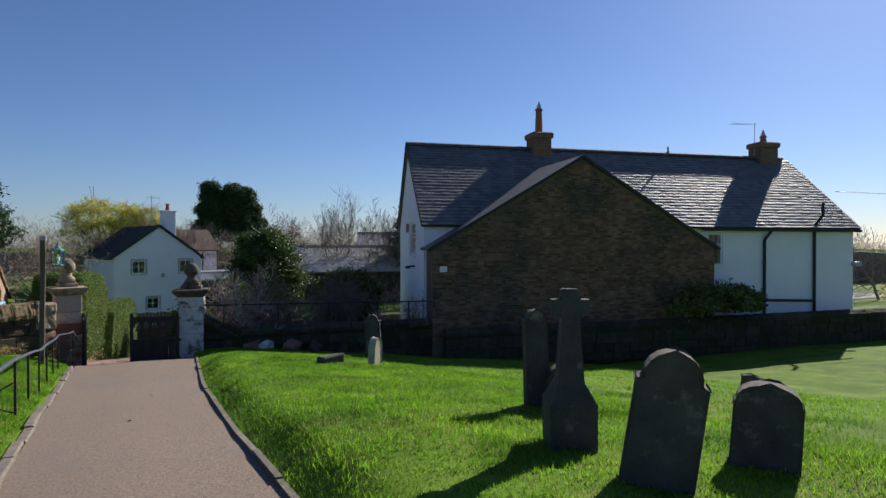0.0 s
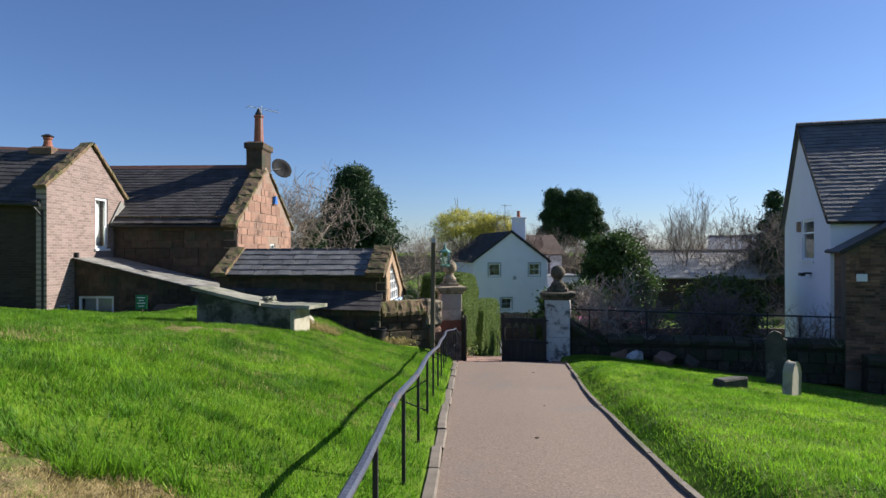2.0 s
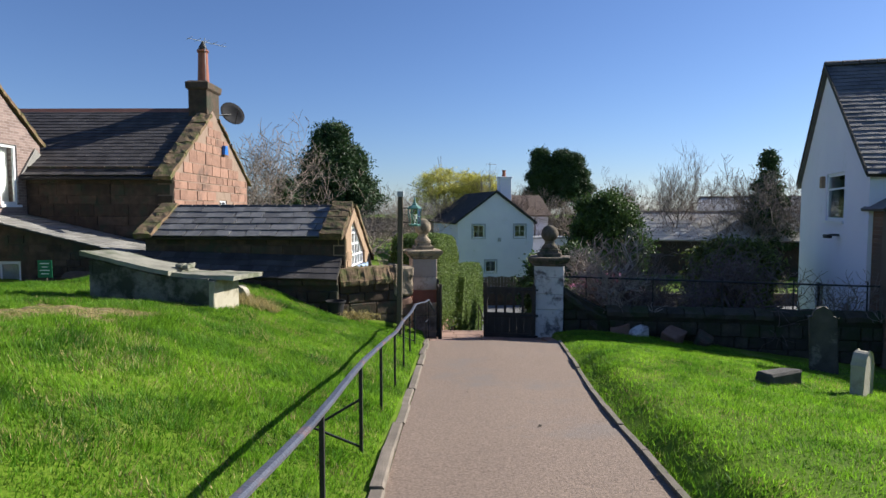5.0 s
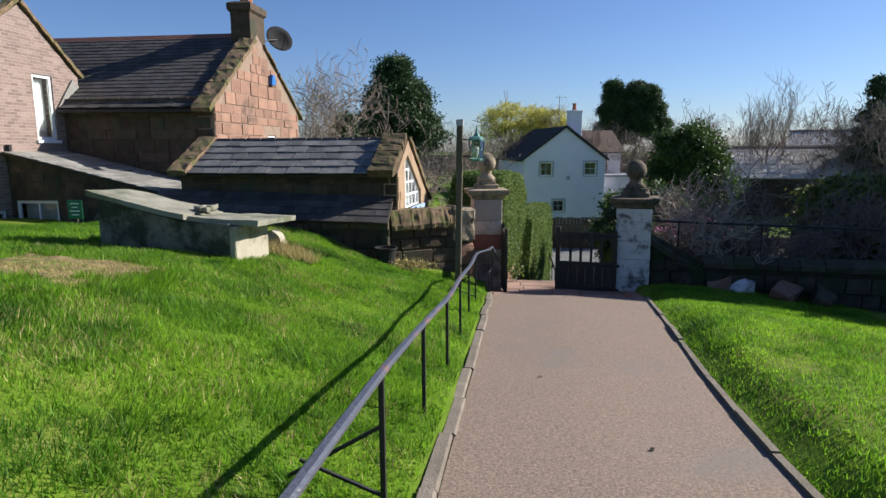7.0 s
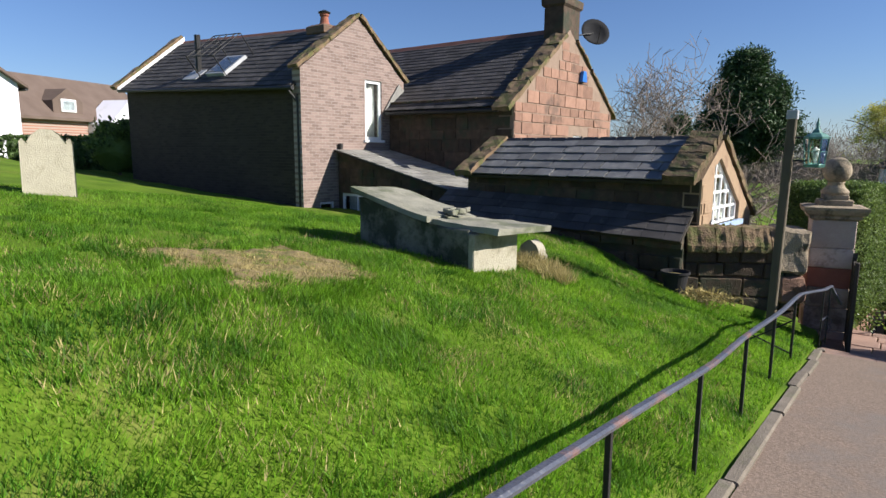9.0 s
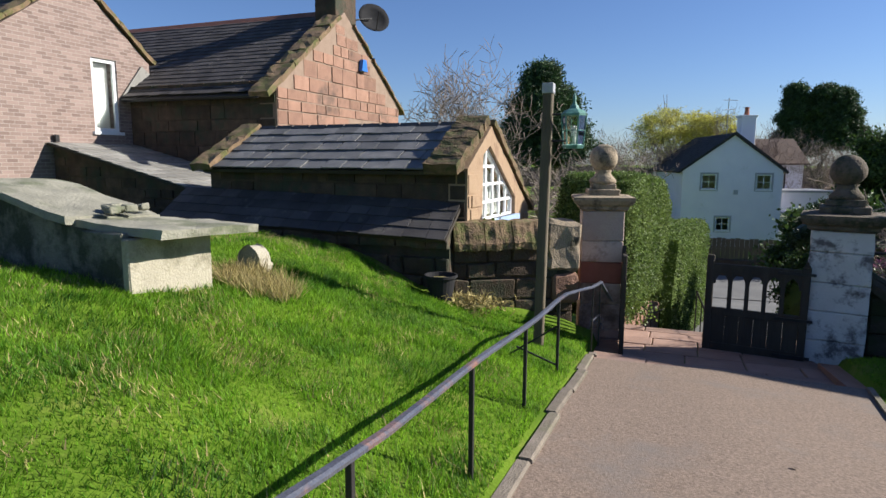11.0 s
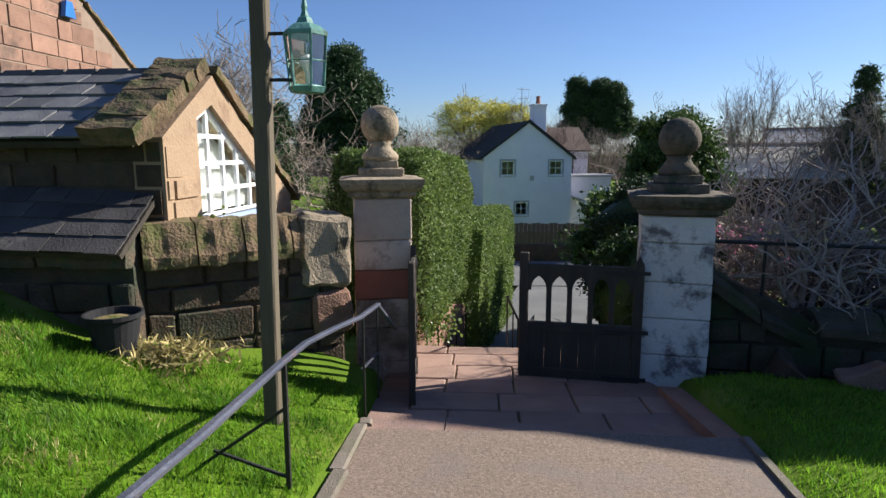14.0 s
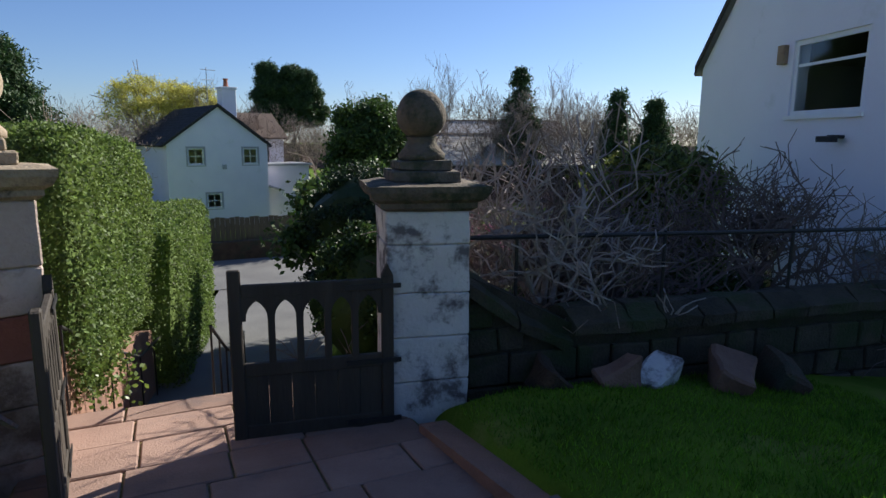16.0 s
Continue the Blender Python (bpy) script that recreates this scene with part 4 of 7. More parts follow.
# ---------------------------------------------------------------- parts of buildings
def slates(parent, origin, along, up, length, height, row, width, material, name="slating", pieces=False, seed=0, lift=0.02, thick=0.012):
    """Overlapping staggered slates on one slope. along and up: unit vectors of the slope in the thing's axes."""
    rnd = random.Random(seed)
    o, a, u = Vector(origin), Vector(along).normalized(), Vector(up).normalized()
    n = a.cross(u).normalized()
    if n.z < 0:
        n = -n
    verts, faces = [], []
    rows = max(1, int(round(height / row)))
    row = height / rows
    shared = {}
    for r in range(rows):
        x = -width / 2 if r % 2 else 0.0
        while x < length - 0.01:
            w = width * rnd.uniform(0.92, 1.08)
            p, q = max(x, 0), min(x + w, length)
            if q - p > 0.03:
                j = rnd.uniform(-0.012, 0.012)
                tl = rnd.uniform(0, 0.008)
                c = [(p + 0.004, r * row + j - row * 0.08, lift + tl), (q - 0.004, r * row + j - row * 0.08, lift + tl),
                     (q - 0.004, min((r + 1) * row + row * 0.12, height), lift * 0.35), (p + 0.004, min((r + 1) * row + row * 0.12, height), lift * 0.35)]
                pts = [o + a * s + u * t + n * k for s, t, k in c] + [o + a * s + u * t + n * (k + thick) for s, t, k in c]
                fs = [(4, 5, 6, 7), (3, 2, 1, 0), (0, 1, 5, 4), (1, 2, 6, 5), (2, 3, 7, 6), (3, 0, 4, 7)]
                if pieces:
                    key = (round(q - p, 1), r == rows - 1)
                    base = pts[0]
                    if key not in shared:
                        me = bpy.data.meshes.new("slate")
                        me.from_pydata([v - base for v in pts], [], fs)
                        me.materials.append(material)
                        shared[key] = me
                    ob = new("slate", shared[key])
                    ob.parent = parent
                    ob.location = base
                else:
                    k = len(verts)
                    verts += [tuple(v) for v in pts]
                    faces += [tuple(i + k for i in f) for f in fs]
            x += w
    if not pieces:
        shaped(name, verts, faces, material, parent, kind="stuff")


def slope(parent, origin, along, up, length, height, thick, material, name="roof"):
    """The boarding under the slates."""
    o, a, u = Vector(origin), Vector(along).normalized() * length, Vector(up).normalized() * height
    n = a.cross(u).normalized()
    if n.z < 0:
        n = -n
    bm = bmesh.new()
    prism(bm, [o, o + a, o + a + u, o + u], -n * thick)
    return part(name, bm, material, parent)


def window(parent, place, u0, u1, v0, v1, bars=(1, 1), frame_w=0.06, sill=True, top_light=0.0, material="white_paint", curtain=False, depth=0.1, sill_mat=None):
    """A glazed frame in an opening: frame, glazing bars, panes, sill. place(u, v, w): w into the wall."""
    bm = bmesh.new()
    pierced(bm, rect(u0, u1, v0, v1), [rect(u0 + frame_w, u1 - frame_w, v0 + frame_w, v1 - frame_w)], lambda u, v, w: place(u, v, w + depth - 0.06), 0.06)
    win = part("window", bm, M[material], parent)
    iu0, iu1, iv0, iv1 = u0 + frame_w, u1 - frame_w, v0 + frame_w, v1 - frame_w
    lines = [(iu0 + (iu1 - iu0) * k / (bars[0] + 1), None) for k in range(1, bars[0] + 1)] + [(None, iv0 + (iv1 - iv0) * k / (bars[1] + 1)) for k in range(1, bars[1] + 1)]
    if top_light:
        lines.append((None, iv1 - top_light))
    for u, v in lines:
        w = frame_w * 0.28
        r = rect(u - w, u + w, iv0, iv1) if u is not None else rect(iu0, iu1, v - w, v + w)
        part("glazing_bar", pierced(bmesh.new(), r, [], lambda a, b, c: place(a, b, c + depth - 0.045), 0.03), M[material], win)
    pane = part("pane", pierced(bmesh.new(), rect(iu0, iu1, iv0, iv1), [], lambda a, b, c: place(a, b, c + depth - 0.03), 0.006), M["glass"], win)
    pane.visible_shadow = False
    if curtain:
        part("curtain", pierced(bmesh.new(), rect(iu0, iu1, iv0, iv1), [], lambda a, b, c: place(a, b, c + depth + 0.12), 0.01), M["curtain"], win)
    if sill:
        part("sill", pierced(bmesh.new(), rect(u0 - 0.06, u1 + 0.06, v0 - 0.07, v0), [], lambda a, b, c: place(a, b, c - 0.06), depth + 0.05), M[sill_mat or material], win)
    return win


def copings(parent, p0, p1, width, thick, material, seed, piece=0.6):
    """Stones laid up a gable's slope from p0 to p1; width goes along x (or y) by the vector given."""
    rnd = random.Random(seed)
    p0, p1, w = Vector(p0), Vector(p1), Vector(width)
    d = (p1 - p0)
    n = d.cross(w).normalized()
    if n.z < 0:
        n = -n
    k = max(1, int(d.length / piece))
    for i in range(k):
        a, b = p0 + d * (i / k), p0 + d * ((i + 1) / k) - d.normalized() * 0.012
        bm = prism(bmesh.new(), [a - w / 2, a + w / 2, a + w / 2 + n * thick, a - w / 2 + n * thick], b - a)
        bmesh.ops.subdivide_edges(bm, edges=bm.edges, cuts=2, use_grid_fill=True)
        part("coping", rough_up(rough_up(bm, 0.035, 4, (seed, i, 0)), 0.02, 12), M[material], parent)


def stack(parent, x, y, z0, z1, sx, sy, material, corbel=True):
    """A chimney stack with a projecting head."""
    bm = block(x - sx, x + sx, y - sy, y + sy, z0, z1 - 0.3, 0.015)
    st = part("chimney", bm, M[material], parent)
    if corbel:
        part("chimney_head", lathe_box(x, y, [(sx, sy, z1 - 0.3), (sx + 0.06, sy + 0.06, z1 - 0.24), (sx + 0.07, sy + 0.07, z1 - 0.06), (sx - 0.02, sy - 0.02, z1)]), M[material], st)
    return st


def lathe_box(x, y, rings):
    bm = bmesh.new()
    rs = [[bm.verts.new((x + sx * i, y + sy * j, z)) for i, j in ((-1, -1), (1, -1), (1, 1), (-1, 1))] for sx, sy, z in rings]
    for lo, hi in zip(rs, rs[1:]):
        for i in range(4):
            bm.faces.new((lo[i], lo[(i + 1) % 4], hi[(i + 1) % 4], hi[i]))
    bm.faces.new(rs[0][::-1])
    bm.faces.new(rs[-1])
    return bm


def chimney_pot(parent, x, y, z, h, material="terracotta", r=0.11):
    bm = lathe(bmesh.new(), [(r * 1.15, z), (r * 1.2, z + 0.06), (r, z + 0.1), (r * 0.82, z + h - 0.1), (r * 1.05, z + h - 0.06), (r, z + h)], 14)
    bm.transform(Matrix.Translation((x, y, 0)))
    return part("chimney_pot", bm, M[material], parent)


def stone_face(parent, poly_in, place, u0, u1, v0, v1, material, seed, row=0.3, longest=0.75, holes=()):
    """Coursed squared stones proud of a wall, where poly_in(u, v) holds for all corners."""
    rnd = random.Random(seed)
    v = v0
    while v < v1:
        h = row * rnd.uniform(0.7, 1.2)
        u = u0 - rnd.uniform(0, 0.4)
        while u < u1:
            w = longest * rnd.uniform(0.45, 1.1)
            a, b, c, d = max(u, u0) + 0.008, min(u + w, u1) - 0.008, v + 0.008, v + h - 0.008
            inside = b - a > 0.08 and all(poly_in(p, q) for p, q in ((a, c), (b, c), (b, d), (a, d)))
            if inside and not any(a < x1 and b > x0 and c < y1 and d > y0 for x0, x1, y0, y1 in holes):
                out = rnd.uniform(0.006, 0.03)
                bm = bmesh.new()
                ring = [(a + 0.01, c + 0.01), (b - 0.01, c + 0.01), (b - 0.01, d - 0.01), (a + 0.01, d - 0.01)]
                f = [bm.verts.new(place(p, q, -out)) for p, q in ring]
                k = [bm.verts.new(place(p, q, 0.03)) for p, q in ((a, c), (b, c), (b, d), (a, d))]
                bm.faces.new(f)
                for i in range(4):
                    bm.faces.new((f[i], f[(i + 1) % 4], k[(i + 1) % 4], k[i]))
                part("stone", bm, M[material], parent)
            u += w
        v += h


# ---------------------------------------------------------------- the sandstone and brick cottage
cottage = thing("cottage", "red sandstone cottage with a pale brick gabled wing and slate roofs", "house", (-11.4, 18.75, 0))
# own axes: x east from the brick gable, y north from its corner
BX = lambda u, v, w: (-w, u, v)                       # the brick gable, seen from the east
holes = [rect(2.25, 2.92, 1.22, 2.84), rect(0.55, 1.05, -1.05, -0.42)]
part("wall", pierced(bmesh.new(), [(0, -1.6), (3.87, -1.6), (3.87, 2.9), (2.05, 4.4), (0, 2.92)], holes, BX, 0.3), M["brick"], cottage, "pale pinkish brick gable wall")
window(cottage, BX, 2.25, 2.92, 1.22, 2.84, (0, 0), 0.08, True, 0.0, curtain=True)
window(cottage, BX, 0.55, 1.05, -1.05, -0.42, (0, 0), 0.06, False)
copings(cottage, (-0.1, -0.12, 2.9), (-0.1, 2.05, 4.46), (0.36, 0, 0), 0.09, "moss", 3)
copings(cottage, (-0.1, 3.98, 2.88), (-0.1, 2.05, 4.46), (0.36, 0, 0), 0.09, "moss", 4)
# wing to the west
# The wing's shade is in its brick colour, far darker than the gable's.
part("wall", pierced(bmesh.new(), [(-8.6, -1.4), (-0.32, -1.4), (-0.32, 2.42), (-8.6, 2.76)], [], lambda u, v, w: (u, 0.12 + w, v), 0.3), M["brick_wing"], cottage, "wing wall in shade-darkened brick")
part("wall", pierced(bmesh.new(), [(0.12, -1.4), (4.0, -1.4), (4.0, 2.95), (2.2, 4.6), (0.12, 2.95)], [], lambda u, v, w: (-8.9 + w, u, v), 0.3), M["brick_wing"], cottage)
up = Vector((0, 2.2, 1.72)).normalized()
fall = Vector((8.5, 0, -0.36)).normalized()           # the wing's roof drops a little towards the gable
slope(cottage, (-8.85, -0.12, 2.86), fall, up, 8.7, 2.8, 0.06, M["oak"])
slates(cottage, (-8.8, -0.12, 2.86), fall, up, 8.6, 2.8, 0.22, 0.3, M["cottage_slate"], seed=5)
slope(cottage, (-8.85, 4.4, 2.89), fall, Vector((0, -2.2, 1.68)), 8.7, 2.77, 0.06, M["oak"])
part("ridge", prism(bmesh.new(), [(-8.85, 2.05, 4.56), (-8.85, 2.2, 4.7), (-8.85, 2.35, 4.56)], (8.7, 0, -0.37)), M["red_ridge"], cottage)
copings(cottage, (-8.95, -0.25, 2.84), (-8.95, 2.2, 4.8), (0.34, 0, 0), 0.12, "moss", 6)
part("verge_board", prism(bmesh.new(), [(-8.77, -0.25, 2.9), (-8.77, 2.2, 4.84), (-8.77, 2.2, 4.68), (-8.77, -0.25, 2.74)], (0.02, 0, 0)), M["white_paint"], cottage, "white painted verge")
part("gutter", rod(bmesh.new(), (-8.8, -0.2, 2.8), (-0.05, -0.2, 2.42), 0.055), M["black_paint"], cottage)
part("downpipe", rod(bmesh.new(), (-0.12, 0.0, 2.3), (-0.12, 0.0, -1.0), 0.035), M["black_paint"], cottage)
part("offset_pipe", rod(bmesh.new(), (-0.3, -0.2, 2.44), (-0.12, 0.0, 2.1), 0.035), M["black_paint"], cottage)
wing_base = stack(cottage, -1.5, 2.2, 3.9, 4.4, 0.3, 0.3, "brick_old")
chimney_pot(cottage, -1.5, 2.2, 4.38, 0.36, r=0.13)
part("pot_cowl", lathe(bmesh.new(), [(0.17, 4.74), (0.18, 4.77), (0.05, 4.83)], 12), M["black_paint"], cottage).location = (-1.5, 2.2, 0)
# roof window and flue on the wing
def on_slope(u, s, k=0.0):
    p = Vector((u - 0.4, -0.12, 2.5 - 0.042 * (u - 0.4))) + up * s + Vector((0, -up.z, up.y)) * k
    return p


rw = part("roof_window", prism(bmesh.new(), [on_slope(-4.0, 0.5, 0.02), on_slope(-3.1, 0.5, 0.02), on_slope(-3.1, 1.45, 0.02), on_slope(-4.0, 1.45, 0.02)], Vector((0, -up.z, up.y)) * 0.1), M["lead"], cottage, "grey framed roof window")
part("pane", prism(bmesh.new(), [on_slope(-3.92, 0.58, 0.124), on_slope(-3.18, 0.58, 0.124), on_slope(-3.18, 1.37, 0.124), on_slope(-3.92, 1.37, 0.124)], Vector((0, -up.z, up.y)) * 0.006), M["glass"], rw)
guard = part("guard", rod(bmesh.new(), on_slope(-4.25, 0.45), on_slope(-4.25, 0.45, 0.75), 0.02), M["black_paint"], cottage, "black iron cage over the roof window")
for u in (-4.25, -3.9, -3.55, -3.2, -2.95):
    part("bar", rod(bmesh.new(), on_slope(u, 0.45, 0.7), on_slope(u, 1.6, 0.7), 0.014), M["black_paint"], guard)
for s in (0.45, 0.85, 1.25, 1.6):
    part("bar", rod(bmesh.new(), on_slope(-4.25, s, 0.7), on_slope(-2.95, s, 0.7), 0.014), M["black_paint"], guard)
for u, s in ((-2.95, 0.45), (-2.95, 1.6), (-4.25, 1.6)):
    part("bar", rod(bmesh.new(), on_slope(u, s), on_slope(u, s, 0.7), 0.016), M["black_paint"], guard)
part("flue", rod(bmesh.new(), on_slope(-4.75, 0.75), on_slope(-4.75, 0.75) + Vector((0, 0, 1.1)), 0.09), M["black_paint"], cottage)
part("flashing", prism(bmesh.new(), [on_slope(-5.1, 0.35, 0.03), on_slope(-4.4, 0.35, 0.03), on_slope(-4.4, 0.85, 0.03), on_slope(-5.1, 0.85, 0.03)], Vector((0, -up.z, up.y)) * 0.02), M["lead"], cottage)

# the stone range behind, its gable end facing east
gx0, ey0, ey1, ez, ry0, rz = 4.15, 3.25, 9.4, 2.2, 6.2, 4.3
GX = lambda u, v, w: (gx0 - w, u, v)
outer = [(ey0, -2.4), (ey1, -2.4), (ey1, ez), (ry0, rz), (ey0, ez)]
part("wall", pierced(bmesh.new(), outer, [rect(6.65, 7.3, 0.65, 1.4)], GX, 0.45), M["sand_mortar"], cottage, "red sandstone gable wall")
window(cottage, GX, 6.65, 7.3, 0.65, 1.4, (1, 1), 0.06, False)


def in_gable(u, v):
    if not (ey0 <= u <= ey1 and v >= -2.4):
        return False
    return v <= (ez + (u - ey0) * (rz - ez) / (ry0 - ey0) if u < ry0 else ez + (ey1 - u) * (rz - ez) / (ey1 - ry0)) - 0.03


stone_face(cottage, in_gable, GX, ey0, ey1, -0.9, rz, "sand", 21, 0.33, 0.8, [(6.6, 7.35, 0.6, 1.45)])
SY = lambda u, v, w: (u, ey0 + w, v)
# Side wall out of the sun: darker stone colour holds its shade.
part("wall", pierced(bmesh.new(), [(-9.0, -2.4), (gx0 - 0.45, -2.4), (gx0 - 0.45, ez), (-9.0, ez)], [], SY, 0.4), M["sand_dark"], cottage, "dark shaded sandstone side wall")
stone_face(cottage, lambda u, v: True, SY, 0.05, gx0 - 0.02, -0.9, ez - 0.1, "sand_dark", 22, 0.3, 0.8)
up2 = Vector((0, ry0 - ey0, rz - ez)).normalized()
hl = math.hypot(ry0 - ey0 + 0.24, rz - ez + 0.19)
slope(cottage, (-9.0, ey0 - 0.24, ez - 0.19), (1, 0, 0), up2, gx0 + 8.75, hl, 0.08, M["oak"])
slates(cottage, (-6.0, ey0 - 0.24, ez - 0.17), (1, 0, 0), up2, gx0 + 5.75, hl, 0.2, 0.3, M["cottage_slate"], seed=7)
slope(cottage, (-9.0, ey1 + 0.35, ez - 0.28), (1, 0, 0), Vector((0, -up2.y, up2.z)), gx0 + 8.75, hl, 0.08, M["slate"])
part("ridge", prism(bmesh.new(), [(-9.0, ry0 - 0.16, rz - 0.08), (-9.0, ry0, rz + 0.08), (-9.0, ry0 + 0.16, rz - 0.08)], (gx0 + 8.8, 0, 0)), M["red_ridge"], cottage)
copings(cottage, (gx0 - 0.1, ey0 - 0.45, ez - 0.3), (gx0 - 0.1, ry0 - 0.4, rz - 0.25), (0.5, 0, 0), 0.12, "moss", 8)
copings(cottage, (gx0 - 0.1, ey1 + 0.3, ez - 0.2), (gx0 - 0.1, ry0 + 0.4, rz - 0.25), (0.36, 0, 0), 0.06, "moss", 9)
part("gutter", rod(bmesh.new(), (0.05, ey0 - 0.27, ez - 0.24), (gx0 - 0.3, ey0 - 0.27, ez - 0.26), 0.05), M["black_paint"], cottage)
part("flashing", prism(bmesh.new(), [(0.03, 2.98, 2.05), (0.03, 3.3, 2.02), (0.03, 3.9, 2.6), (0.03, 3.6, 2.82)], (0.03, 0, 0)), M["pale_slate"], cottage, "pale lead valley between the roofs")
st = stack(cottage, gx0 - 0.33, ry0 + 0.15, 3.6, 5.2, 0.3, 0.52, "brick", True)
st.data.materials[0] = M["sand_dark"]
st.children[0].data.materials[0] = M["sand_dark"]
chimney_pot(cottage, gx0 - 0.33, ry0 + 0.15, 5.17, 1.1, r=0.18)
part("pot_cowl", lathe(bmesh.new(), [(0.14, 6.85), (0.15, 6.9), (0.02, 7.15)], 8), M["black_paint"], cottage).location = (gx0 - 0.33, ry0 + 0.15, -0.58)
# aerial and dish
ae = part("aerial", rod(bmesh.new(), (4.05, 5.95, 5.1), (4.05, 5.95, 6.55), 0.012), M["lead"], cottage)
part("boom", rod(bmesh.new(), (3.65, 5.55, 6.45), (4.55, 6.45, 6.4), 0.01), M["lead"], ae)
for k in range(5):
    p = Vector((3.7 + 0.19 * k, 5.6 + 0.19 * k, 6.45))
    part("element", rod(bmesh.new(), p + Vector((-0.18, 0.18, 0)), p + Vector((0.18, -0.18, 0)), 0.006), M["lead"], ae)
dish_m = Matrix.Translation((4.4, 7.35, 4.4)) @ Vector((0.62, -0.6, 0.38)).to_track_quat("Z", "Y").to_matrix().to_4x4()
bm = lathe(bmesh.new(), [(0.02, -0.14), (0.2, -0.12), (0.34, -0.06), (0.43, 0.0), (0.42, 0.012), (0.3, -0.05), (0.02, -0.12)], 24)
bm.transform(dish_m)
dish = part("satellite_dish", bm, M["plastic_black"], cottage, "dark grey satellite dish on the gable", smooth=True)
part("arm", rod(bmesh.new(), (4.0, 6.6, 4.2), (4.35, 7.32, 4.36), 0.02), M["black_paint"], dish)
part("feed", rod(bmesh.new(), dish_m @ Vector((0, -0.4, 0)), dish_m @ Vector((0, -0.1, 0.42)), 0.012), M["black_paint"], dish)
part("alarm_box", prism(bmesh.new(), [(4.19, 6.85, 2.95), (4.19, 7.17, 2.95), (4.19, 7.1, 3.25), (4.19, 6.92, 3.25)], (0.1, 0, 0)), M["blue"], cottage, "bright blue alarm box")

# lean-to against the brick gable
LY = lambda u, v, w: (u, 1.2 + w, v)
# Lean-to front: shade is put into the dark stone colour.
part("wall", pierced(bmesh.new(), [(0.02, -2.0), (4.3, -2.0), (4.3, -0.15), (0.02, 0.85)], [rect(0.12, 1.2, -0.95, -0.2)], LY, 0.3), M["sand_dark"], cottage, "rubble lean-to wall darkened as in shade")
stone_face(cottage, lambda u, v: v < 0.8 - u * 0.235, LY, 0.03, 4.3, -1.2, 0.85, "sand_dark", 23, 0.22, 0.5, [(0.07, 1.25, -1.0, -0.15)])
window(cottage, LY, 0.12, 1.2, -0.95, -0.2, (1, 0), 0.07, True, curtain=True)
ul = Vector((-4.4, 0, 1.05)).normalized()
slope(cottage, (4.45, 1.05, -0.13), (0, 1, 0), ul, 2.9, 4.55, 0.04, M["oak"])
slates(cottage, (4.45, 1.05, -0.13), (0, 1, 0), ul, 2.9, 4.55, 0.3, 0.45, M["pale_slate"], seed=10)
part("vent_pipe", rod(bmesh.new(), (0.06, 1.25, 0.95), (0.06, 1.25, 1.1), 0.06), M["black_paint"], cottage)

# small sign on the grass by the cottage
sg = thing("sign", "small green enamel sign on a stake in the grass", "sign", (-8.4, 18.2, land(-8.4, 18.2)))
part("stake", block(-0.02, 0.02, -0.02, 0.02, -0.1, 0.5), M["oak"], sg)
part("board", block(-0.16, 0.16, -0.035, -0.022, 0.18, 0.56, 0.004), M["green_sign"], sg)
for k, w in enumerate((0.2, 0.13, 0.22, 0.16)):
    part("lettering", block(-w / 2, w / 2, -0.04, -0.036, 0.48 - 0.075 * k, 0.5 - 0.075 * k), M["white_paint"], sg)

# ---------------------------------------------------------------- the outbuilding with the pointed window
shed = thing("outbuilding", "low stone outbuilding with mossy verges and a big pointed window", "outbuilding", (-6.8, 19.2, 0), -3.0)
LEN, RV, EZ, RZ, BV, BZ = 4.86, 1.12, 0.48, 1.13, 3.25, -0.25
FY = lambda u, v, w: (u, 0.12 + w, v)
# Unlit front: its shade comes from the darker stone colour too.
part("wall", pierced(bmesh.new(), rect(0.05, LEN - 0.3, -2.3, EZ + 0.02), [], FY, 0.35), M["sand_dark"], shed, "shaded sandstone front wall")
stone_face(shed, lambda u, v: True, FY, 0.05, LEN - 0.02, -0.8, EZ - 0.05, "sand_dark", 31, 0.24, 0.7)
EX = lambda u, v, w: (LEN - w, u, v)
def shed_top(u):
    return EZ + (u - 0.12) * (RZ - EZ) / (RV - 0.12) if u < RV else RZ + (u - RV) * (BZ - RZ) / (BV - RV)


wl, wr, wb = 0.75, 2.42, -0.33
light = [(wl, wb), (wr, wb), (wr, -0.03), (1.75, 0.4), (1.07, 0.83), (wl, 0.68)]
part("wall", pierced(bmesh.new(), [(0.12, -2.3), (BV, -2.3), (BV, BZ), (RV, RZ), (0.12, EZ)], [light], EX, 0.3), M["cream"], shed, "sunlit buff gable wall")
bm = bmesh.new()
cx, cy = 1.4, 0.1
inner = [(cx + (u - cx) * 0.94, cy + (v - cy) * 0.92) for u, v in light]
pierced(bm, light, [inner], lambda u, v, w: EX(u, v, w + 0.06), 0.07)
gw = part("window", bm, M["white_paint"], shed, "white pointed window with many small panes")


def light_top(u):
    return float(np.interp(u, (wl, 1.07, 1.75, wr), (0.68, 0.83, 0.4, -0.03)))


for k in range(1, 5):
    u = wl + (wr - wl) * k / 5
    part("glazing_bar", pierced(bmesh.new(), rect(u - 0.025, u + 0.025, wb, light_top(u)), [], lambda a, b, c: EX(a, b, c + 0.07), 0.04), M["white_paint"], gw)
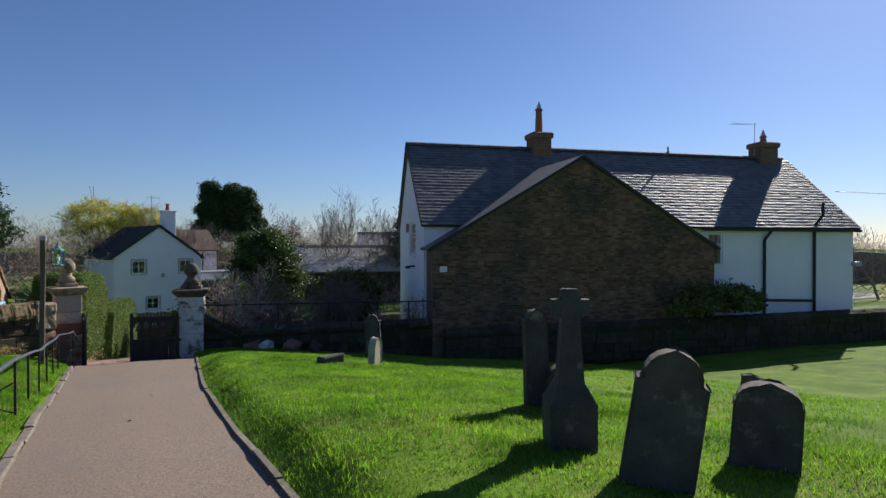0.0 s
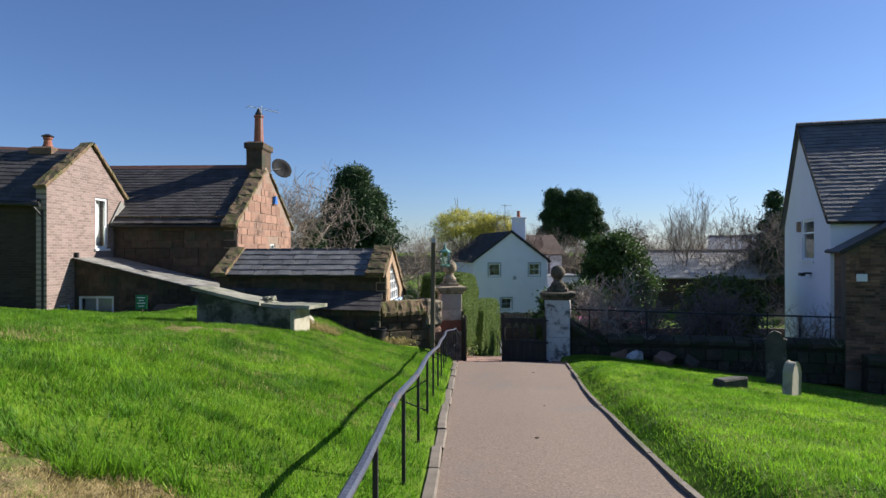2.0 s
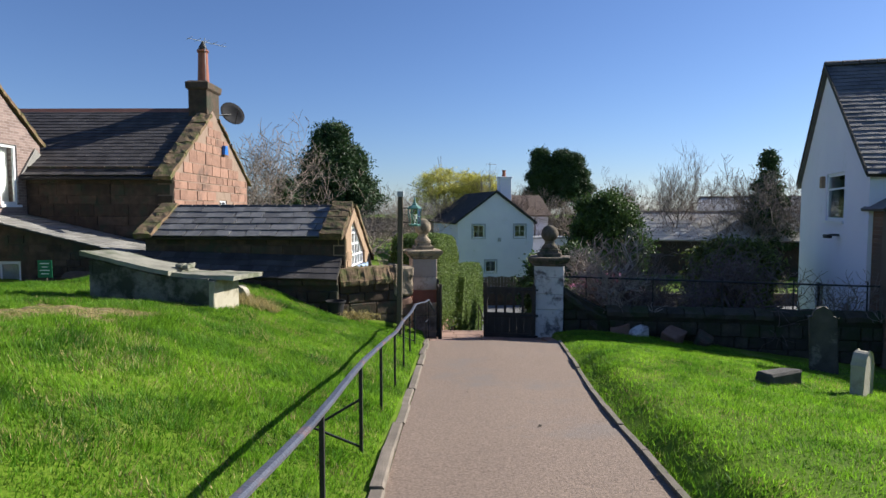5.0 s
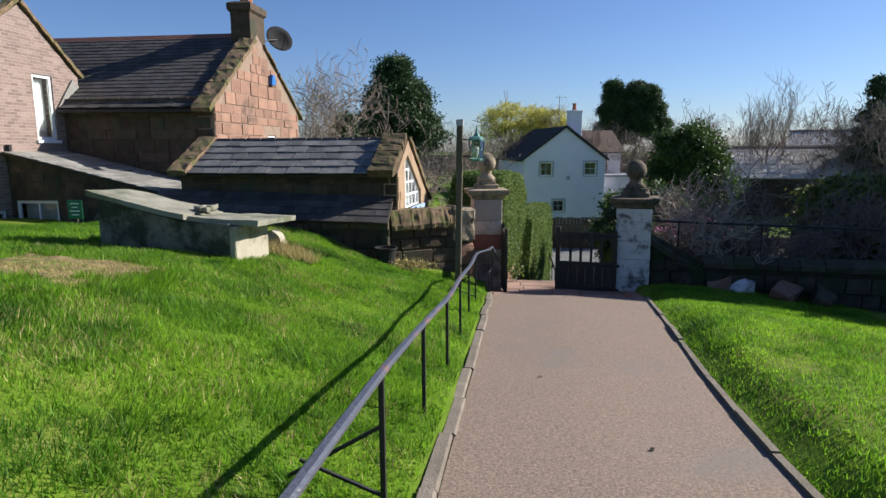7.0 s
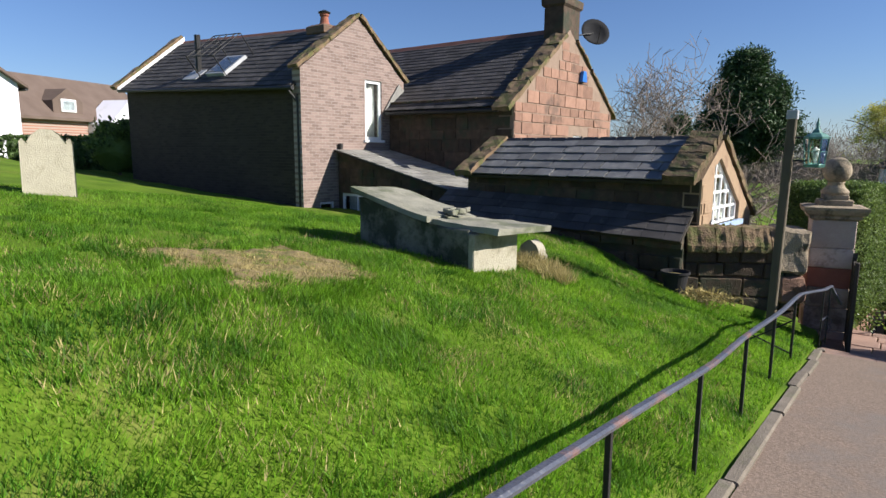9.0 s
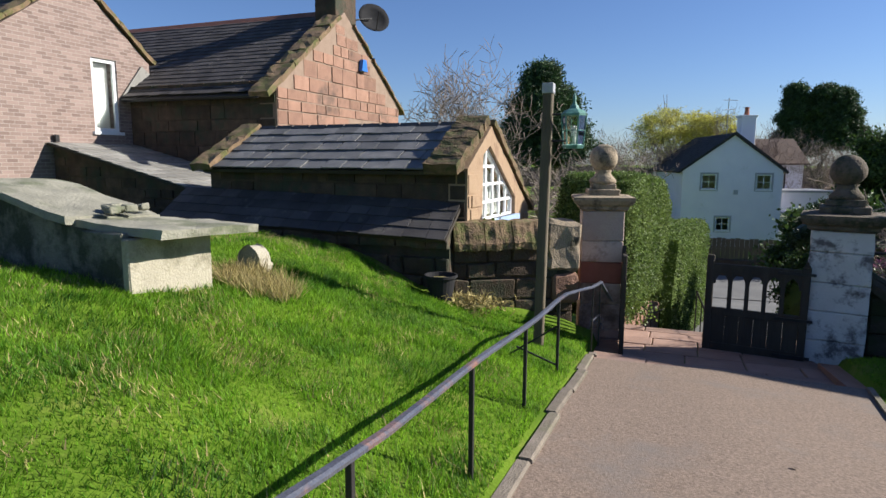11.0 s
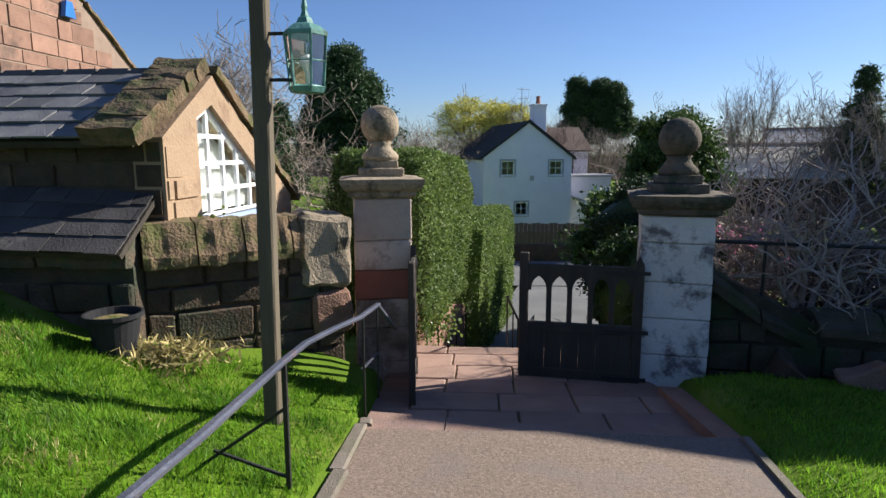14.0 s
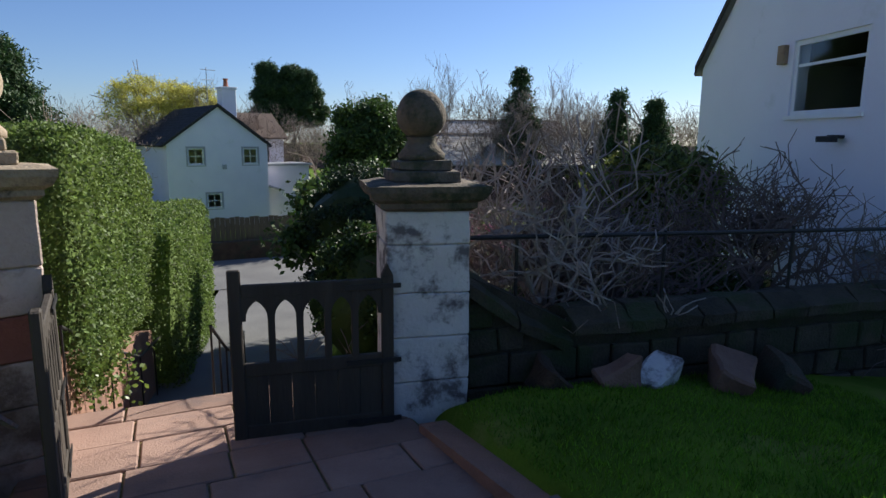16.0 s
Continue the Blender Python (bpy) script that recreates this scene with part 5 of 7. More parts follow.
for v in (-0.05, 0.23, 0.51):
    right = [u for u in np.arange(wl, wr, 0.02) if light_top(u) >= v]
    part("glazing_bar", pierced(bmesh.new(), rect(wl, max(right), v - 0.022, v + 0.022), [], lambda a, b, c: EX(a, b, c + 0.072), 0.036), M["white_paint"], gw)
pane = part("pane", pierced(bmesh.new(), inner, [], lambda a, b, c: EX(a, b, c + 0.09), 0.006), M["glass"], gw)
pane.visible_shadow = False
part("curtain", pierced(bmesh.new(), [(u, v) for u, v in inner], [], lambda a, b, c: EX(a, b, c + 0.24), 0.02), M["curtain"], gw)
part("sill", pierced(bmesh.new(), rect(wl - 0.06, wr + 0.06, wb - 0.09, wb), [], lambda a, b, c: EX(a, b, c - 0.08), 0.2), M["blue_sill"], gw, "pale blue painted sill")
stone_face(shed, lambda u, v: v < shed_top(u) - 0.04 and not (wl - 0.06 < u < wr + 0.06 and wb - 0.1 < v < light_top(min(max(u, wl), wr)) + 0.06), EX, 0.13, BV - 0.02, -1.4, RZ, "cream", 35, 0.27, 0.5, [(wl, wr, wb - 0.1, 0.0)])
us = Vector((0, RV + 0.12, RZ - EZ + 0.06)).normalized()
hs = math.hypot(RV + 0.12, RZ - EZ + 0.06)
slope(shed, (0.1, -0.12, EZ - 0.04), (1, 0, 0), us, LEN - 0.25, hs, 0.06, M["oak"])
ub = Vector((0, -(BV - RV + 0.15), RZ - BZ + 0.08)).normalized()
slope(shed, (0.1, BV + 0.15, BZ - 0.06), (1, 0, 0), ub, LEN - 0.25, math.hypot(BV - RV + 0.15, RZ - BZ + 0.06), 0.06, M["slate"])
k = 0.42
while k < LEN - 0.5:
    w = 0.36
    part("ridge_tile", prism(bmesh.new(), [(k, RV - 0.17, RZ - 0.06), (k, RV - 0.06, RZ + 0.08), (k, RV + 0.06, RZ + 0.08), (k, RV + 0.17, RZ - 0.06)], (w - 0.035, 0, 0)), M["ridge"], shed)
    k += w
copings(shed, (0.18, -0.2, EZ - 0.06), (0.18, RV, RZ + 0.02), (0.42, 0, 0), 0.12, "moss", 31, 0.4)
copings(shed, (LEN - 0.26, -0.22, EZ - 0.08), (LEN - 0.26, RV, RZ + 0.03), (0.5, 0, 0), 0.16, "thatch_moss", 32, 0.24)
copings(shed, (LEN - 0.12, BV + 0.2, BZ - 0.08), (LEN - 0.12, RV, RZ + 0.03), (0.34, 0, 0), 0.09, "moss", 33, 0.4)
part("wall", block(0.05, 0.4, 0.12, BV, -2.3, BZ), M["sand_dark"], shed)
part("wall", prism(bmesh.new(), [(0.05, 0.47, BZ), (0.05, BV, BZ), (0.05, RV, RZ - 0.06), (0.05, 0.47, EZ)], (0.35, 0, 0)), M["sand_dark"], shed)
part("wall", block(0.4, LEN - 0.3, BV - 0.3, BV, -2.3, BZ), M["sand_dark"], shed)
slates(shed, (0.38, -0.14, EZ - 0.03), (1, 0, 0), us, LEN - 0.8, hs - 0.02, 0.27, 0.36, M["slate_piece"], pieces=True, seed=34, lift=0.03, thick=0.018)
# slated lean-to along the front of the outbuilding
lean = thing("lean_roof", "dark slate lean-to roof at the foot of the outbuilding", "roof", kind="structure")
la, lu = Vector((5.1, -0.1, -0.12)), Vector((0, 0.62, 0.42)).normalized()
slope(lean, (-7.15, 18.52, -0.36), la, lu, 5.12, 0.82, 0.05, M["oak"])
slates(lean, (-7.15, 18.5, -0.36), la, lu, 5.12, 0.84, 0.24, 0.34, M["cottage_slate"], seed=36)

# ---------------------------------------------------------------- the white cottages
white = thing("cottages", "white rendered cottages with slate roof and brown brick rear gable", "house", (10.6, 19.85, 0), -14.5)
WL, WD, WE, WR, RV2 = 18.9, 7.0, 2.12, 5.4, 4.05
SK = 0.06                                              # the gable end runs a little out of square
GE = lambda u, v, w: (w + SK * u, u, v)                         # the west gable end
gable_holes = [rect(2.02, 3.8, 0.78, 2.14), rect(1.0, 1.9, -3.6, -1.4), rect(3.75, 4.6, -2.9, -1.15)]
part("wall", pierced(bmesh.new(), [(0, -4.5), (WD, -4.5), (WD, WE), (RV2, WR), (0, WE)], gable_holes, GE, 0.35), M["white"], white, "white rendered gable wall")
gwin = window(white, GE, 2.02, 3.8, 0.78, 2.14, (0, 0), 0.09, True, 0.36, curtain=False)
window(white, GE, 3.75, 4.6, -2.9, -1.15, (0, 0), 0.09, True, material="oak")
part("door", pierced(bmesh.new(), rect(1.0, 1.9, -3.6, -1.4), [], lambda u, v, w: GE(u, v, w + 0.1), 0.05), M["lead"], white, "pale grey plank door")
# Pale sheet added indoors, standing in for light seen through the gable window.
part("back_light", block(2.6, 2.62, 2.6, 4.6, 0.6, 2.3), M["curtain"], white)
part("vent_box", block(0.13, 0.24, 3.95, 4.13, 1.75, 2.1, 0.01), M["cream"], white)
fl = part("flood_lamp", block(-0.08, 0.14, 2.3, 2.46, 0.36, 0.42, 0.01), M["black_paint"], white, "small black floodlight")
part("head", block(-0.2, -0.06, 2.22, 2.56, 0.3, 0.4, 0.01), M["black_paint"], fl)
# back wall towards the churchyard
BW = lambda u, v, w: (u, w, v)
part("wall", pierced(bmesh.new(), rect(0.35, WL - 0.35, -4.5, WE), [rect(11.65, 12.35, 0.4, 1.7)], BW, 0.35), M["white"], white, "white rendered back wall")
window(white, BW, 11.65, 12.35, 0.4, 1.7, (0, 0), 0.07, True, 0.4)
part("wall", pierced(bmesh.new(), [(0, -4.5), (WD, -4.5), (WD, WE), (RV2, WR), (0, WE)], [], lambda u, v, w: (WL - w, u, v), 0.35), M["white"], white)
part("wall", block(SK * WD + 0.4, WL - 0.35, WD - 0.35, WD, -4.5, WE), M["white"], white)
uw = Vector((SK * RV2, RV2, WR - WE)).normalized()
uf = Vector((SK * (RV2 - WD), RV2 - WD, WR - WE)).normalized()
hw = math.hypot(RV2, WR - WE) + 0.3
o = Vector((-0.12, 0, WE)) - uw * 0.3
slope(white, o, (1, 0, 0), uw, WL + 0.3, hw, 0.08, M["oak"])
slates(white, o, (1, 0, 0), uw, WL + 0.3, hw, 0.21, 0.3, M["slate"], seed=41)
o2 = Vector((SK * WD - 0.12, WD, WE)) - uf * 0.3
slope(white, o2, (1, 0, 0), uf, WL + 0.3, math.hypot(WD - RV2, WR - WE) + 0.3, 0.08, M["slate"])
x = SK * RV2 - 0.12
while x < WL + 0.1:
    part("ridge_tile", prism(bmesh.new(), [(x, RV2 - 0.13, WR + 0.0), (x, RV2 - 0.1, WR + 0.09), (x, RV2, WR + 0.14), (x, RV2 + 0.1, WR + 0.09), (x, RV2 + 0.13, WR + 0.0)], (0.42, 0, 0)), M["ridge"], white)
    x += 0.45
for a, b in (((-0.14, -0.12, WE - 0.2), (SK * RV2 - 0.14, RV2, WR - 0.06)), ((SK * WD - 0.14, WD + 0.12, WE - 0.2), (SK * RV2 - 0.14, RV2, WR - 0.06))):
    part("bargeboard", prism(bmesh.new(), [a, b, (b[0], b[1], b[2] + 0.16), (a[0], a[1], a[2] + 0.16)], (0.03, 0, 0)), M["oak"], white)
part("gutter", rod(bmesh.new(), (11.2, -0.26, WE - 0.27), (WL + 0.15, -0.26, WE - 0.3), 0.06), M["black_paint"], white)
for u, z0, z1 in ((14.3, -1.6, WE - 0.25), (16.8, -2.2, WE + 0.35)):
    part("downpipe", rod(bmesh.new(), (u, -0.08, z0), (u, -0.08, z1 - 0.45), 0.06), M["black_paint"], white)
    part("offset_pipe", rod(bmesh.new(), (u, -0.08, z1 - 0.45), (u + 0.3, -0.2, z1), 0.06), M["black_paint"], white)
part("downpipe", rod(bmesh.new(), (17.1, -0.2, WE + 0.3), (17.1, -0.2, WE + 0.85), 0.06), M["black_paint"], white)
part("waste_pipe", rod(bmesh.new(), (14.3, -0.09, -1.05), (16.8, -0.09, -1.12), 0.055), M["black_paint"], white)
part("security_light", block(WL - 0.1, WL + 0.2, -0.25, 0.0, 0.3, 0.5, 0.02), M["lead"], white)
# chimneys
c1 = stack(white, 6.1, RV2, WR - 0.35, WR + 0.75, 0.42, 0.42, "brick_old")
chimney_pot(white, 6.1, RV2, WR + 0.72, 1.1, r=0.17)
part("pot_cowl", lathe(bmesh.new(), [(0.13, WR + 1.8), (0.12, WR + 1.84), (0.02, WR + 2.15)], 8), M["lead"], white).location = (6.1, RV2, 0)
c2 = stack(white, WL - 1.0, RV2, WR - 0.35, WR + 0.8, 0.5, 0.42, "brick_old")
chimney_pot(white, WL - 1.0, RV2, WR + 0.78, 0.35, r=0.16)
cw = part("pot_cowl", lathe(bmesh.new(), [(0.13, 1.1), (0.12, 1.15), (0.02, 1.45)], 8), M["lead"], white)
cw.location = (WL - 1.0, RV2, WR)
ae = part("aerial", rod(bmesh.new(), (WL - 1.5, RV2, WR), (WL - 1.5, RV2, WR + 1.75), 0.014), M["lead"], white)
part("boom", rod(bmesh.new(), (WL - 3.0, RV2 - 0.2, WR + 1.6), (WL - 1.4, RV2, WR + 1.7), 0.01), M["lead"], ae)
for k in range(8):
    p = Vector((WL - 2.95 + 0.18 * k, RV2 - 0.2 + 0.02 * k, WR + 1.61 + 0.01 * k))
    part("element", rod(bmesh.new(), p + Vector((0, -0.2, 0)), p + Vector((0, 0.2, 0)), 0.007), M["lead"], ae)
part("finial", lathe(bmesh.new(), [(0.05, 0), (0.06, 0.08), (0.02, 0.14), (0.05, 0.22), (0.01, 0.3)], 8), M["red_ridge"], white).location = (12.6, RV2, WR + 0.12)

# brown brick rear gable
PJ, BWL, BE, BR, BAX = 0.9, 11.25, 1.15, 4.38, 5.65
FB = lambda u, v, w: (u, -PJ + w, v)
part("wall", pierced(bmesh.new(), [(0.1, -4.0), (BWL, -4.0), (BWL, BE), (BAX, BR), (0.1, BE)], [], FB, 0.35), M["old_mortar"], white, "old brown brick rear gable in shade")
rear_wall = white.children[-1]
for x0, x1 in ((0.1, 0.45), (BWL - 0.35, BWL)):
    part("wall", block(x0, x1, -PJ + 0.35, 0.0, -4.0, BE), M["brick_old"], white)
for side in (0, 1):
    p = Vector((-0.05, 0, BE - 0.1)) if side == 0 else Vector((BWL + 0.15, 0, BE - 0.1))
    q = Vector((BAX, 0, BR + 0.02))
    d = (q - p)
    oo = p + Vector((0, -PJ - 0.12, 0))
    nrm = Vector((-d.z, 0, d.x)).normalized()
    if nrm.z < 0:
        nrm = -nrm
    bm = bmesh.new()
    prism(bm, [oo, oo + d, oo + d + Vector((0, PJ + 4.0, 0)), oo + Vector((0, PJ + 0.4, 0))], nrm * 0.07)
    part("roof", bm, M["slate"], white)
    part("verge", prism(bmesh.new(), [oo + nrm * 0.07, oo + d + nrm * 0.07, oo + d - nrm * 0.04, oo - nrm * 0.04], (0, -0.03, 0)), M["black_paint"], white)
part("cable", rod(bmesh.new(), (WL + 0.1, 1.0, 3.6), (WL + 40, -2, 2.6), 0.012), M["black_paint"], white)
part("alarm_box", block(0.35, 0.6, -PJ - 0.06, -PJ, 0.3, 0.5, 0.01), M["white_paint"], white)

# ---------------------------------------------------------------- trees and shrubs
def limbs(seed, height, r, kids, depth, spread=0.7, lift=0.25, shrink=0.62, lean=(0, 0, 1), wobble=0.18, trunk=0.3, thin=0.55, tip=0.004):
    """Vertices and faces of a bare branching plant, grown from the origin."""
    rnd = random.Random(seed)
    verts, faces = [], []

    def tube(pts, radii, n):
        start = len(verts)
        for i, (p, rr) in enumerate(zip(pts, radii)):
            d = (pts[min(i + 1, len(pts) - 1)] - pts[max(i - 1, 0)]).normalized()
            a = d.orthogonal().normalized()
            b = d.cross(a)
            for k in range(n):
                t = 2 * math.pi * k / n
                verts.append(tuple(p + a * (rr * math.cos(t)) + b * (rr * math.sin(t))))
        for i in range(len(pts) - 1):
            for k in range(n):
                j = (k + 1) % n
                faces.append((start + i * n + k, start + i * n + j, start + (i + 1) * n + j, start + (i + 1) * n + k))

    todo = [(Vector((0, 0, 0)), Vector(lean).normalized(), height * trunk, r, 0)]
    while todo:
        p, d, length, rr, level = todo.pop()
        n = 7 if level == 0 else (5 if level == 1 else 3)
        steps = 4 if level < 2 else 3 if level < 4 else 2
        end_r = max(rr * thin, tip)
        pts, q, dd = [p], p, d.copy()
        for i in range(steps):
            dd = (dd + Vector((rnd.gauss(0, wobble), rnd.gauss(0, wobble), rnd.gauss(0, wobble) + lift * 0.12))).normalized()
            q = q + dd * (length / steps)
            pts.append(q)
        tube(pts, [rr + (end_r - rr) * i / steps for i in range(steps + 1)], n)
        if level < depth:
            for i in range(kids[level]):
                f = 1.0 if i == 0 and level else rnd.uniform(0.45, 1.0)
                at = pts[max(1, min(steps, int(round(f * steps))))]
                side = Vector((rnd.gauss(0, 1), rnd.gauss(0, 1), rnd.gauss(0.1, 0.6))).normalized()
                nd = (dd * (1 - spread) + side * spread + Vector((0, 0, lift))).normalized()
                base = height * trunk if level else height * 0.36
                todo.append((at, nd, (base if level == 0 else length * shrink) * rnd.uniform(0.75, 1.2), max(end_r * rnd.uniform(0.55, 0.85), tip), level + 1))
    return verts, faces


def bare_tree(at, label, seed, height, r, material="twig", group="bare trees", kids=(6, 5, 4, 4), depth=4, scale=1.0, **more):
    ob = thing("tree", label, "tree", at, random.Random(seed).uniform(0, 360), group)
    v, f = limbs(seed, height, r, kids, depth, **more)
    shaped("trunk", v, f, M[material], ob)
    ob.scale = (scale,) * 3
    return ob


def clumps(rng, centre, radii, n, r, per, size, lower=0.0, hollow=0.65):
    """Leaf centres in clumps over an uneven crown."""
    out = []
    for _ in range(n):
        d = rng.normal(size=3)
        d /= np.linalg.norm(d)
        if d[2] < -0.5 + lower:
            d[2] = abs(d[2])
        c = np.array(centre) + d * np.array(radii) * rng.uniform(hollow, 1.08)
        rr = r * rng.uniform(0.6, 1.3)
        p = rng.normal(size=(int(per * rng.uniform(0.6, 1.3)), 3)) * rr * np.array((0.5, 0.5, 0.36))
        out.append(c + p)
    return np.concatenate(out)


def leafy_tree(name, at, label, category, seed, crowns, leaf, material, trunk_h, trunk_r, per=220, group="", long=1.8, core=0.0):
    """A trunk with a few limbs and a crown of clumped leaves; crowns: (centre, radii, number, clump radius)."""
    rng = np.random.default_rng(seed)
    ob = thing(name, label, category, at, group=group)
    v, f = limbs(seed, trunk_h * 2.2, trunk_r, (7, 4), 2, spread=0.6, trunk=0.45)
    shaped("trunk", v, f, M["bark"], ob)
    pts = np.concatenate([clumps(rng, c, r, n, cr, per, leaf) for c, r, n, cr in crowns])
    v, f = scatter_quads(pts, leaf, rng, long)
    shaped("crown", v, f, M[material], ob)
    if core:
        for c, r, n, cr in crowns:
            bm = bmesh.new()
            bmesh.ops.create_icosphere(bm, subdivisions=3, radius=1.0, matrix=Matrix.Translation(c) @ Matrix.Diagonal((r[0] * core, r[1] * core, r[2] * core, 1)))
            part("inner_growth", rough_up(bm, 0.25 * min(r), 1.3), M[material], ob)
    return ob


def hedge(at, label, turn, lx, ly, z0, z1, seed, count, leaf=0.05, material="hedge", belly=0.12, slope_top=0.0):
    """A clipped hedge: leaves over every face of a swelling box, dark growth inside."""
    rng = np.random.default_rng(seed)
    ob = thing("hedge", label, "hedge", at, turn)
    bm = block(-lx / 2 + 0.1, lx / 2 - 0.1, -ly / 2 + 0.1, ly / 2 - 0.1, z0, z1 - 0.1)
    bmesh.ops.subdivide_edges(bm, edges=bm.edges, cuts=5, use_grid_fill=True)
    for v in bm.verts:
        k = (v.co.y / ly + 0.5)
        if v.co.z > z0 + 0.5:
            v.co.z -= slope_top * k * (v.co.z - z0) / (z1 - z0)
    part("inner_growth", rough_up(bm, 0.1, 1.5), M[material], ob)
    h = z1 - z0
    areas = np.array([lx * ly, lx * h, lx * h, ly * h, ly * h])
    face = rng.choice(5, count, p=areas / areas.sum())
    a, b = rng.uniform(-0.5, 0.5, count), rng.uniform(0, 1, count)
    p = np.zeros((count, 3))
    for k in range(5):
        m = face == k
        if k == 0:
            p[m] = np.stack([a[m] * lx, (b[m] - 0.5) * ly, np.full(m.sum(), z1)], 1)
        elif k in (1, 2):
            p[m] = np.stack([a[m] * lx, np.full(m.sum(), (-0.5, 0.5)[k - 1] * ly), z0 + b[m] * h], 1)
        else:
            p[m] = np.stack([np.full(m.sum(), (-0.5, 0.5)[k - 3] * lx), a[m] * ly, z0 + b[m] * h], 1)
    p[:, 2] -= slope_top * (p[:, 1] / ly + 0.5) * (p[:, 2] - z0) / h
    swell = 1 + belly * np.sin(np.clip((p[:, 2] - z0) / h, 0, 1) * math.pi)[:, None]
    p[:, :2] *= swell
    e = np.clip((np.abs(p[:, 0]) / (lx / 2)) ** 6 + (np.abs(p[:, 1]) / (ly / 2)) ** 6 - 0.75, 0, 1)
    p[:, 2] -= 0.14 * e * np.clip((p[:, 2] - z0) / h, 0, 1) ** 8
    p += np.array([noise.noise_vector(Vector(q) * 1.6) for q in p]) * 0.07 + rng.normal(size=p.shape) * 0.03
    v, f = scatter_quads(p, leaf, rng, 1.5)
    shaped("foliage", v, f, M[material], ob)
    return ob


def away(at, k, eye=(0.3, 1.6, 1.2)):
    """A place k times as far from the head of the path."""
    return tuple(e + k * (p - e) for p, e in zip(at, eye))


hedge((-0.25, 23.9, 0), "tall clipped green hedge beside the gate steps", -8, 1.25, 3.6, -2.3, 0.38, 51, 80000, 0.03, "hedge", 0.14, 0.25)
hedge((0.75, 28.4, 0), "lower clipped hedge beyond the tall one", -9, 1.3, 5.0, -4.6, -1.15, 52, 50000, 0.034, "hedge", 0.1)
leafy_tree("bush", (4.35, 26.2, -3.8), "dark clipped rounded evergreen bush behind the gate", "bush", 53, [((0, 0, 2.55), (1.0, 0.95, 0.95), 150, 0.2), ((0, 0, 1.2), (1.15, 1.0, 1.2), 130, 0.22)], 0.035, "bush_shade", 1.6, 0.08, 240, core=0.95)
leafy_tree("bush", (3.55, 23.5, -3.3), "low glossy evergreen bush beside the gate pier", "bush", 54, [((0, 0, 1.35), (0.75, 0.6, 1.0), 120, 0.18)], 0.035, "laurel", 0.9, 0.05, 220, core=0.93)
leafy_tree("holly", (11.0, 46.5, -4.6), "large dark green holly tree across the road", "tree", 55, [((0, 0, 4.7), (1.9, 1.9, 2.0), 130, 0.6), ((0, 0, 2.5), (2.6, 2.5, 2.0), 120, 0.7)], 0.1, "laurel", 3.2, 0.2, 300, core=0.8)
leafy_tree("bush", (9.3, 24.2, -2.5), "golden green conifer bush by the white gable", "bush", 56, [((0, 0, 1.45), (1.25, 1.1, 1.0), 130, 0.36), ((0, 0, 0.4), (1.2, 1.1, 0.8), 70, 0.36)], 0.06, "conifer", 1.5, 0.1, 190, long=3.2, core=0.8)
leafy_tree("bush", (4.9, 28.5, -4.0), "dark laurel bush in the garden", "bush", 57, [((0, 0, 2.2), (1.6, 1.2, 1.3), 70, 0.4)], 0.08, "laurel", 1.6, 0.1, 170, core=0.8)

for k, (x, y, rx) in enumerate(((6.0, 22.4, 1.7), (8.6, 22.2, 1.5), (4.5, 23.6, 1.0))):
    leafy_tree("bush", (x, y, land(x, y)), "low dark evergreen bush behind the shaded wall", "bush", 130 + k, [((0, 0, 0.5), (rx, 0.8, 0.5), 60, 0.25)], 0.07, "laurel", 0.8, 0.05, 150, core=0.85)

# garden camellia with pink flowers
cam_bush = leafy_tree("camellia", (5.5, 25.0, -2.95), "garden camellia covered in pink flowers", "shrub", 58, [((0, 0, 1.1), (1.1, 0.7, 0.6), 34, 0.3)], 0.06, "laurel", 0.9, 0.04, 150)
rng = np.random.default_rng(59)
pts = clumps(rng, (0, 0, 1.3), (1.3, 0.8, 0.55), 80, 0.12, 30, 0.05)
v, f = scatter_quads(pts, 0.075, rng, 1.1)
shaped("blossom", v, f, M["pink"], cam_bush, "bright pink petals")


def gnarled(at, label, seed, height, r=0.06, mat="twig", kids=(6, 5, 4, 4), lean=(0, 0, 1), spread=0.75, lift=0.3, depth=4):
    ob = thing("shrub", label, "shrub", at, group="bare garden shrubs")
    v, f = limbs(seed, height, r, kids, depth, spread=spread, lift=lift, shrink=0.7, wobble=0.32, trunk=0.28, thin=0.72, tip=0.005, lean=lean)
    shaped("branchwork", v, f, M[mat], ob)
    return ob


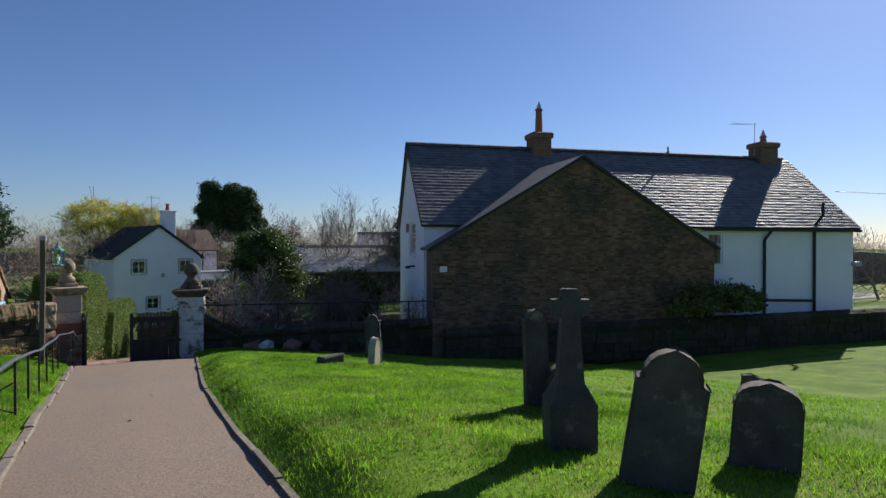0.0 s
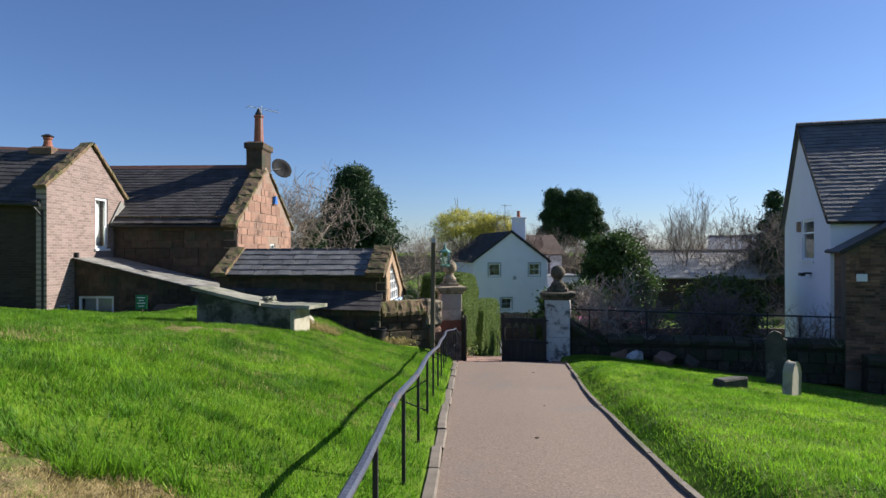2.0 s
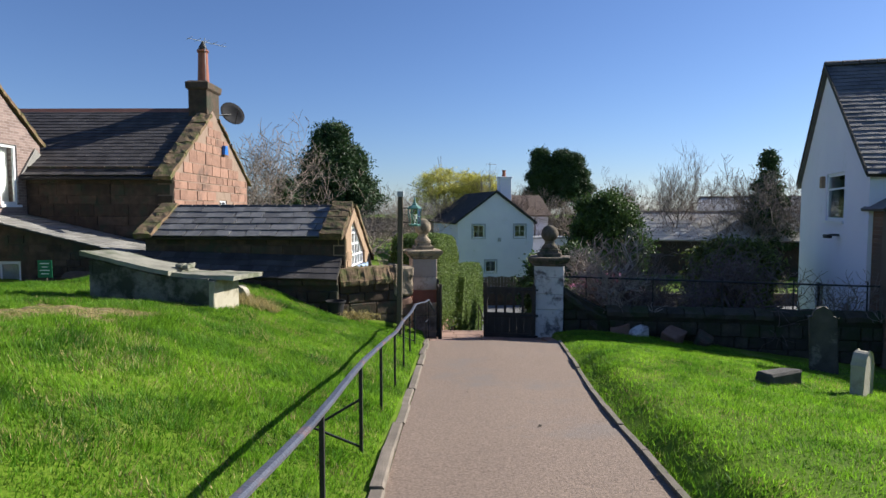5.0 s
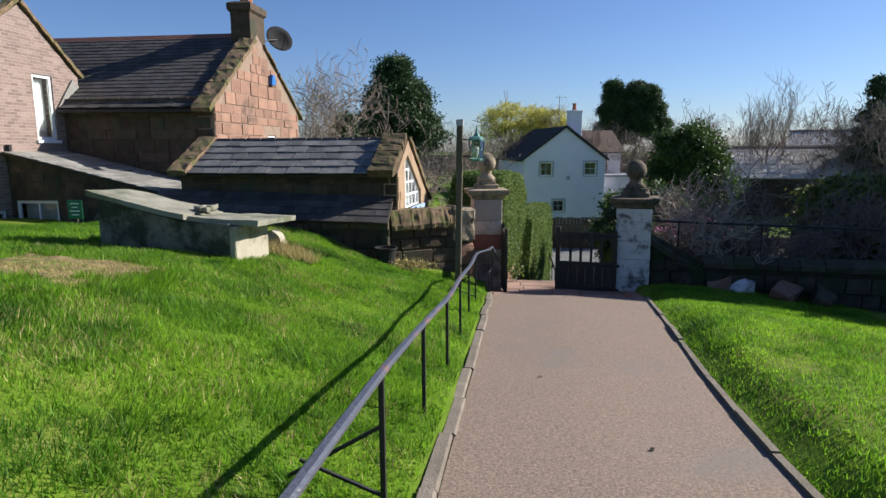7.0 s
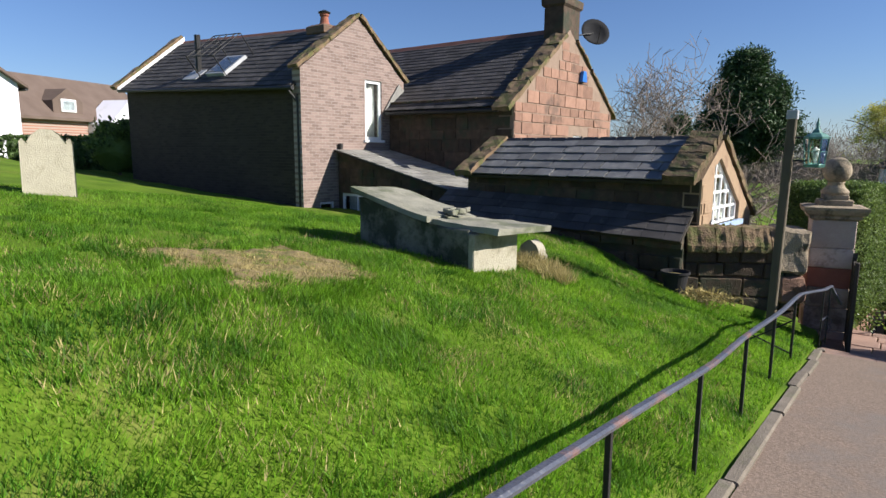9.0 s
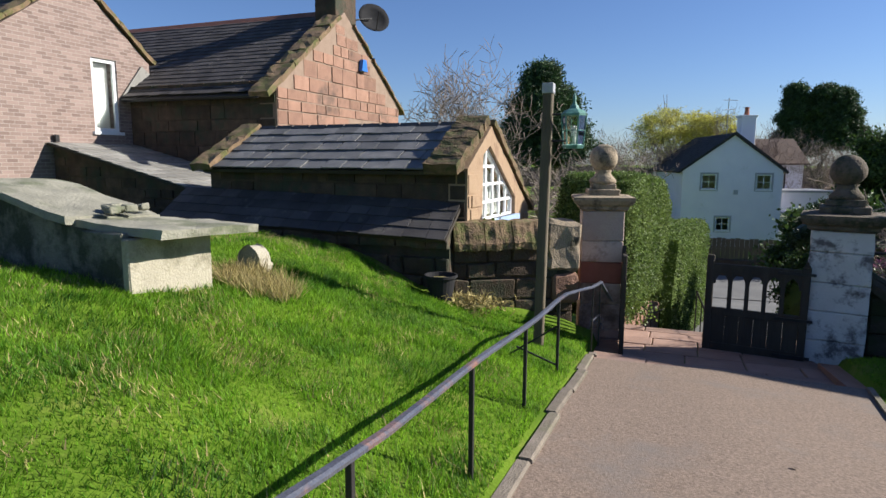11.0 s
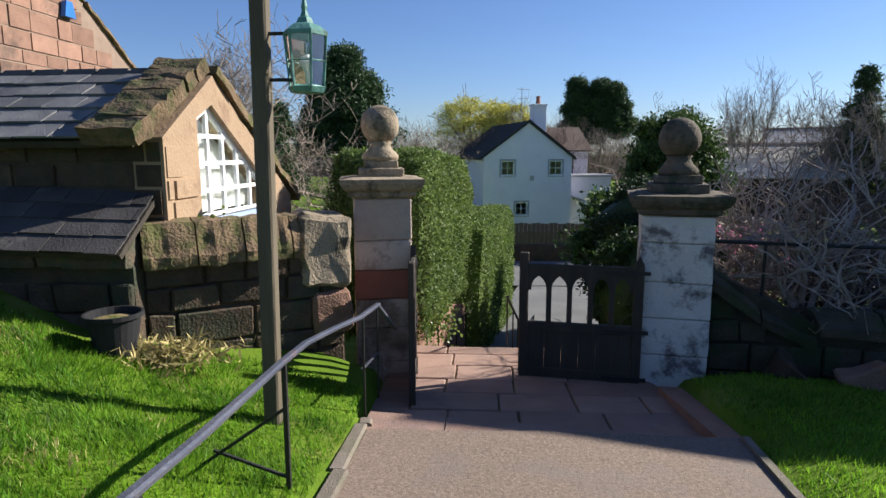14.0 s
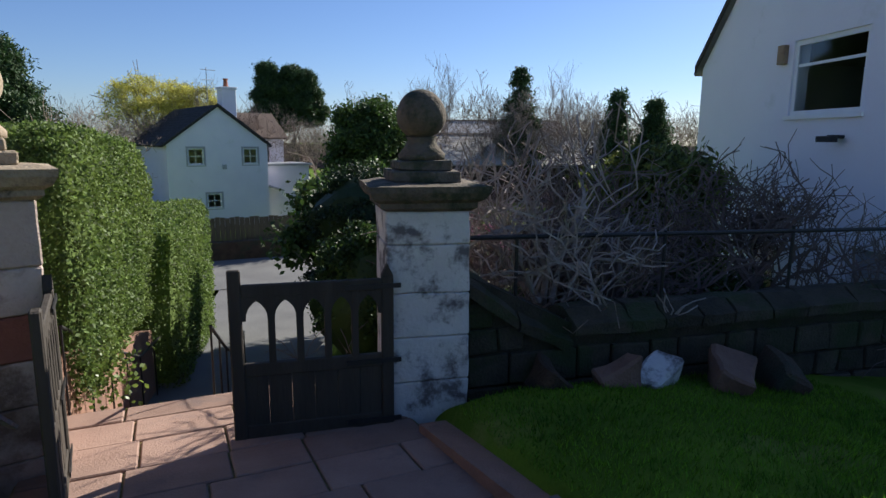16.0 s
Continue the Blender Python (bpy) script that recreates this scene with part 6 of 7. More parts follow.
for k, (x, y, h, lean, mat) in enumerate(((4.6, 21.2, 4.6, (0.2, -0.1, 1), "twig"), (5.7, 21.7, 5.0, (-0.2, 0, 1), "twig_dark"), (6.7, 21.4, 4.6, (0.2, 0, 1), "twig_dark"), (5.1, 22.6, 5.2, (0, 0, 1), "twig_dark"), (4.2, 22.0, 4.6, (0, 0, 1), "twig_dark"),
                                          (8.3, 20.9, 5.6, (0.2, 0, 1), "twig_dark"), (7.4, 22.3, 5.0, (0, 0, 1), "twig"), (9.9, 20.0, 5.6, (0, 0.1, 1), "twig"),
                                          (6.2, 24.5, 5.4, (0, 0, 1), "twig_dark"), (8.0, 25.6, 5.6, (0, 0, 1), "twig"), (7.0, 28.5, 6.0, (0, 0, 1), "twig_dark"), (9.5, 30.0, 6.4, (0, 0, 1), "twig"), (12.0, 33.0, 7.0, (0, 0, 1), "twig_dark"), (14.5, 36.0, 7.0, (0, 0, 1), "twig"), (17.5, 44.5, 8, (0, 0, 1), "twig_dark"), (21.0, 44.0, 8, (0, 0, 1), "twig"), (25.0, 43.5, 8, (0, 0, 1), "twig_dark"))):
    gnarled((x, y, land(x, y) - 0.05), "bare gnarled shrub with tangled twigs above the wall" if y < 23 else "bare tangled garden shrub", 60 + k, h * (0.52 if x > 7.6 and y < 23 else 0.46 if y > 28 else 0.64), 0.065, mat, kids=(5, 5, 4, 3) if x > 7.6 else (6, 5, 4, 4), lean=lean)

for k, (x, y, h, lean) in enumerate(((4.75, 20.9, 2.7, (0.1, 0, 1)), (5.6, 20.8, 2.6, (-0.2, 0.1, 1)), (7.9, 20.6, 2.5, (0.2, 0.1, 1)))):
    ob = thing("shrub", "old gnarled bare shrub with thick grey twisting branches", "shrub", (x, y, -1.95), 40 * k, group="bare garden shrubs")
    v, f = limbs(300 + k, h, 0.075, (7, 5, 4, 3), 4, spread=0.7, lift=0.45, shrink=0.7, wobble=0.36, trunk=0.2, thin=0.68, tip=0.008, lean=lean)
    shaped("branchwork", v, f, M["lit_grey_bark" if k == 0 else "twig_dark"], ob)

# trees beyond
pine = leafy_tree("pine", away((-7.9, 47.0, -4.0), 2.0), "dense dark green pine tree", "tree", 71, [((-0.2, 0, 9.6), (1.2, 1.2, 1.5), 60, 0.6), ((0.1, 0, 8.2), (2.0, 1.9, 1.5), 100, 0.65), ((0.1, 0, 6.6), (2.6, 2.3, 1.5), 110, 0.7), ((-1.0, 0, 5.3), (2.4, 2.2, 1.2), 80, 0.6), ((1.2, 0, 5.5), (2.0, 1.9, 1.2), 60, 0.65)], 0.075, "pine", 4.0, 0.28, 330, "evergreens", 3.4, core=0.5)
pine.scale = (2.0,) * 3
far_pine = leafy_tree("pine", away((11.2, 77.5, -3.7), 1.7), "dark rounded pine tree far off", "tree", 72, [((0, 0, 10.9), (0.9, 0.9, 1.1), 40, 0.5), ((0.3, 0, 9.6), (1.3, 1.2, 1.2), 60, 0.55), ((-0.2, 0, 8.4), (1.4, 1.3, 1.0), 50, 0.5), ((0.8, 0, 7.3), (1.7, 1.3, 1.2), 70, 0.6), ((-0.6, 0, 6.8), (1.5, 1.2, 0.9), 40, 0.5), ((0.9, 0, 5.9), (1.6, 1.3, 0.9), 40, 0.6)], 0.085, "pine", 4.5, 0.3, 260, "evergreens", 3.2, core=0.45)
far_pine.scale = (1.7,) * 3
far_pine = leafy_tree("pine", away((14.3, 77.0, -3.7), 1.7), "broad dark pine tree with a flat crown", "tree", 73, [((-0.6, 0, 10.9), (1.2, 1.2, 0.9), 50, 0.5), ((0.7, 0, 10.4), (1.1, 1.1, 1.0), 50, 0.5), ((-0.9, 0, 9.4), (1.6, 1.4, 1.1), 60, 0.55), ((1.2, 0, 9.0), (1.4, 1.3, 1.0), 60, 0.5), ((0.2, 0, 7.9), (2.2, 1.7, 1.2), 80, 0.6), ((1.8, 0, 7.3), (1.3, 1.1, 0.9), 40, 0.5), ((0.3, 0, 6.5), (2.2, 1.7, 1.1), 70, 0.65)], 0.085, "pine", 4.5, 0.35, 260, "evergreens", 3.2, core=0.45)
far_pine.scale = (1.7,) * 3
for k, (x, y, h, w) in enumerate(((32.2, 66.5, 11.2, 2.5), (39.5, 61.4, 9.2, 1.9), (42.2, 59.3, 8.6, 2.1), (-14.5, 60, 8.5, 2.4), (60, 55, 10, 2.5))):
    cr = [((0, 0, h * (0.25 + 0.17 * j)), (w * (1.05 - 0.2 * j), w * (1.05 - 0.2 * j), h * 0.12), 34 - 5 * j, 0.6) for j in range(5)]
    leafy_tree("conifer", (x, y, -5.0), "dark tapering conifer on the skyline", "tree", 80 + k, cr, 0.1, "pine", h * 0.5, 0.2, 300, "evergreens", 3.2)
leafy_tree("willow", (1.5, 93.0, -4.5), "yellow-green weeping willow behind the white house", "tree", 90, [((-1.5, 0, 9.0), (4.2, 4.0, 2.4), 80, 0.9), ((3.2, 0, 8.6), (3.4, 3.4, 2.0), 60, 0.8), ((0, 0, 6.5), (7.0, 4.4, 2.8), 110, 1.2)], 0.055, "willow", 6.5, 0.4, 90, long=12.0)

shared = [bare_tree((-12.0, 44.5, -3.4), "tall bare tree behind the cottage", 101, 11.5, 0.2, "twig", kids=(7, 5, 4, 4, 2), depth=5, lift=0.28, tip=0.014),
          bare_tree((20.0, 71.0, -5.0), "bare spreading winter tree", 102, 12.0, 0.2, "twig", kids=(7, 5, 4, 4, 3), depth=5, lift=0.3, shrink=0.6, wobble=0.25, tip=0.009),
          bare_tree((24.2, 69.0, -5.0), "slender bare winter tree", 103, 12.0, 0.15, "twig", kids=(7, 5, 4, 4, 2), depth=5, lift=0.5, spread=0.5, shrink=0.6, wobble=0.22, tip=0.009)]
orchard = bare_tree((-6.2, 34.0, -3.2), "old spreading orchard tree with tangled bare twigs", 104, 5.4, 0.2, "twig", kids=(7, 6, 5, 4), spread=0.85, lift=0.12, trunk=0.26, shrink=0.66, wobble=0.3, tip=0.008, group="orchard trees")
for k, (x, y, s) in enumerate(((-9.8, 36.5, 1.05), (-2.6, 37.0, 0.85), (-13.5, 38, 1.15), (-5.0, 41.0, 1.2))):
    t = copy_thing(orchard, pose(x, y, land(x, y) - 0.1, 0, 0, 70 * k + 20))
    t.scale = (s,) * 3
rnd = random.Random(7)
spots = [(27.5, 68, 0.95), (30.5, 66.5, 1.1), (33.5, 65.3, 1.05), (35.3, 64.6, 1.0), (37, 63, 0.9), (-24, 58, 0.9), (-18, 62, 1.0), (-5, 70, 0.85), (22, 80, 1.0), (28, 78, 1.05), (40, 70, 1.0), (46, 62, 0.95), (52, 56, 0.9), (58, 50, 0.95),
         (64, 42, 0.9), (70, 34, 0.85), (-36, 52, 0.9), (-46, 44, 0.9), (17, 84, 1.0), (6, 82, 0.9), (0, 86, 0.9), (-10, 84, 0.95), (-30, 70, 1.0), (44, 52, 0.8), (75, 24, 0.9), (80, 12, 0.85), (48, 74, 1.1), (9, 84, 0.75), (12.5, 86, 0.7), (19, 76, 0.8), (25.5, 74, 0.85)]
for x, y, s in spots:
    t = copy_thing(rnd.choice(shared), pose(x, y, -5.2, 0, 0, rnd.uniform(0, 360)))
    t.scale = (s, s, s * rnd.uniform(0.85, 1.1))

# far woods: countless fine twigs on the skyline
rng = np.random.default_rng(110)
blobs, per = 380, 300
n = blobs * per
bang, bdist = rng.uniform(-0.35, 2.95, blobs), rng.uniform(85, 140, blobs)
bh = rng.uniform(2.2, 4.4, blobs) * (0.8 + 0.25 * np.sin(bang * 9))
pick = np.repeat(np.arange(blobs), per)
d = rng.normal(size=(n, 3))
d /= np.linalg.norm(d, axis=1)[:, None]
d *= rng.uniform(0.2, 1, (n, 1)) ** 0.5
c = np.stack([bdist[pick] * np.cos(bang[pick]) + d[:, 0] * bh[pick] * 0.9, 10 + bdist[pick] * np.sin(bang[pick]) + d[:, 1] * bh[pick] * 0.9, -2.2 + bh[pick] * 0.75 + d[:, 2] * bh[pick] * 1.05], 1)
a = (d * 0.6 + rng.normal(size=(n, 3)) * 0.35 + np.array((0, 0, 0.35))) * rng.uniform(0.3, 0.9, (n, 1))
ang = bang[pick]
b = np.stack([-np.sin(ang), np.cos(ang), np.zeros(n)], 1) * rng.uniform(0.012, 0.03, (n, 1))
v = np.stack([c - a, c + b, c + a, c - b], 1).reshape(-1, 3)
shaped("woods", v.tolist(), np.arange(4 * n).reshape(n, 4).tolist(), M["twig"], label="far grey-brown winter woodland on the skyline", category="woodland", kind="stuff")
bm = bmesh.new()
ring = [(92 * math.cos(t) * 1.35, 10 + 92 * math.sin(t) * 1.35, -6) for t in np.linspace(-0.4, 2.95, 60)]
for i, p in enumerate(ring):
    bm.verts.new(p)
    bm.verts.new((p[0], p[1], -0.3 + 1.2 * noise.noise((i * 0.35, 0, 0)) + 0.8 * noise.noise((i * 1.3, 4, 0))))
bm.verts.ensure_lookup_table()
for i in range(59):
    bm.faces.new((bm.verts[2 * i], bm.verts[2 * i + 2], bm.verts[2 * i + 3], bm.verts[2 * i + 1]))
solo("backdrop", bm, M["twig_dark"], "distant dark belt of winter woodland", "woodland", "structure")

# ---------------------------------------------------------------- graves
def slab_stone(name, at, turn, label, outline, thick, material, tilt=(0, 0), seed=0):
    """A headstone: an outline of (u, z) given thickness, worn a little."""
    bm = pierced(bmesh.new(), outline, [], lambda u, v, w: (u, w - thick / 2, v), thick)
    bmesh.ops.remove_doubles(bm, verts=bm.verts, dist=1e-5)
    rim = [e for e in bm.edges if len(e.link_faces) == 2 and e.calc_face_angle(0) > 0.6]
    bmesh.ops.bevel(bm, geom=rim, offset=0.018, segments=2, affect="EDGES", profile=0.5)
    rough_up(bm, 0.008, 7, (seed, 0, 0))
    ob = tagged(new(name, mesh_of(name, bm, M[material])), label, "gravestone", "gravestones")
    ob.matrix_basis = pose(*at, tilt[0], tilt[1], turn)
    return ob


def round_top(w, h, shoulder=0.06, rise=0.5, n=10):
    """Outline with shoulders and a round head."""
    r = w / 2 - shoulder
    z = h - r * rise * 2 if rise < 0.5 else h - r
    arc = [(r * math.cos(math.pi * k / n), z + (h - z) * math.sin(math.pi * k / n)) for k in range(n + 1)]
    return [(-w / 2, -0.3), (w / 2, -0.3), (w / 2, z - 0.02)] + arc + [(-w / 2, z - 0.02)]


slab_stone("headstone", (4.14, 3.6, -0.56), -46, "tall dark round-shouldered headstone in the grass", round_top(0.48, 1.1, 0.04), 0.22, "grave", (-2, 8), 1)
slab_stone("headstone", (5.39, 3.6, -0.58), -55, "low broad dark headstone with rounded top", round_top(0.5, 0.74, 0.015, 0.3), 0.22, "grave", (-2, 3), 2)
slab_stone("headstone", (8.0, 5.42, land(8.0, 5.42)), -50, "small leaning dark headstone", [(-0.22, -0.2), (0.22, -0.2), (0.25, 0.36), (-0.1, 0.46), (-0.2, 0.44)], 0.16, "grave", (0, 4), 3)
slab_stone("headstone", (5.24, 6.35, -0.64), -20, "narrow dark headstone with worn head", round_top(0.26, 1.14, 0.03), 0.13, "grave", (0, -2), 4)
slab_stone("headstone", (5.34, 6.1, -0.63), -40, "short rounded grave marker", round_top(0.26, 0.5, 0.02), 0.2, "grave", (0, 2), 5)
slab_stone("headstone", (5.85, 12.85, -1.42), 40, "small pale rounded grave marker on edge", round_top(0.34, 0.66, 0.02), 0.13, "grave_pale", (0, 3), 6)
slab_stone("headstone", (6.75, 15.1, land(6.75, 15.1)), -25, "tall narrow dark headstone in shade", round_top(0.4, 1.1, 0.05), 0.16, "grave", (0, -3), 7)
slab_stone("headstone", (-10.5, 12.7, 0.15), 74, "pale buff headstone with curved shoulders", [(-0.37, -0.3), (0.37, -0.3), (0.37, 0.86), (0.33, 0.9), (0.27, 0.86), (0.2, 0.98), (0.08, 1.05), (-0.08, 1.05), (-0.2, 0.98), (-0.27, 0.86), (-0.33, 0.9), (-0.37, 0.86)], 0.12, "grave_pale", (0, 0), 8)

# the stone cross on its stepped base
cross = thing("grave_cross", "dark weathered stone cross on a tapering base", "gravestone", (4.27, 4.64, -0.57), -30, "gravestones")
part("base", rough_up(lathe(bmesh.new(), [(0.01, -0.3), (0.2, -0.3), (0.2, 0.5), (0.17, 0.55), (0.12, 0.66), (0.01, 0.66)], square=True), 0.01, 6), M["grave"], cross)
part("shaft", rough_up(lathe(bmesh.new(), [(0.01, 0.65), (0.115, 0.655), (0.11, 0.7), (0.075, 1.18), (0.01, 1.18)], square=True), 0.01, 6), M["grave"], cross)
bm = block(-0.075, 0.075, -0.07, 0.07, 1.17, 1.46, 0.012)
box(bm, -0.16, 0.16, -0.065, 0.065, 1.24, 1.37)
bmesh.ops.create_cone(bm, cap_ends=True, segments=18, radius1=0.12, radius2=0.12, depth=0.09, matrix=Matrix.Translation((0, 0, 1.3)) @ Euler((radians(90), 0, 0)).to_matrix().to_4x4())
part("cross_head", rough_up(bm, 0.01, 6), M["grave"], cross, "worn wheel-head cross")

# fallen stones in the shade
fb = solo("fallen_stone", rough_up(block(-0.28, 0.28, -0.16, 0.16, -0.1, 0.16, 0.03), 0.05, 4), M["grave"], "broken dark stone lying in the shade", "stone")
fb.matrix_basis = pose(4.95, 13.2, land(4.95, 13.2), 0, 0, 25)

# the chest tomb with its broken lid
tomb = thing("chest_tomb", "grey stone chest tomb with a cracked sloping lid", "tomb", (-4.2, 14.88, -0.47), -7.5)
for y0 in (-0.4, 0.3):
    bm = block(-1.0, 0.98, y0, y0 + 0.1, -0.4, 0.5, 0.012)
    bmesh.ops.subdivide_edges(bm, edges=bm.edges, cuts=3, use_grid_fill=True)
    for v in bm.verts:
        if v.co.z > 0:
            v.co.z += v.co.z / 0.5 * (0.3 * max(0.0, 0.3 - v.co.x) / 1.3 - 0.03)
    part("side_panel", rough_up(bm, 0.012, 5), M["tomb_side"], tomb, "mossy side slab with shade in its colour")
# East end takes a paler stone for the sun; other slabs are shade-dark.
part("end_panel", rough_up(block(0.98, 1.07, -0.41, 0.41, -0.4, 0.43, 0.012), 0.006, 5), M["grave_pale"], tomb, "end slab in paler stone for the sun on it")
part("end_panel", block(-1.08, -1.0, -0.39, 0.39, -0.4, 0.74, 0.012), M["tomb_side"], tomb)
part("infill", block(-1.0, 0.97, -0.29, 0.29, -0.4, 0.4), M["tomb_side"], tomb)
for x0, x1, y0, y1, za, zb, rot in ((-1.16, 0.34, -0.47, 0.46, 0.89, 0.58, 0), (0.28, 1.32, -0.4, 0.62, 0.555, 0.515, 4)):
    bm = prism(bmesh.new(), [(x0, y0, za - 0.07), (x1, y0, zb - 0.07), (x1, y0, zb), (x0, y0, za)], (0.08 if rot else 0, y1 - y0, -0.05))
    bmesh.ops.subdivide_edges(bm, edges=bm.edges, cuts=6, use_grid_fill=True)
    rough_up(rough_up(bm, 0.025, 3), 0.012, 11)
    bm.transform(pose(0, 0, 0, 0, 0, rot))
    part("lid", bm, M["tomb"], tomb, "cracked ledger slab")
rng2 = random.Random(3)
for k in range(7):
    p = Vector((0.34 + rng2.uniform(-0.1, 0.14), rng2.uniform(-0.46, 0.3), 0.62))
    s = rng2.uniform(0.03, 0.07)
    part("fragment", rough_up(block(p.x - s, p.x + s, p.y - s, p.y + s, p.z - s * 0.6, p.z + s * 0.6, 0.01), 0.02, 9), M["tomb"], tomb)
slab_stone("headstone", (-3.45, 16.2, land(-3.45, 16.2) - 0.14), -10, "small rounded marker behind the tomb", round_top(0.4, 0.42, 0.02), 0.12, "grave_pale", (0, 0), 9)

# low red sandstone tomb with a grey ledger
rt = thing("table_tomb", "low red sandstone tomb under a thick grey ledger slab", "tomb", (-7.4, 9.9, 0.2), -62)
part("body", rough_up(block(-0.5, 0.5, -0.32, 0.32, -0.4, 0.42, 0.015), 0.006, 6), M["sand"], rt)
for sx in (-0.47, -0.4, 0.4, 0.47):
    part("pilaster", block(sx - 0.025, sx + 0.025, -0.35, -0.318, -0.3, 0.42, 0.006), M["sand"], rt)
part("plaque", block(-0.1, 0.12, -0.335, -0.318, -0.05, 0.25, 0.004), M["tomb"], rt)
part("moulding", block(-0.58, 0.58, -0.4, 0.4, 0.42, 0.48, 0.01), M["tomb"], rt)
part("ledger", rough_up(block(-0.72, 0.72, -0.48, 0.48, 0.482, 0.57, 0.015), 0.006, 5), M["tomb"], rt)

# plant tub by the wall
tub = thing("plant_tub", "black plastic plant tub on the grass", "plant pot", (-2.05, 18.3, land(-2.05, 18.3) - 0.02))
bm = bmesh.new()
prof = [(0.15, 0.0), (0.2, 0.3), (0.225, 0.31), (0.225, 0.345), (0.205, 0.345), (0.19, 0.28), (0.01, 0.27)]
part("tub", lathe(bm, prof, 24), M["plastic_black"], tub, smooth=False)
part("soil", lathe(bmesh.new(), [(0.185, 0.26), (0.17, 0.29), (0.01, 0.3)], 14), M["earth"], tub)
straw = thing("straw_heap", "small heap of dead grass beside the tub", "straw", (-1.75, 18.35, land(-1.75, 18.35)))
rngn = np.random.default_rng(12)
pts = rngn.normal(size=(900, 3)) * np.array((0.28, 0.14, 0.05)) + np.array((0, 0, 0.07))
v, f = scatter_quads(pts, 0.02, rngn, 6)
shaped("straw", v, f, M["straw"], straw)
# pipe with a tap, and a pot of flowers on it
pipe = thing("standpipe", "rusty iron standpipe fixed to the wall", "pipe", (-1.95, 19.0, -1.15))
part("riser", rod(bmesh.new(), (0, 0, -0.3), (0, 0, 0.42), 0.055), M["terracotta"], pipe).data.materials[0] = M["black_paint"]
part("elbow", rod(bmesh.new(), (0.02, 0, 0.42), (-0.28, 0, 0.42), 0.06), M["cap_dark"], pipe)
part("flange", rod(bmesh.new(), (0, 0, 0.2), (0, 0, 0.26), 0.085), M["cap_dark"], pipe)
part("spout", rod(bmesh.new(), (0, 0, 0.1), (-0.12, -0.08, 0.02), 0.05), M["cap_dark"], pipe)
# stones lying by the shaded wall
for k, (x, y, s, mt) in enumerate(((4.6, 19.55, 0.2, "sand"), (5.02, 19.5, 0.2, "limewash"), (5.75, 19.35, 0.28, "sand"), (6.4, 19.3, 0.24, "sand_dark"), (3.95, 19.75, 0.2, "sand_dark"))):
    bm = block(-s * 1.1, s * 1.1, -s * 0.6, s * 0.6, -0.15, s * 1.1, 0.03)
    bmesh.ops.subdivide_edges(bm, edges=bm.edges, cuts=2, use_grid_fill=True)
    st = solo("loose_stone", rough_up(bm, 0.1, 2.4, (k * 3, 0, 0)), M[mt], "rough fallen stone at the foot of the wall", "stone")
    tagged(st, group="fallen stones")
    st.matrix_basis = pose(x, y, land(x, y), 8 * k, -12, 20 * k)
# wire rail over the shaded wall
wire = thing("fence_rail", "thin dark iron rail above the shaded wall", "fence")
part("rail", rod(bmesh.new(), (3.3, 20.32, -0.6), (10.9, 19.25, -0.72), 0.022), M["black_paint"], wire)
for k in range(5):
    x = 3.9 + 1.6 * k
    part("post", rod(bmesh.new(), (x, 20.32 - 0.141 * (x - 3.3), -1.6), (x, 20.32 - 0.141 * (x - 3.3), -0.6), 0.018), M["black_paint"], wire)

# ivy sprigs on the left wall
for k, (x, y, z, n) in enumerate(((-2.9, 19.15, -0.75, 90), (-1.6, 19.3, -0.45, 60), (0.35, 21.9, -2.0, 400), (-2.45, 19.1, -0.6, 50))):
    iv = thing("ivy", "small green plant growing from the wall", "plant", (x, y, z), group="wall plants")
    pts = rngn.normal(size=(n, 3)) * np.array((0.09, 0.05, 0.13)) * (1.6 if n > 300 else 1)
    v, f = scatter_quads(pts, 0.04, rngn, 1.3)
    shaped("foliage", v, f, M["ivy"], iv)

# heathery shrub hanging over the cottage wall
hs = thing("shrub", "dull green trailing shrub spilling over the wall", "shrub", (21.0, 15.9, -1.0))
pts = clumps(np.random.default_rng(14), (0, 0, 0), (2.6, 0.8, 0.55), 70, 0.35, 160, 0.05)
v, f = scatter_quads(pts, 0.07, np.random.default_rng(15), 2.2)
shaped("growth", v, f, M["conifer"], hs)
dry = thing("shrub", "buff dry shrub beyond the cottages", "shrub", (33.5, 14.5, -1.6))
pts = clumps(np.random.default_rng(16), (0, 0, 0), (2.2, 1.2, 1.6), 60, 0.4, 120, 0.05)
v, f = scatter_quads(pts, 0.08, np.random.default_rng(17), 2.2)
shaped("growth", v, f, M["straw"], dry)

# ---------------------------------------------------------------- the white house across the road
far = thing("white_house", "white rendered house with dark roof across the road", "house", (5.75, 75.0, -0.4), 14)
far.scale = (1.42,) * 3
GF = lambda u, v, w: (u, w, v)
fh = [rect(-1.95, -1.0, -1.12, -0.12), rect(1.55, 2.5, -1.12, -0.12), rect(-0.9, 0.0, -3.9, -3.0)]
part("wall", pierced(bmesh.new(), [(-3.2, -6), (3.2, -6), (3.2, 0.25), (0, 2.6), (-3.2, 0.25)], fh, GF, 0.3), M["white"], far)
for h in fh:
    window(far, GF, h[0][0], h[1][0], h[0][1], h[2][1], (1, 1), 0.07, True)
    part("surround", pierced(bmesh.new(), rect(h[0][0] - 0.12, h[1][0] + 0.12, h[0][1] - 0.12, h[2][1] + 0.12), [h], lambda u, v, w: GF(u, v, w - 0.02), 0.02), M["lead"], far)
part("wall", block(-3.2, -2.9, 0.3, 9, -6, 0.25), M["white"], far)
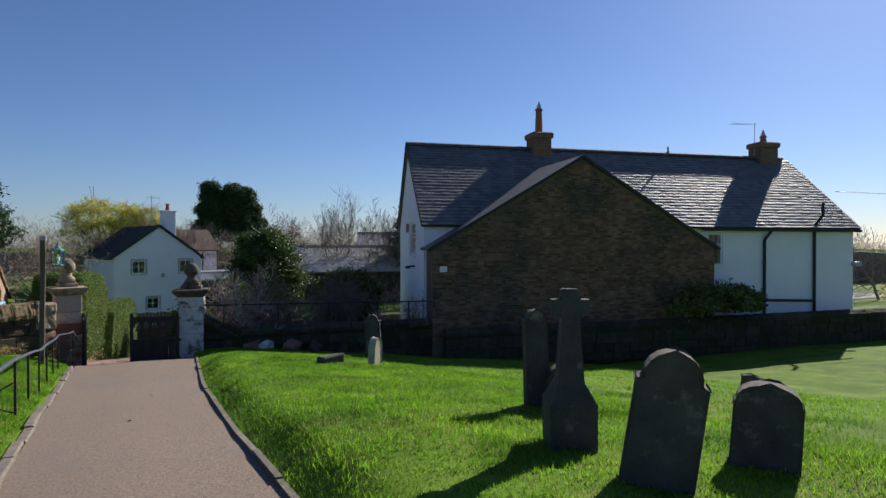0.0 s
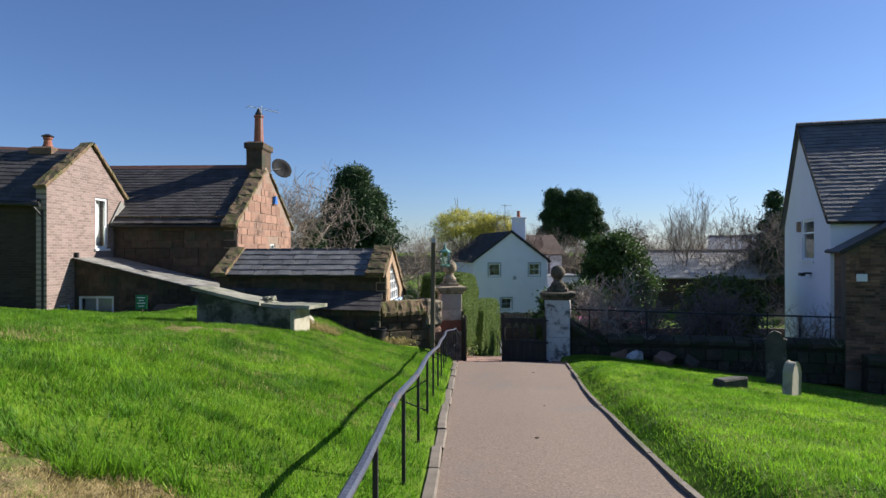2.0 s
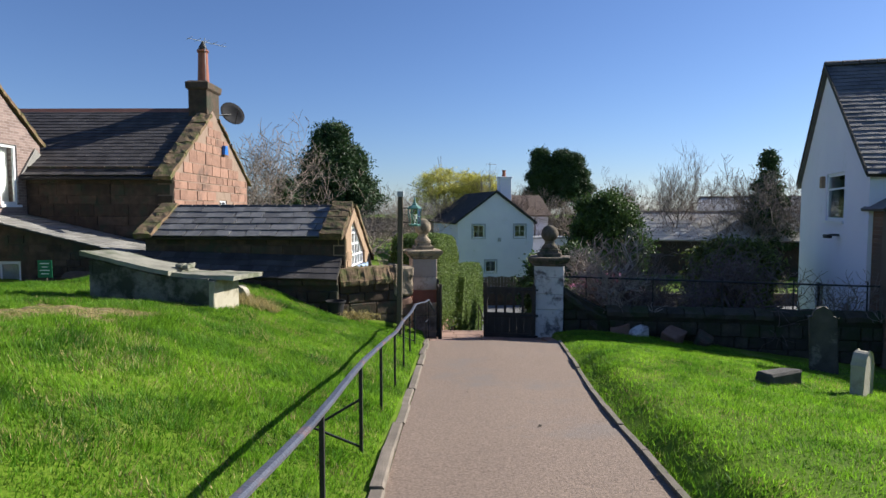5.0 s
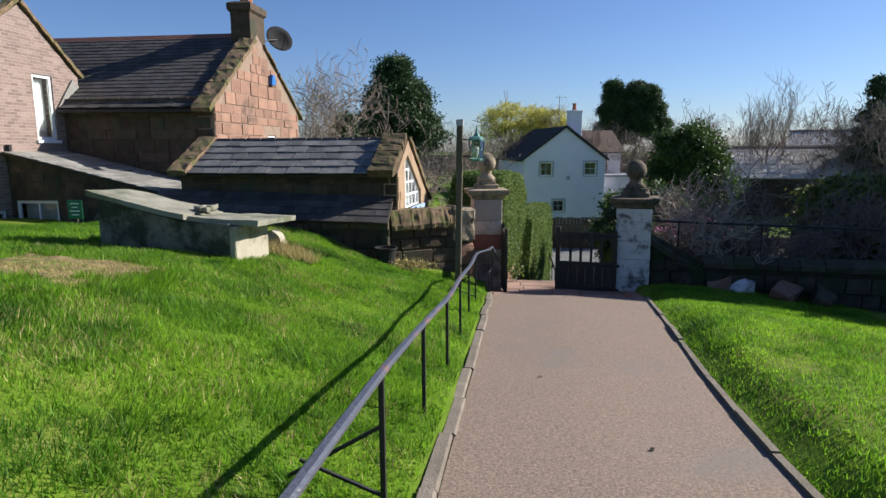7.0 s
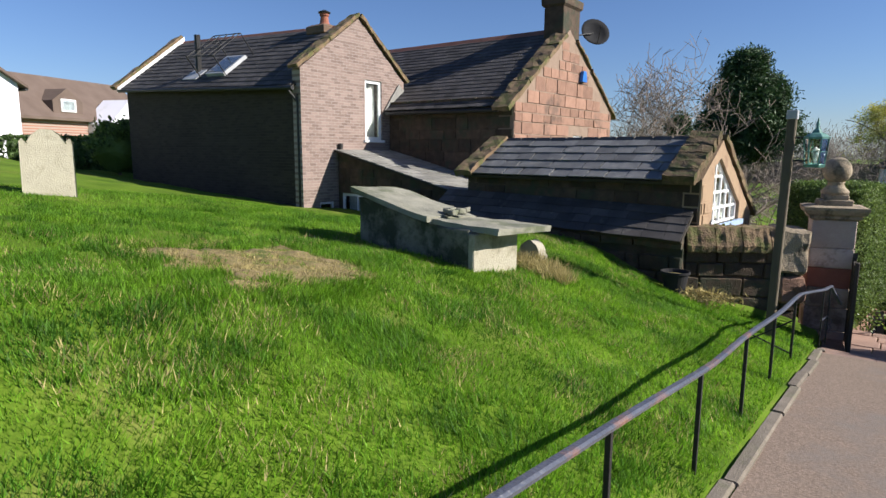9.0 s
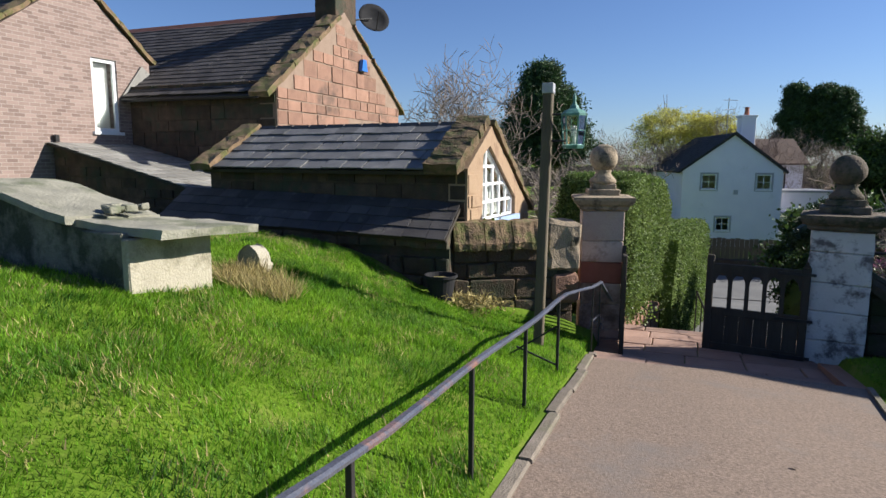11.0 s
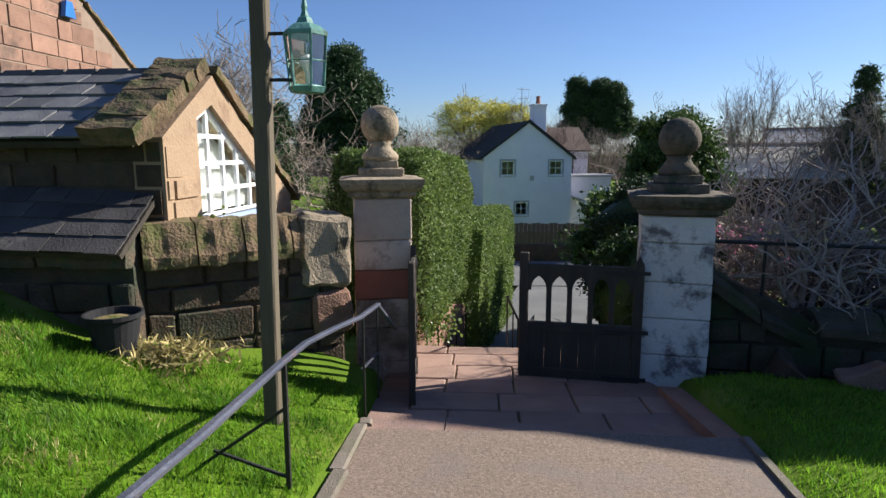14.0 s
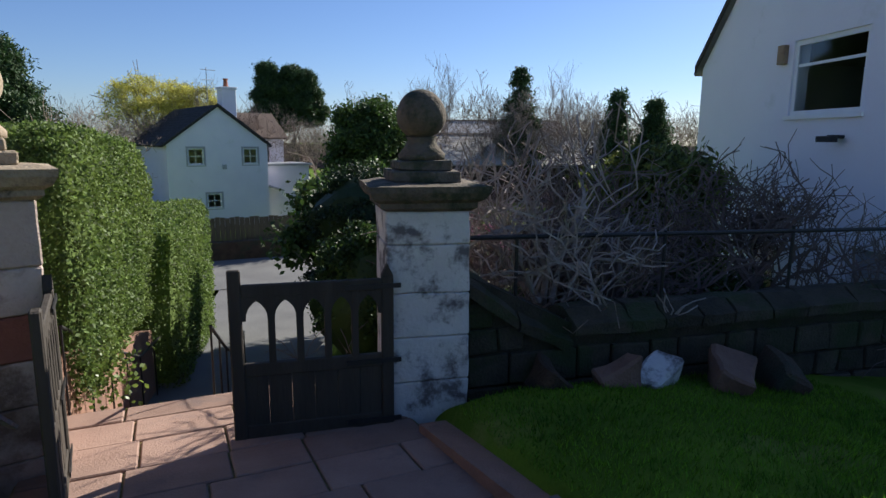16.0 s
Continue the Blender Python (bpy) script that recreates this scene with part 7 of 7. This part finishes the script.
part("wall", block(2.9, 3.2, 0.3, 9, -6, 0.25), M["white"], far)
for sgn in (-1, 1):
    d = Vector((-sgn * 3.5, 0, 2.57)).normalized()
    o = Vector((sgn * 3.5, -0.15, 0.03))
    slope(far, o, (0, 1, 0), d, 9.5, 4.36, 0.1, M["black_slate"])
    slates(far, o, (0, 1, 0), d, 9.5, 4.36, 0.32, 0.36, M["black_slate"], seed=90 + sgn)
    part("bargeboard", prism(bmesh.new(), [(sgn * 3.4, -0.18, 0.0), (0, -0.18, 2.52), (0, -0.18, 2.7), (sgn * 3.4, -0.18, 0.18)], (0, 0.04, 0)), M["black_paint"], far)
part("wall", prism(bmesh.new(), [(-3.2, 8.8, -6), (3.2, 8.8, -6), (3.2, 8.8, 0.2), (0, 8.8, 2.5), (-3.2, 8.8, 0.2)], (0, 0.2, 0)), M["white"], far)
c = part("chimney", block(0.75, 1.7, 1.2, 2.1, 0.8, 3.7, 0.02), M["white"], far)
part("chimney_head", block(0.68, 1.77, 1.13, 2.17, 3.7, 3.85, 0.02), M["white"], c)
chimney_pot(far, 1.2, 1.65, 3.85, 0.55, r=0.16)
ae = part("aerial", rod(bmesh.new(), (-0.1, 1.4, 2.4), (-0.1, 1.4, 5.0), 0.025), M["lead"], far)
part("boom", rod(bmesh.new(), (-0.5, 1.3, 4.85), (0.5, 1.5, 4.85), 0.02), M["lead"], ae)
part("boom", rod(bmesh.new(), (-0.4, 1.3, 4.2), (0.4, 1.5, 4.25), 0.02), M["lead"], ae)
# the rear range and the flat-roofed extension
part("wall", block(2.9, 6.6, 5.0, 9.0, -6, 0.55), M["white"], far)
part("roof", prism(bmesh.new(), [(1.0, 4.7, 0.5), (6.9, 4.7, 0.5), (6.6, 7.0, 2.35), (0.8, 7.0, 2.35)], (0, 0, 0.12)), M["brown_tile"], far)
part("roof", prism(bmesh.new(), [(1.0, 9.3, 0.5), (6.9, 9.3, 0.5), (6.6, 7.0, 2.35), (0.8, 7.0, 2.35)], (0, 0, 0.12)), M["brown_tile"], far)
part("downpipe", rod(bmesh.new(), (5.3, 4.9, 0.4), (5.3, 4.9, -2), 0.06), M["black_paint"], far)
part("extension", block(3.2, 7.0, 1.6, 5.0, -6, -1.35), M["white"], far, "white flat-roofed extension")
part("extension_roof", block(3.1, 7.2, 1.45, 5.0, -1.35, -1.2), M["lead"], far)
part("lean_to", prism(bmesh.new(), [(3.2, 0.6, -2.6), (4.6, 0.6, -3.1), (4.6, 1.6, -3.1), (3.2, 1.6, -2.6)], (0, 0, 0.1)), M["lead"], far)
part("alarm_box", block(0.15, 0.4, -0.08, 0, -1.45, -1.15), M["lead"], far)

fence = thing("garden_fence", "grey weathered boarded fence above the road wall", "fence", (0, 42.5, 0))
for k in range(60):
    part("board", block(-4.0 + 0.2 * k, -3.81 + 0.2 * k, 0, 0.03, -4.0, -3.0 + 0.03 * math.sin(k * 1.7)), M["post"], fence)
part("post_rail", block(-4.0, 8.0, 0.035, 0.08, -3.5, -3.4), M["post"], fence)

# ---------------------------------------------------------------- low grey-roofed barns
def barn(at, turn, label, lx, ly, ez, rz, roof, wall):
    ob = thing("barn", label, "barn", at, turn, group="barns")
    for y in (-ly / 2, ly / 2 - 0.25):
        part("wall", block(-lx / 2, lx / 2, y, y + 0.25, -6, ez), M[wall], ob)
    for x in (-lx / 2, lx / 2 - 0.25):
        part("gable", prism(bmesh.new(), [(x, -ly / 2, -6), (x, ly / 2, -6), (x, ly / 2, ez), (x, 0, rz - 0.1), (x, -ly / 2, ez)], (0.25, 0, 0)), M[wall], ob)
    for sgn in (-1, 1):
        d = Vector((0, -sgn * (ly / 2 + 0.3), rz - ez + 0.15))
        o = Vector((-lx / 2 - 0.3, sgn * (ly / 2 + 0.3), ez - 0.15))
        slope(ob, o, (1, 0, 0), d, lx + 0.6, d.length, 0.1, M[roof])
        slates(ob, o, (1, 0, 0), d, lx + 0.6, d.length, 0.55, 0.9, M[roof], seed=int(at[0]) + sgn)
    part("ridge", prism(bmesh.new(), [(-lx / 2 - 0.3, -0.2, rz - 0.02), (-lx / 2 - 0.3, 0, rz + 0.12), (-lx / 2 - 0.3, 0.2, rz - 0.02)], (lx + 0.6, 0, 0)), M["ridge"], ob)
    return ob


b1 = barn((22.5, 52.0, 0), -12, "long low barn with pale grey slate roof", 17, 6.5, -0.9, 1.0, "felt", "sand_dark")
b2 = barn((31.0, 64.5, 0), -24, "barn with a grey roof beyond", 11, 7, 0.5, 2.45, "felt", "sand_dark")
for b in (b1, b2):
    b.location = away(b.location, 1.35)
    b.scale = (1.35,) * 3
rv = part("flue", rod(bmesh.new(), (1.5, -1.0, 1.8), (1.5, -1.0, 3.0), 0.12), M["lead"], b2)

# ---------------------------------------------------------------- houses to the west
w1 = thing("white_house", "plain white rendered house beyond the churchyard", "house", (-29.0, 15.2, 0), 6)
part("wall", pierced(bmesh.new(), [(-3.6, -1.5), (3.6, -1.5), (3.6, 3.6), (0, 6.0), (-3.6, 3.6)], [rect(-2.2, -1.3, 1.2, 2.4)], lambda u, v, w: (-w, u, v), 0.3), M["white"], w1)
window(w1, lambda u, v, w: (-w, u, v), -2.2, -1.3, 1.2, 2.4, (1, 0), 0.07)
part("wall", block(-8, -0.3, 3.3, 3.6, -1.5, 3.6), M["white"], w1)
part("wall", block(-8, -0.3, -3.6, -3.3, -1.5, 3.6), M["white"], w1)
for sgn in (-1, 1):
    part("roof", prism(bmesh.new(), [(0.25, sgn * 3.9, 3.4), (0.25, 0, 6.05), (-8.2, 0, 6.05), (-8.2, sgn * 3.9, 3.4)], (0, 0, 0.12)), M["brown_tile"], w1)
part("gutter", rod(bmesh.new(), (0.2, 3.85, 3.38), (-8, 3.85, 3.38), 0.06), M["black_paint"], w1)
chimney_pot(w1, -2.0, 0.4, 6.05, 0.5, r=0.18)
ae = part("aerial", rod(bmesh.new(), (0, 1.5, 4.9), (0, 1.5, 7.0), 0.02), M["lead"], w1)
part("boom", rod(bmesh.new(), (0, 1.0, 6.8), (0, 3.0, 6.7), 0.015), M["lead"], w1)
w2 = thing("bungalow", "red brick bungalow with brown roof and white dormer", "house", (-38.5, 25.5, 0), 22)
part("wall", block(-4, 0, -4.6, 4.6, -1.5, 2.6), M["red_brick_far"], w2)
for sgn in (0, 1):
    part("roof", prism(bmesh.new(), [(0.4, -5, 2.5), (0.4, 5, 2.5), (-2.4, 5, 5.0), (-2.4, -5, 5.0)] if sgn == 0 else [(-5.2, -5, 2.5), (-5.2, 5, 2.5), (-2.4, 5, 5.0), (-2.4, -5, 5.0)], (0, 0, 0.15)), M["brown_tile"], w2)
dm = part("dormer", prism(bmesh.new(), [(0.1, -2.6, 2.7), (0.1, -0.6, 2.7), (0.1, -0.6, 3.6), (0.1, -1.6, 4.3), (0.1, -2.6, 3.6)], (-2.2, 0, 0)), M["brown_tile"], w2)
part("dormer_window", block(0.1, 0.16, -2.1, -1.1, 3.0, 3.7), M["white_paint"], dm)
part("pane", block(0.161, 0.17, -2.0, -1.2, 3.08, 3.62), M["glass"], dm)
pb = part("porch", prism(bmesh.new(), [(1.6, -0.2, -1.5), (1.6, 3.2, -1.5), (1.6, 3.2, 2.4), (1.6, 1.5, 3.9), (1.6, -0.2, 2.4)], (-2, 0, 0)), M["white"], w2, "white gabled porch")
hedge((-24.5, 20.2, 0), "dark garden hedge beside the houses", 70, 7.0, 1.2, -1.0, 1.35, 121, 9000, 0.09, "laurel")
leafy_tree("bush", (-21.9, 19.2, 0.0), "rounded green garden bush", "bush", 122, [((0, 0, 0.9), (0.9, 0.9, 0.9), 40, 0.35)], 0.09, "hedge", 0.9, 0.06, 120, core=0.8)

# ---------------------------------------------------------------- grass
def tufts(name, label, n, xr, yr, seed, hmin, hmax, material, keep=None, bunch=0.0):
    """Blades of grass as one sheet of slim triangles."""
    rng = np.random.default_rng(seed)
    x = rng.uniform(*xr, n)
    y = rng.uniform(*yr, n)
    if bunch:
        cx, cy = rng.uniform(*xr, n // 60), rng.uniform(*yr, n // 60)
        k = rng.integers(0, len(cx), n)
        x, y = cx[k] + rng.normal(0, bunch, n), cy[k] + rng.normal(0, bunch, n)
    ok = np.array([keep(a, b) for a, b in zip(x, y)]) if keep else np.ones(n, bool)
    x, y = x[ok], y[ok]
    n = len(x)
    z = np.array([land(a, b) for a, b in zip(x, y)])
    h = rng.uniform(hmin, hmax, n) * (0.7 + 0.6 * np.array([noise.noise((a * 0.9, b * 0.9, 7)) for a, b in zip(x, y)]) + 0.3)
    t = rng.uniform(0, 2 * math.pi, n)
    w = rng.uniform(0.003, 0.007, n)
    dx, dy = np.cos(t) * w, np.sin(t) * w
    drift = np.array([noise.noise_vector((a * 1.3, b * 1.3, 2)).xy for a, b in zip(x, y)])
    lx, ly = (rng.normal(0, 0.5, n) + 0.65 * drift[:, 0]) * h, (rng.normal(0, 0.5, n) + 0.65 * drift[:, 1]) * h
    v = np.empty((n, 3, 3))
    v[:, 0] = np.stack([x - dx, y - dy, z - 0.01], 1)
    v[:, 1] = np.stack([x + dx, y + dy, z - 0.01], 1)
    v[:, 2] = np.stack([x + lx, y + ly, z + h], 1)
    me = bpy.data.meshes.new(name)
    me.vertices.add(3 * n)
    me.vertices.foreach_set("co", v.astype(np.float32).ravel())
    me.loops.add(3 * n)
    me.loops.foreach_set("vertex_index", np.arange(3 * n, dtype=np.int32))
    me.polygons.add(n)
    me.polygons.foreach_set("loop_start", np.arange(0, 3 * n, 3, dtype=np.int32))
    me.update(calc_edges=True)
    me.materials.append(M[material])
    return tagged(new(name, me), label, "grass", kind="stuff")


PLOTS = ((-5.2, -3.0, 11.0, 13.2), (-2.75, -1.15, 4.2, 5.5))


def bare(x, y):
    """How far a place lies inside one of the bare plots (above 0: inside)."""
    best = -1.0
    for x0, x1, y0, y1 in PLOTS:
        u, v = abs(2 * (x - x0) / (x1 - x0) - 1), abs(2 * (y - y0) / (y1 - y0) - 1)
        best = max(best, 0.82 - max(u, v) ** 2 - 0.15 * min(u, v) + 0.55 * noise.noise((x * 1.9, y * 1.9, 2)))
    return best


def lawn_ok(x, y):
    if x < -0.1:
        return y < (18.35 if x < -2.0 else 18.7 + 0.645 * (x + 2.05)) and bare(x, y) < 0.1 + 0.25 * noise.noise((x * 9, y * 9, 1))
    return x > path_right(y) + 0.06 and y < 19.75 and not (x < 3.0 and y > 18.2)


tufts("grass", "short bright green churchyard grass", 210000, (-4.5, -0.1), (4.5, 19), 201, 0.025, 0.06, "blade", lawn_ok)
tufts("grass", "short bright green churchyard grass", 70000, (-12, -4.5), (5, 18), 202, 0.03, 0.07, "blade", lawn_ok)
tufts("grass", "short bright green churchyard grass", 165000, (1.9, 7.0), (2.5, 19.7), 203, 0.025, 0.055, "blade", lawn_ok)
tufts("grass", "short bright green churchyard grass", 40000, (7, 14), (2, 17), 204, 0.03, 0.07, "blade", lawn_ok)
tufts("grass", "longer tufts of green grass", 50000, (-9, -0.3), (6, 18.8), 205, 0.04, 0.085, "blade", lawn_ok, 0.07)
def lush(x, y):
    """Where the grass grows rank and deep green."""
    return lawn_ok(x, y) and noise.noise((x * 1.5, y * 1.5, 11)) + 0.5 * noise.noise((x * 4, y * 4, 3)) > 0.2


tufts("grass", "rank deep green clumps of grass", 230000, (-9, -0.3), (5, 18.3), 211, 0.045, 0.095, "blade_dark", lush)
tufts("grass", "rank deep green clumps of grass", 70000, (2.1, 8), (3, 18.5), 212, 0.035, 0.07, "blade_dark", lush)
tufts("grass", "tall dead tussock beside the tomb", 2600, (-3.4, -2.5), (15.2, 16.1), 213, 0.1, 0.24, "straw", lambda a, b: (a + 2.95) ** 2 + (b - 15.65) ** 2 < 0.16 + 0.1 * noise.noise((a * 5, b * 5, 0)))
tufts("grass", "pale dead tufts in the grass", 14000, (-6, -0.3), (8, 18.5), 206, 0.03, 0.08, "straw", lawn_ok, 0.12)
tufts("grass", "pale dead tufts in the grass", 9000, (2, 9), (3, 17), 207, 0.02, 0.05, "straw", lawn_ok, 0.15)
# the bare patch of an old grave plot
for x0, x1, y0, y1 in PLOTS:
    bm = bmesh.new()
    n = 40
    grid = []
    for j in range(n + 1):
        line = []
        for i in range(n + 1):
            x, y = x0 + (x1 - x0) * i / n, y0 + (y1 - y0) * j / n
            inside = bare(x, y) > 0.05 and 0 < i < n and 0 < j < n
            line.append(bm.verts.new((x, y, land(x, y) + (0.014 + 0.03 * noise.noise((x * 6, y * 6, 0)) if inside else -0.04))))
        grid.append(line)
    for j in range(n):
        for i in range(n):
            bm.faces.new((grid[j][i], grid[j][i + 1], grid[j + 1][i + 1], grid[j + 1][i]))
    solo("bare_patch", bm, M["earth"], "patch of dead grass and bare earth over a grave", "ground", "structure", True)
    tufts("grass", "dead straw on the bare patch", 22000, (x0, x1), (y0, y1), 208, 0.015, 0.045, "straw", lambda a, b: bare(a, b) > 0.0)
    tufts("grass", "short green blades in the bare patch", 2000, (x0, x1), (y0, y1), 209, 0.02, 0.05, "blade", lambda a, b: bare(a, b) > 0.0, 0.05)
    tufts("grass", "longer grass round the bare patch", 16000, (x0 - 0.4, x1 + 0.4), (y0 - 0.5, y1 + 0.3), 210, 0.06, 0.13, "blade", lambda a, b: -0.45 < bare(a, b) < 0.08 and a < -0.2, 0.06)
# fallen leaves on the path
for k, (x, y) in enumerate(((1.0, 8.6), (1.35, 10.7), (0.7, 12.5), (1.7, 15.2), (2.0, 9.3))):
    bm = bmesh.new()
    pts = [(0.03, 0, 0.006), (0.01, 0.018, 0.014), (-0.03, 0.004, 0.01), (-0.008, -0.016, 0.004)]
    bm.faces.new([bm.verts.new(p) for p in pts])
    bmesh.ops.solidify(bm, geom=bm.faces, thickness=0.002)
    lf = tagged(solo("fallen_leaf", bm, M["oak"], "dry brown leaf on the tarmac", "leaf"), group="fallen leaves")
    lf.matrix_basis = pose(x, y, path_z(y) + 0.022, 0, 0, 50 * k)


# ---------------------------------------------------------------- bricks of the brown rear gable
def rear_top(u):
    return BE + (BR - BE) * ((u - 0.1) / (BAX - 0.1) if u < BAX else (BWL - u) / (BWL - BAX))


rnd = random.Random(77)
shared_brick, loose_v, loose_f, count = {}, [], [], 0
v, odd = -2.1, 0
while v < BR:
    h = 0.082
    u = 0.1 - (0.12 if odd else 0.0)
    while u < BWL:
        w = rnd.choice((0.23, 0.23, 0.23, 0.115))
        a, b = max(u, 0.1) + 0.006, min(u + w, BWL) - 0.006
        if b - a > 0.05 and v + h < min(rear_top(a), rear_top(b)) - 0.06 and rnd.random() > 0.015:
            out = rnd.uniform(0.0, 0.014)
            key = round(b - a, 2)
            corners = [(0, 0, 0.02), (key, 0, 0.02), (key, 0.07, 0.02), (0, 0.07, 0.02), (0.004, 0.004, -0.008), (key - 0.004, 0.003, -0.01), (key - 0.005, 0.066, -0.009), (0.003, 0.067, -0.007)]
            fs = [(4, 5, 6, 7), (0, 1, 5, 4), (1, 2, 6, 5), (2, 3, 7, 6), (3, 0, 4, 7)]
            z = v + rnd.uniform(-0.004, 0.004)
            if 3.9 < u < 7.9 and 0.2 < v < 2.0 and count < 300:
                if key not in shared_brick:
                    me = bpy.data.meshes.new("brick")
                    me.from_pydata([(p, r, q) for p, q, r in corners], [], fs)
                    me.materials.append(M["brick_piece"])
                    shared_brick[key] = me
                ob = new("brick", shared_brick[key])
                ob.parent = rear_wall
                ob.location = (a, -PJ - out, z)
                count += 1
            else:
                k = len(loose_v)
                loose_v += [(a + p, -PJ - out + r, z + q) for p, q, r in corners]
                loose_f += [tuple(i + k for i in f) for f in fs]
        u += w
    v += h
    odd = 1 - odd
shaped("brickwork", loose_v, loose_f, M["brick_loose"], rear_wall, kind="stuff")
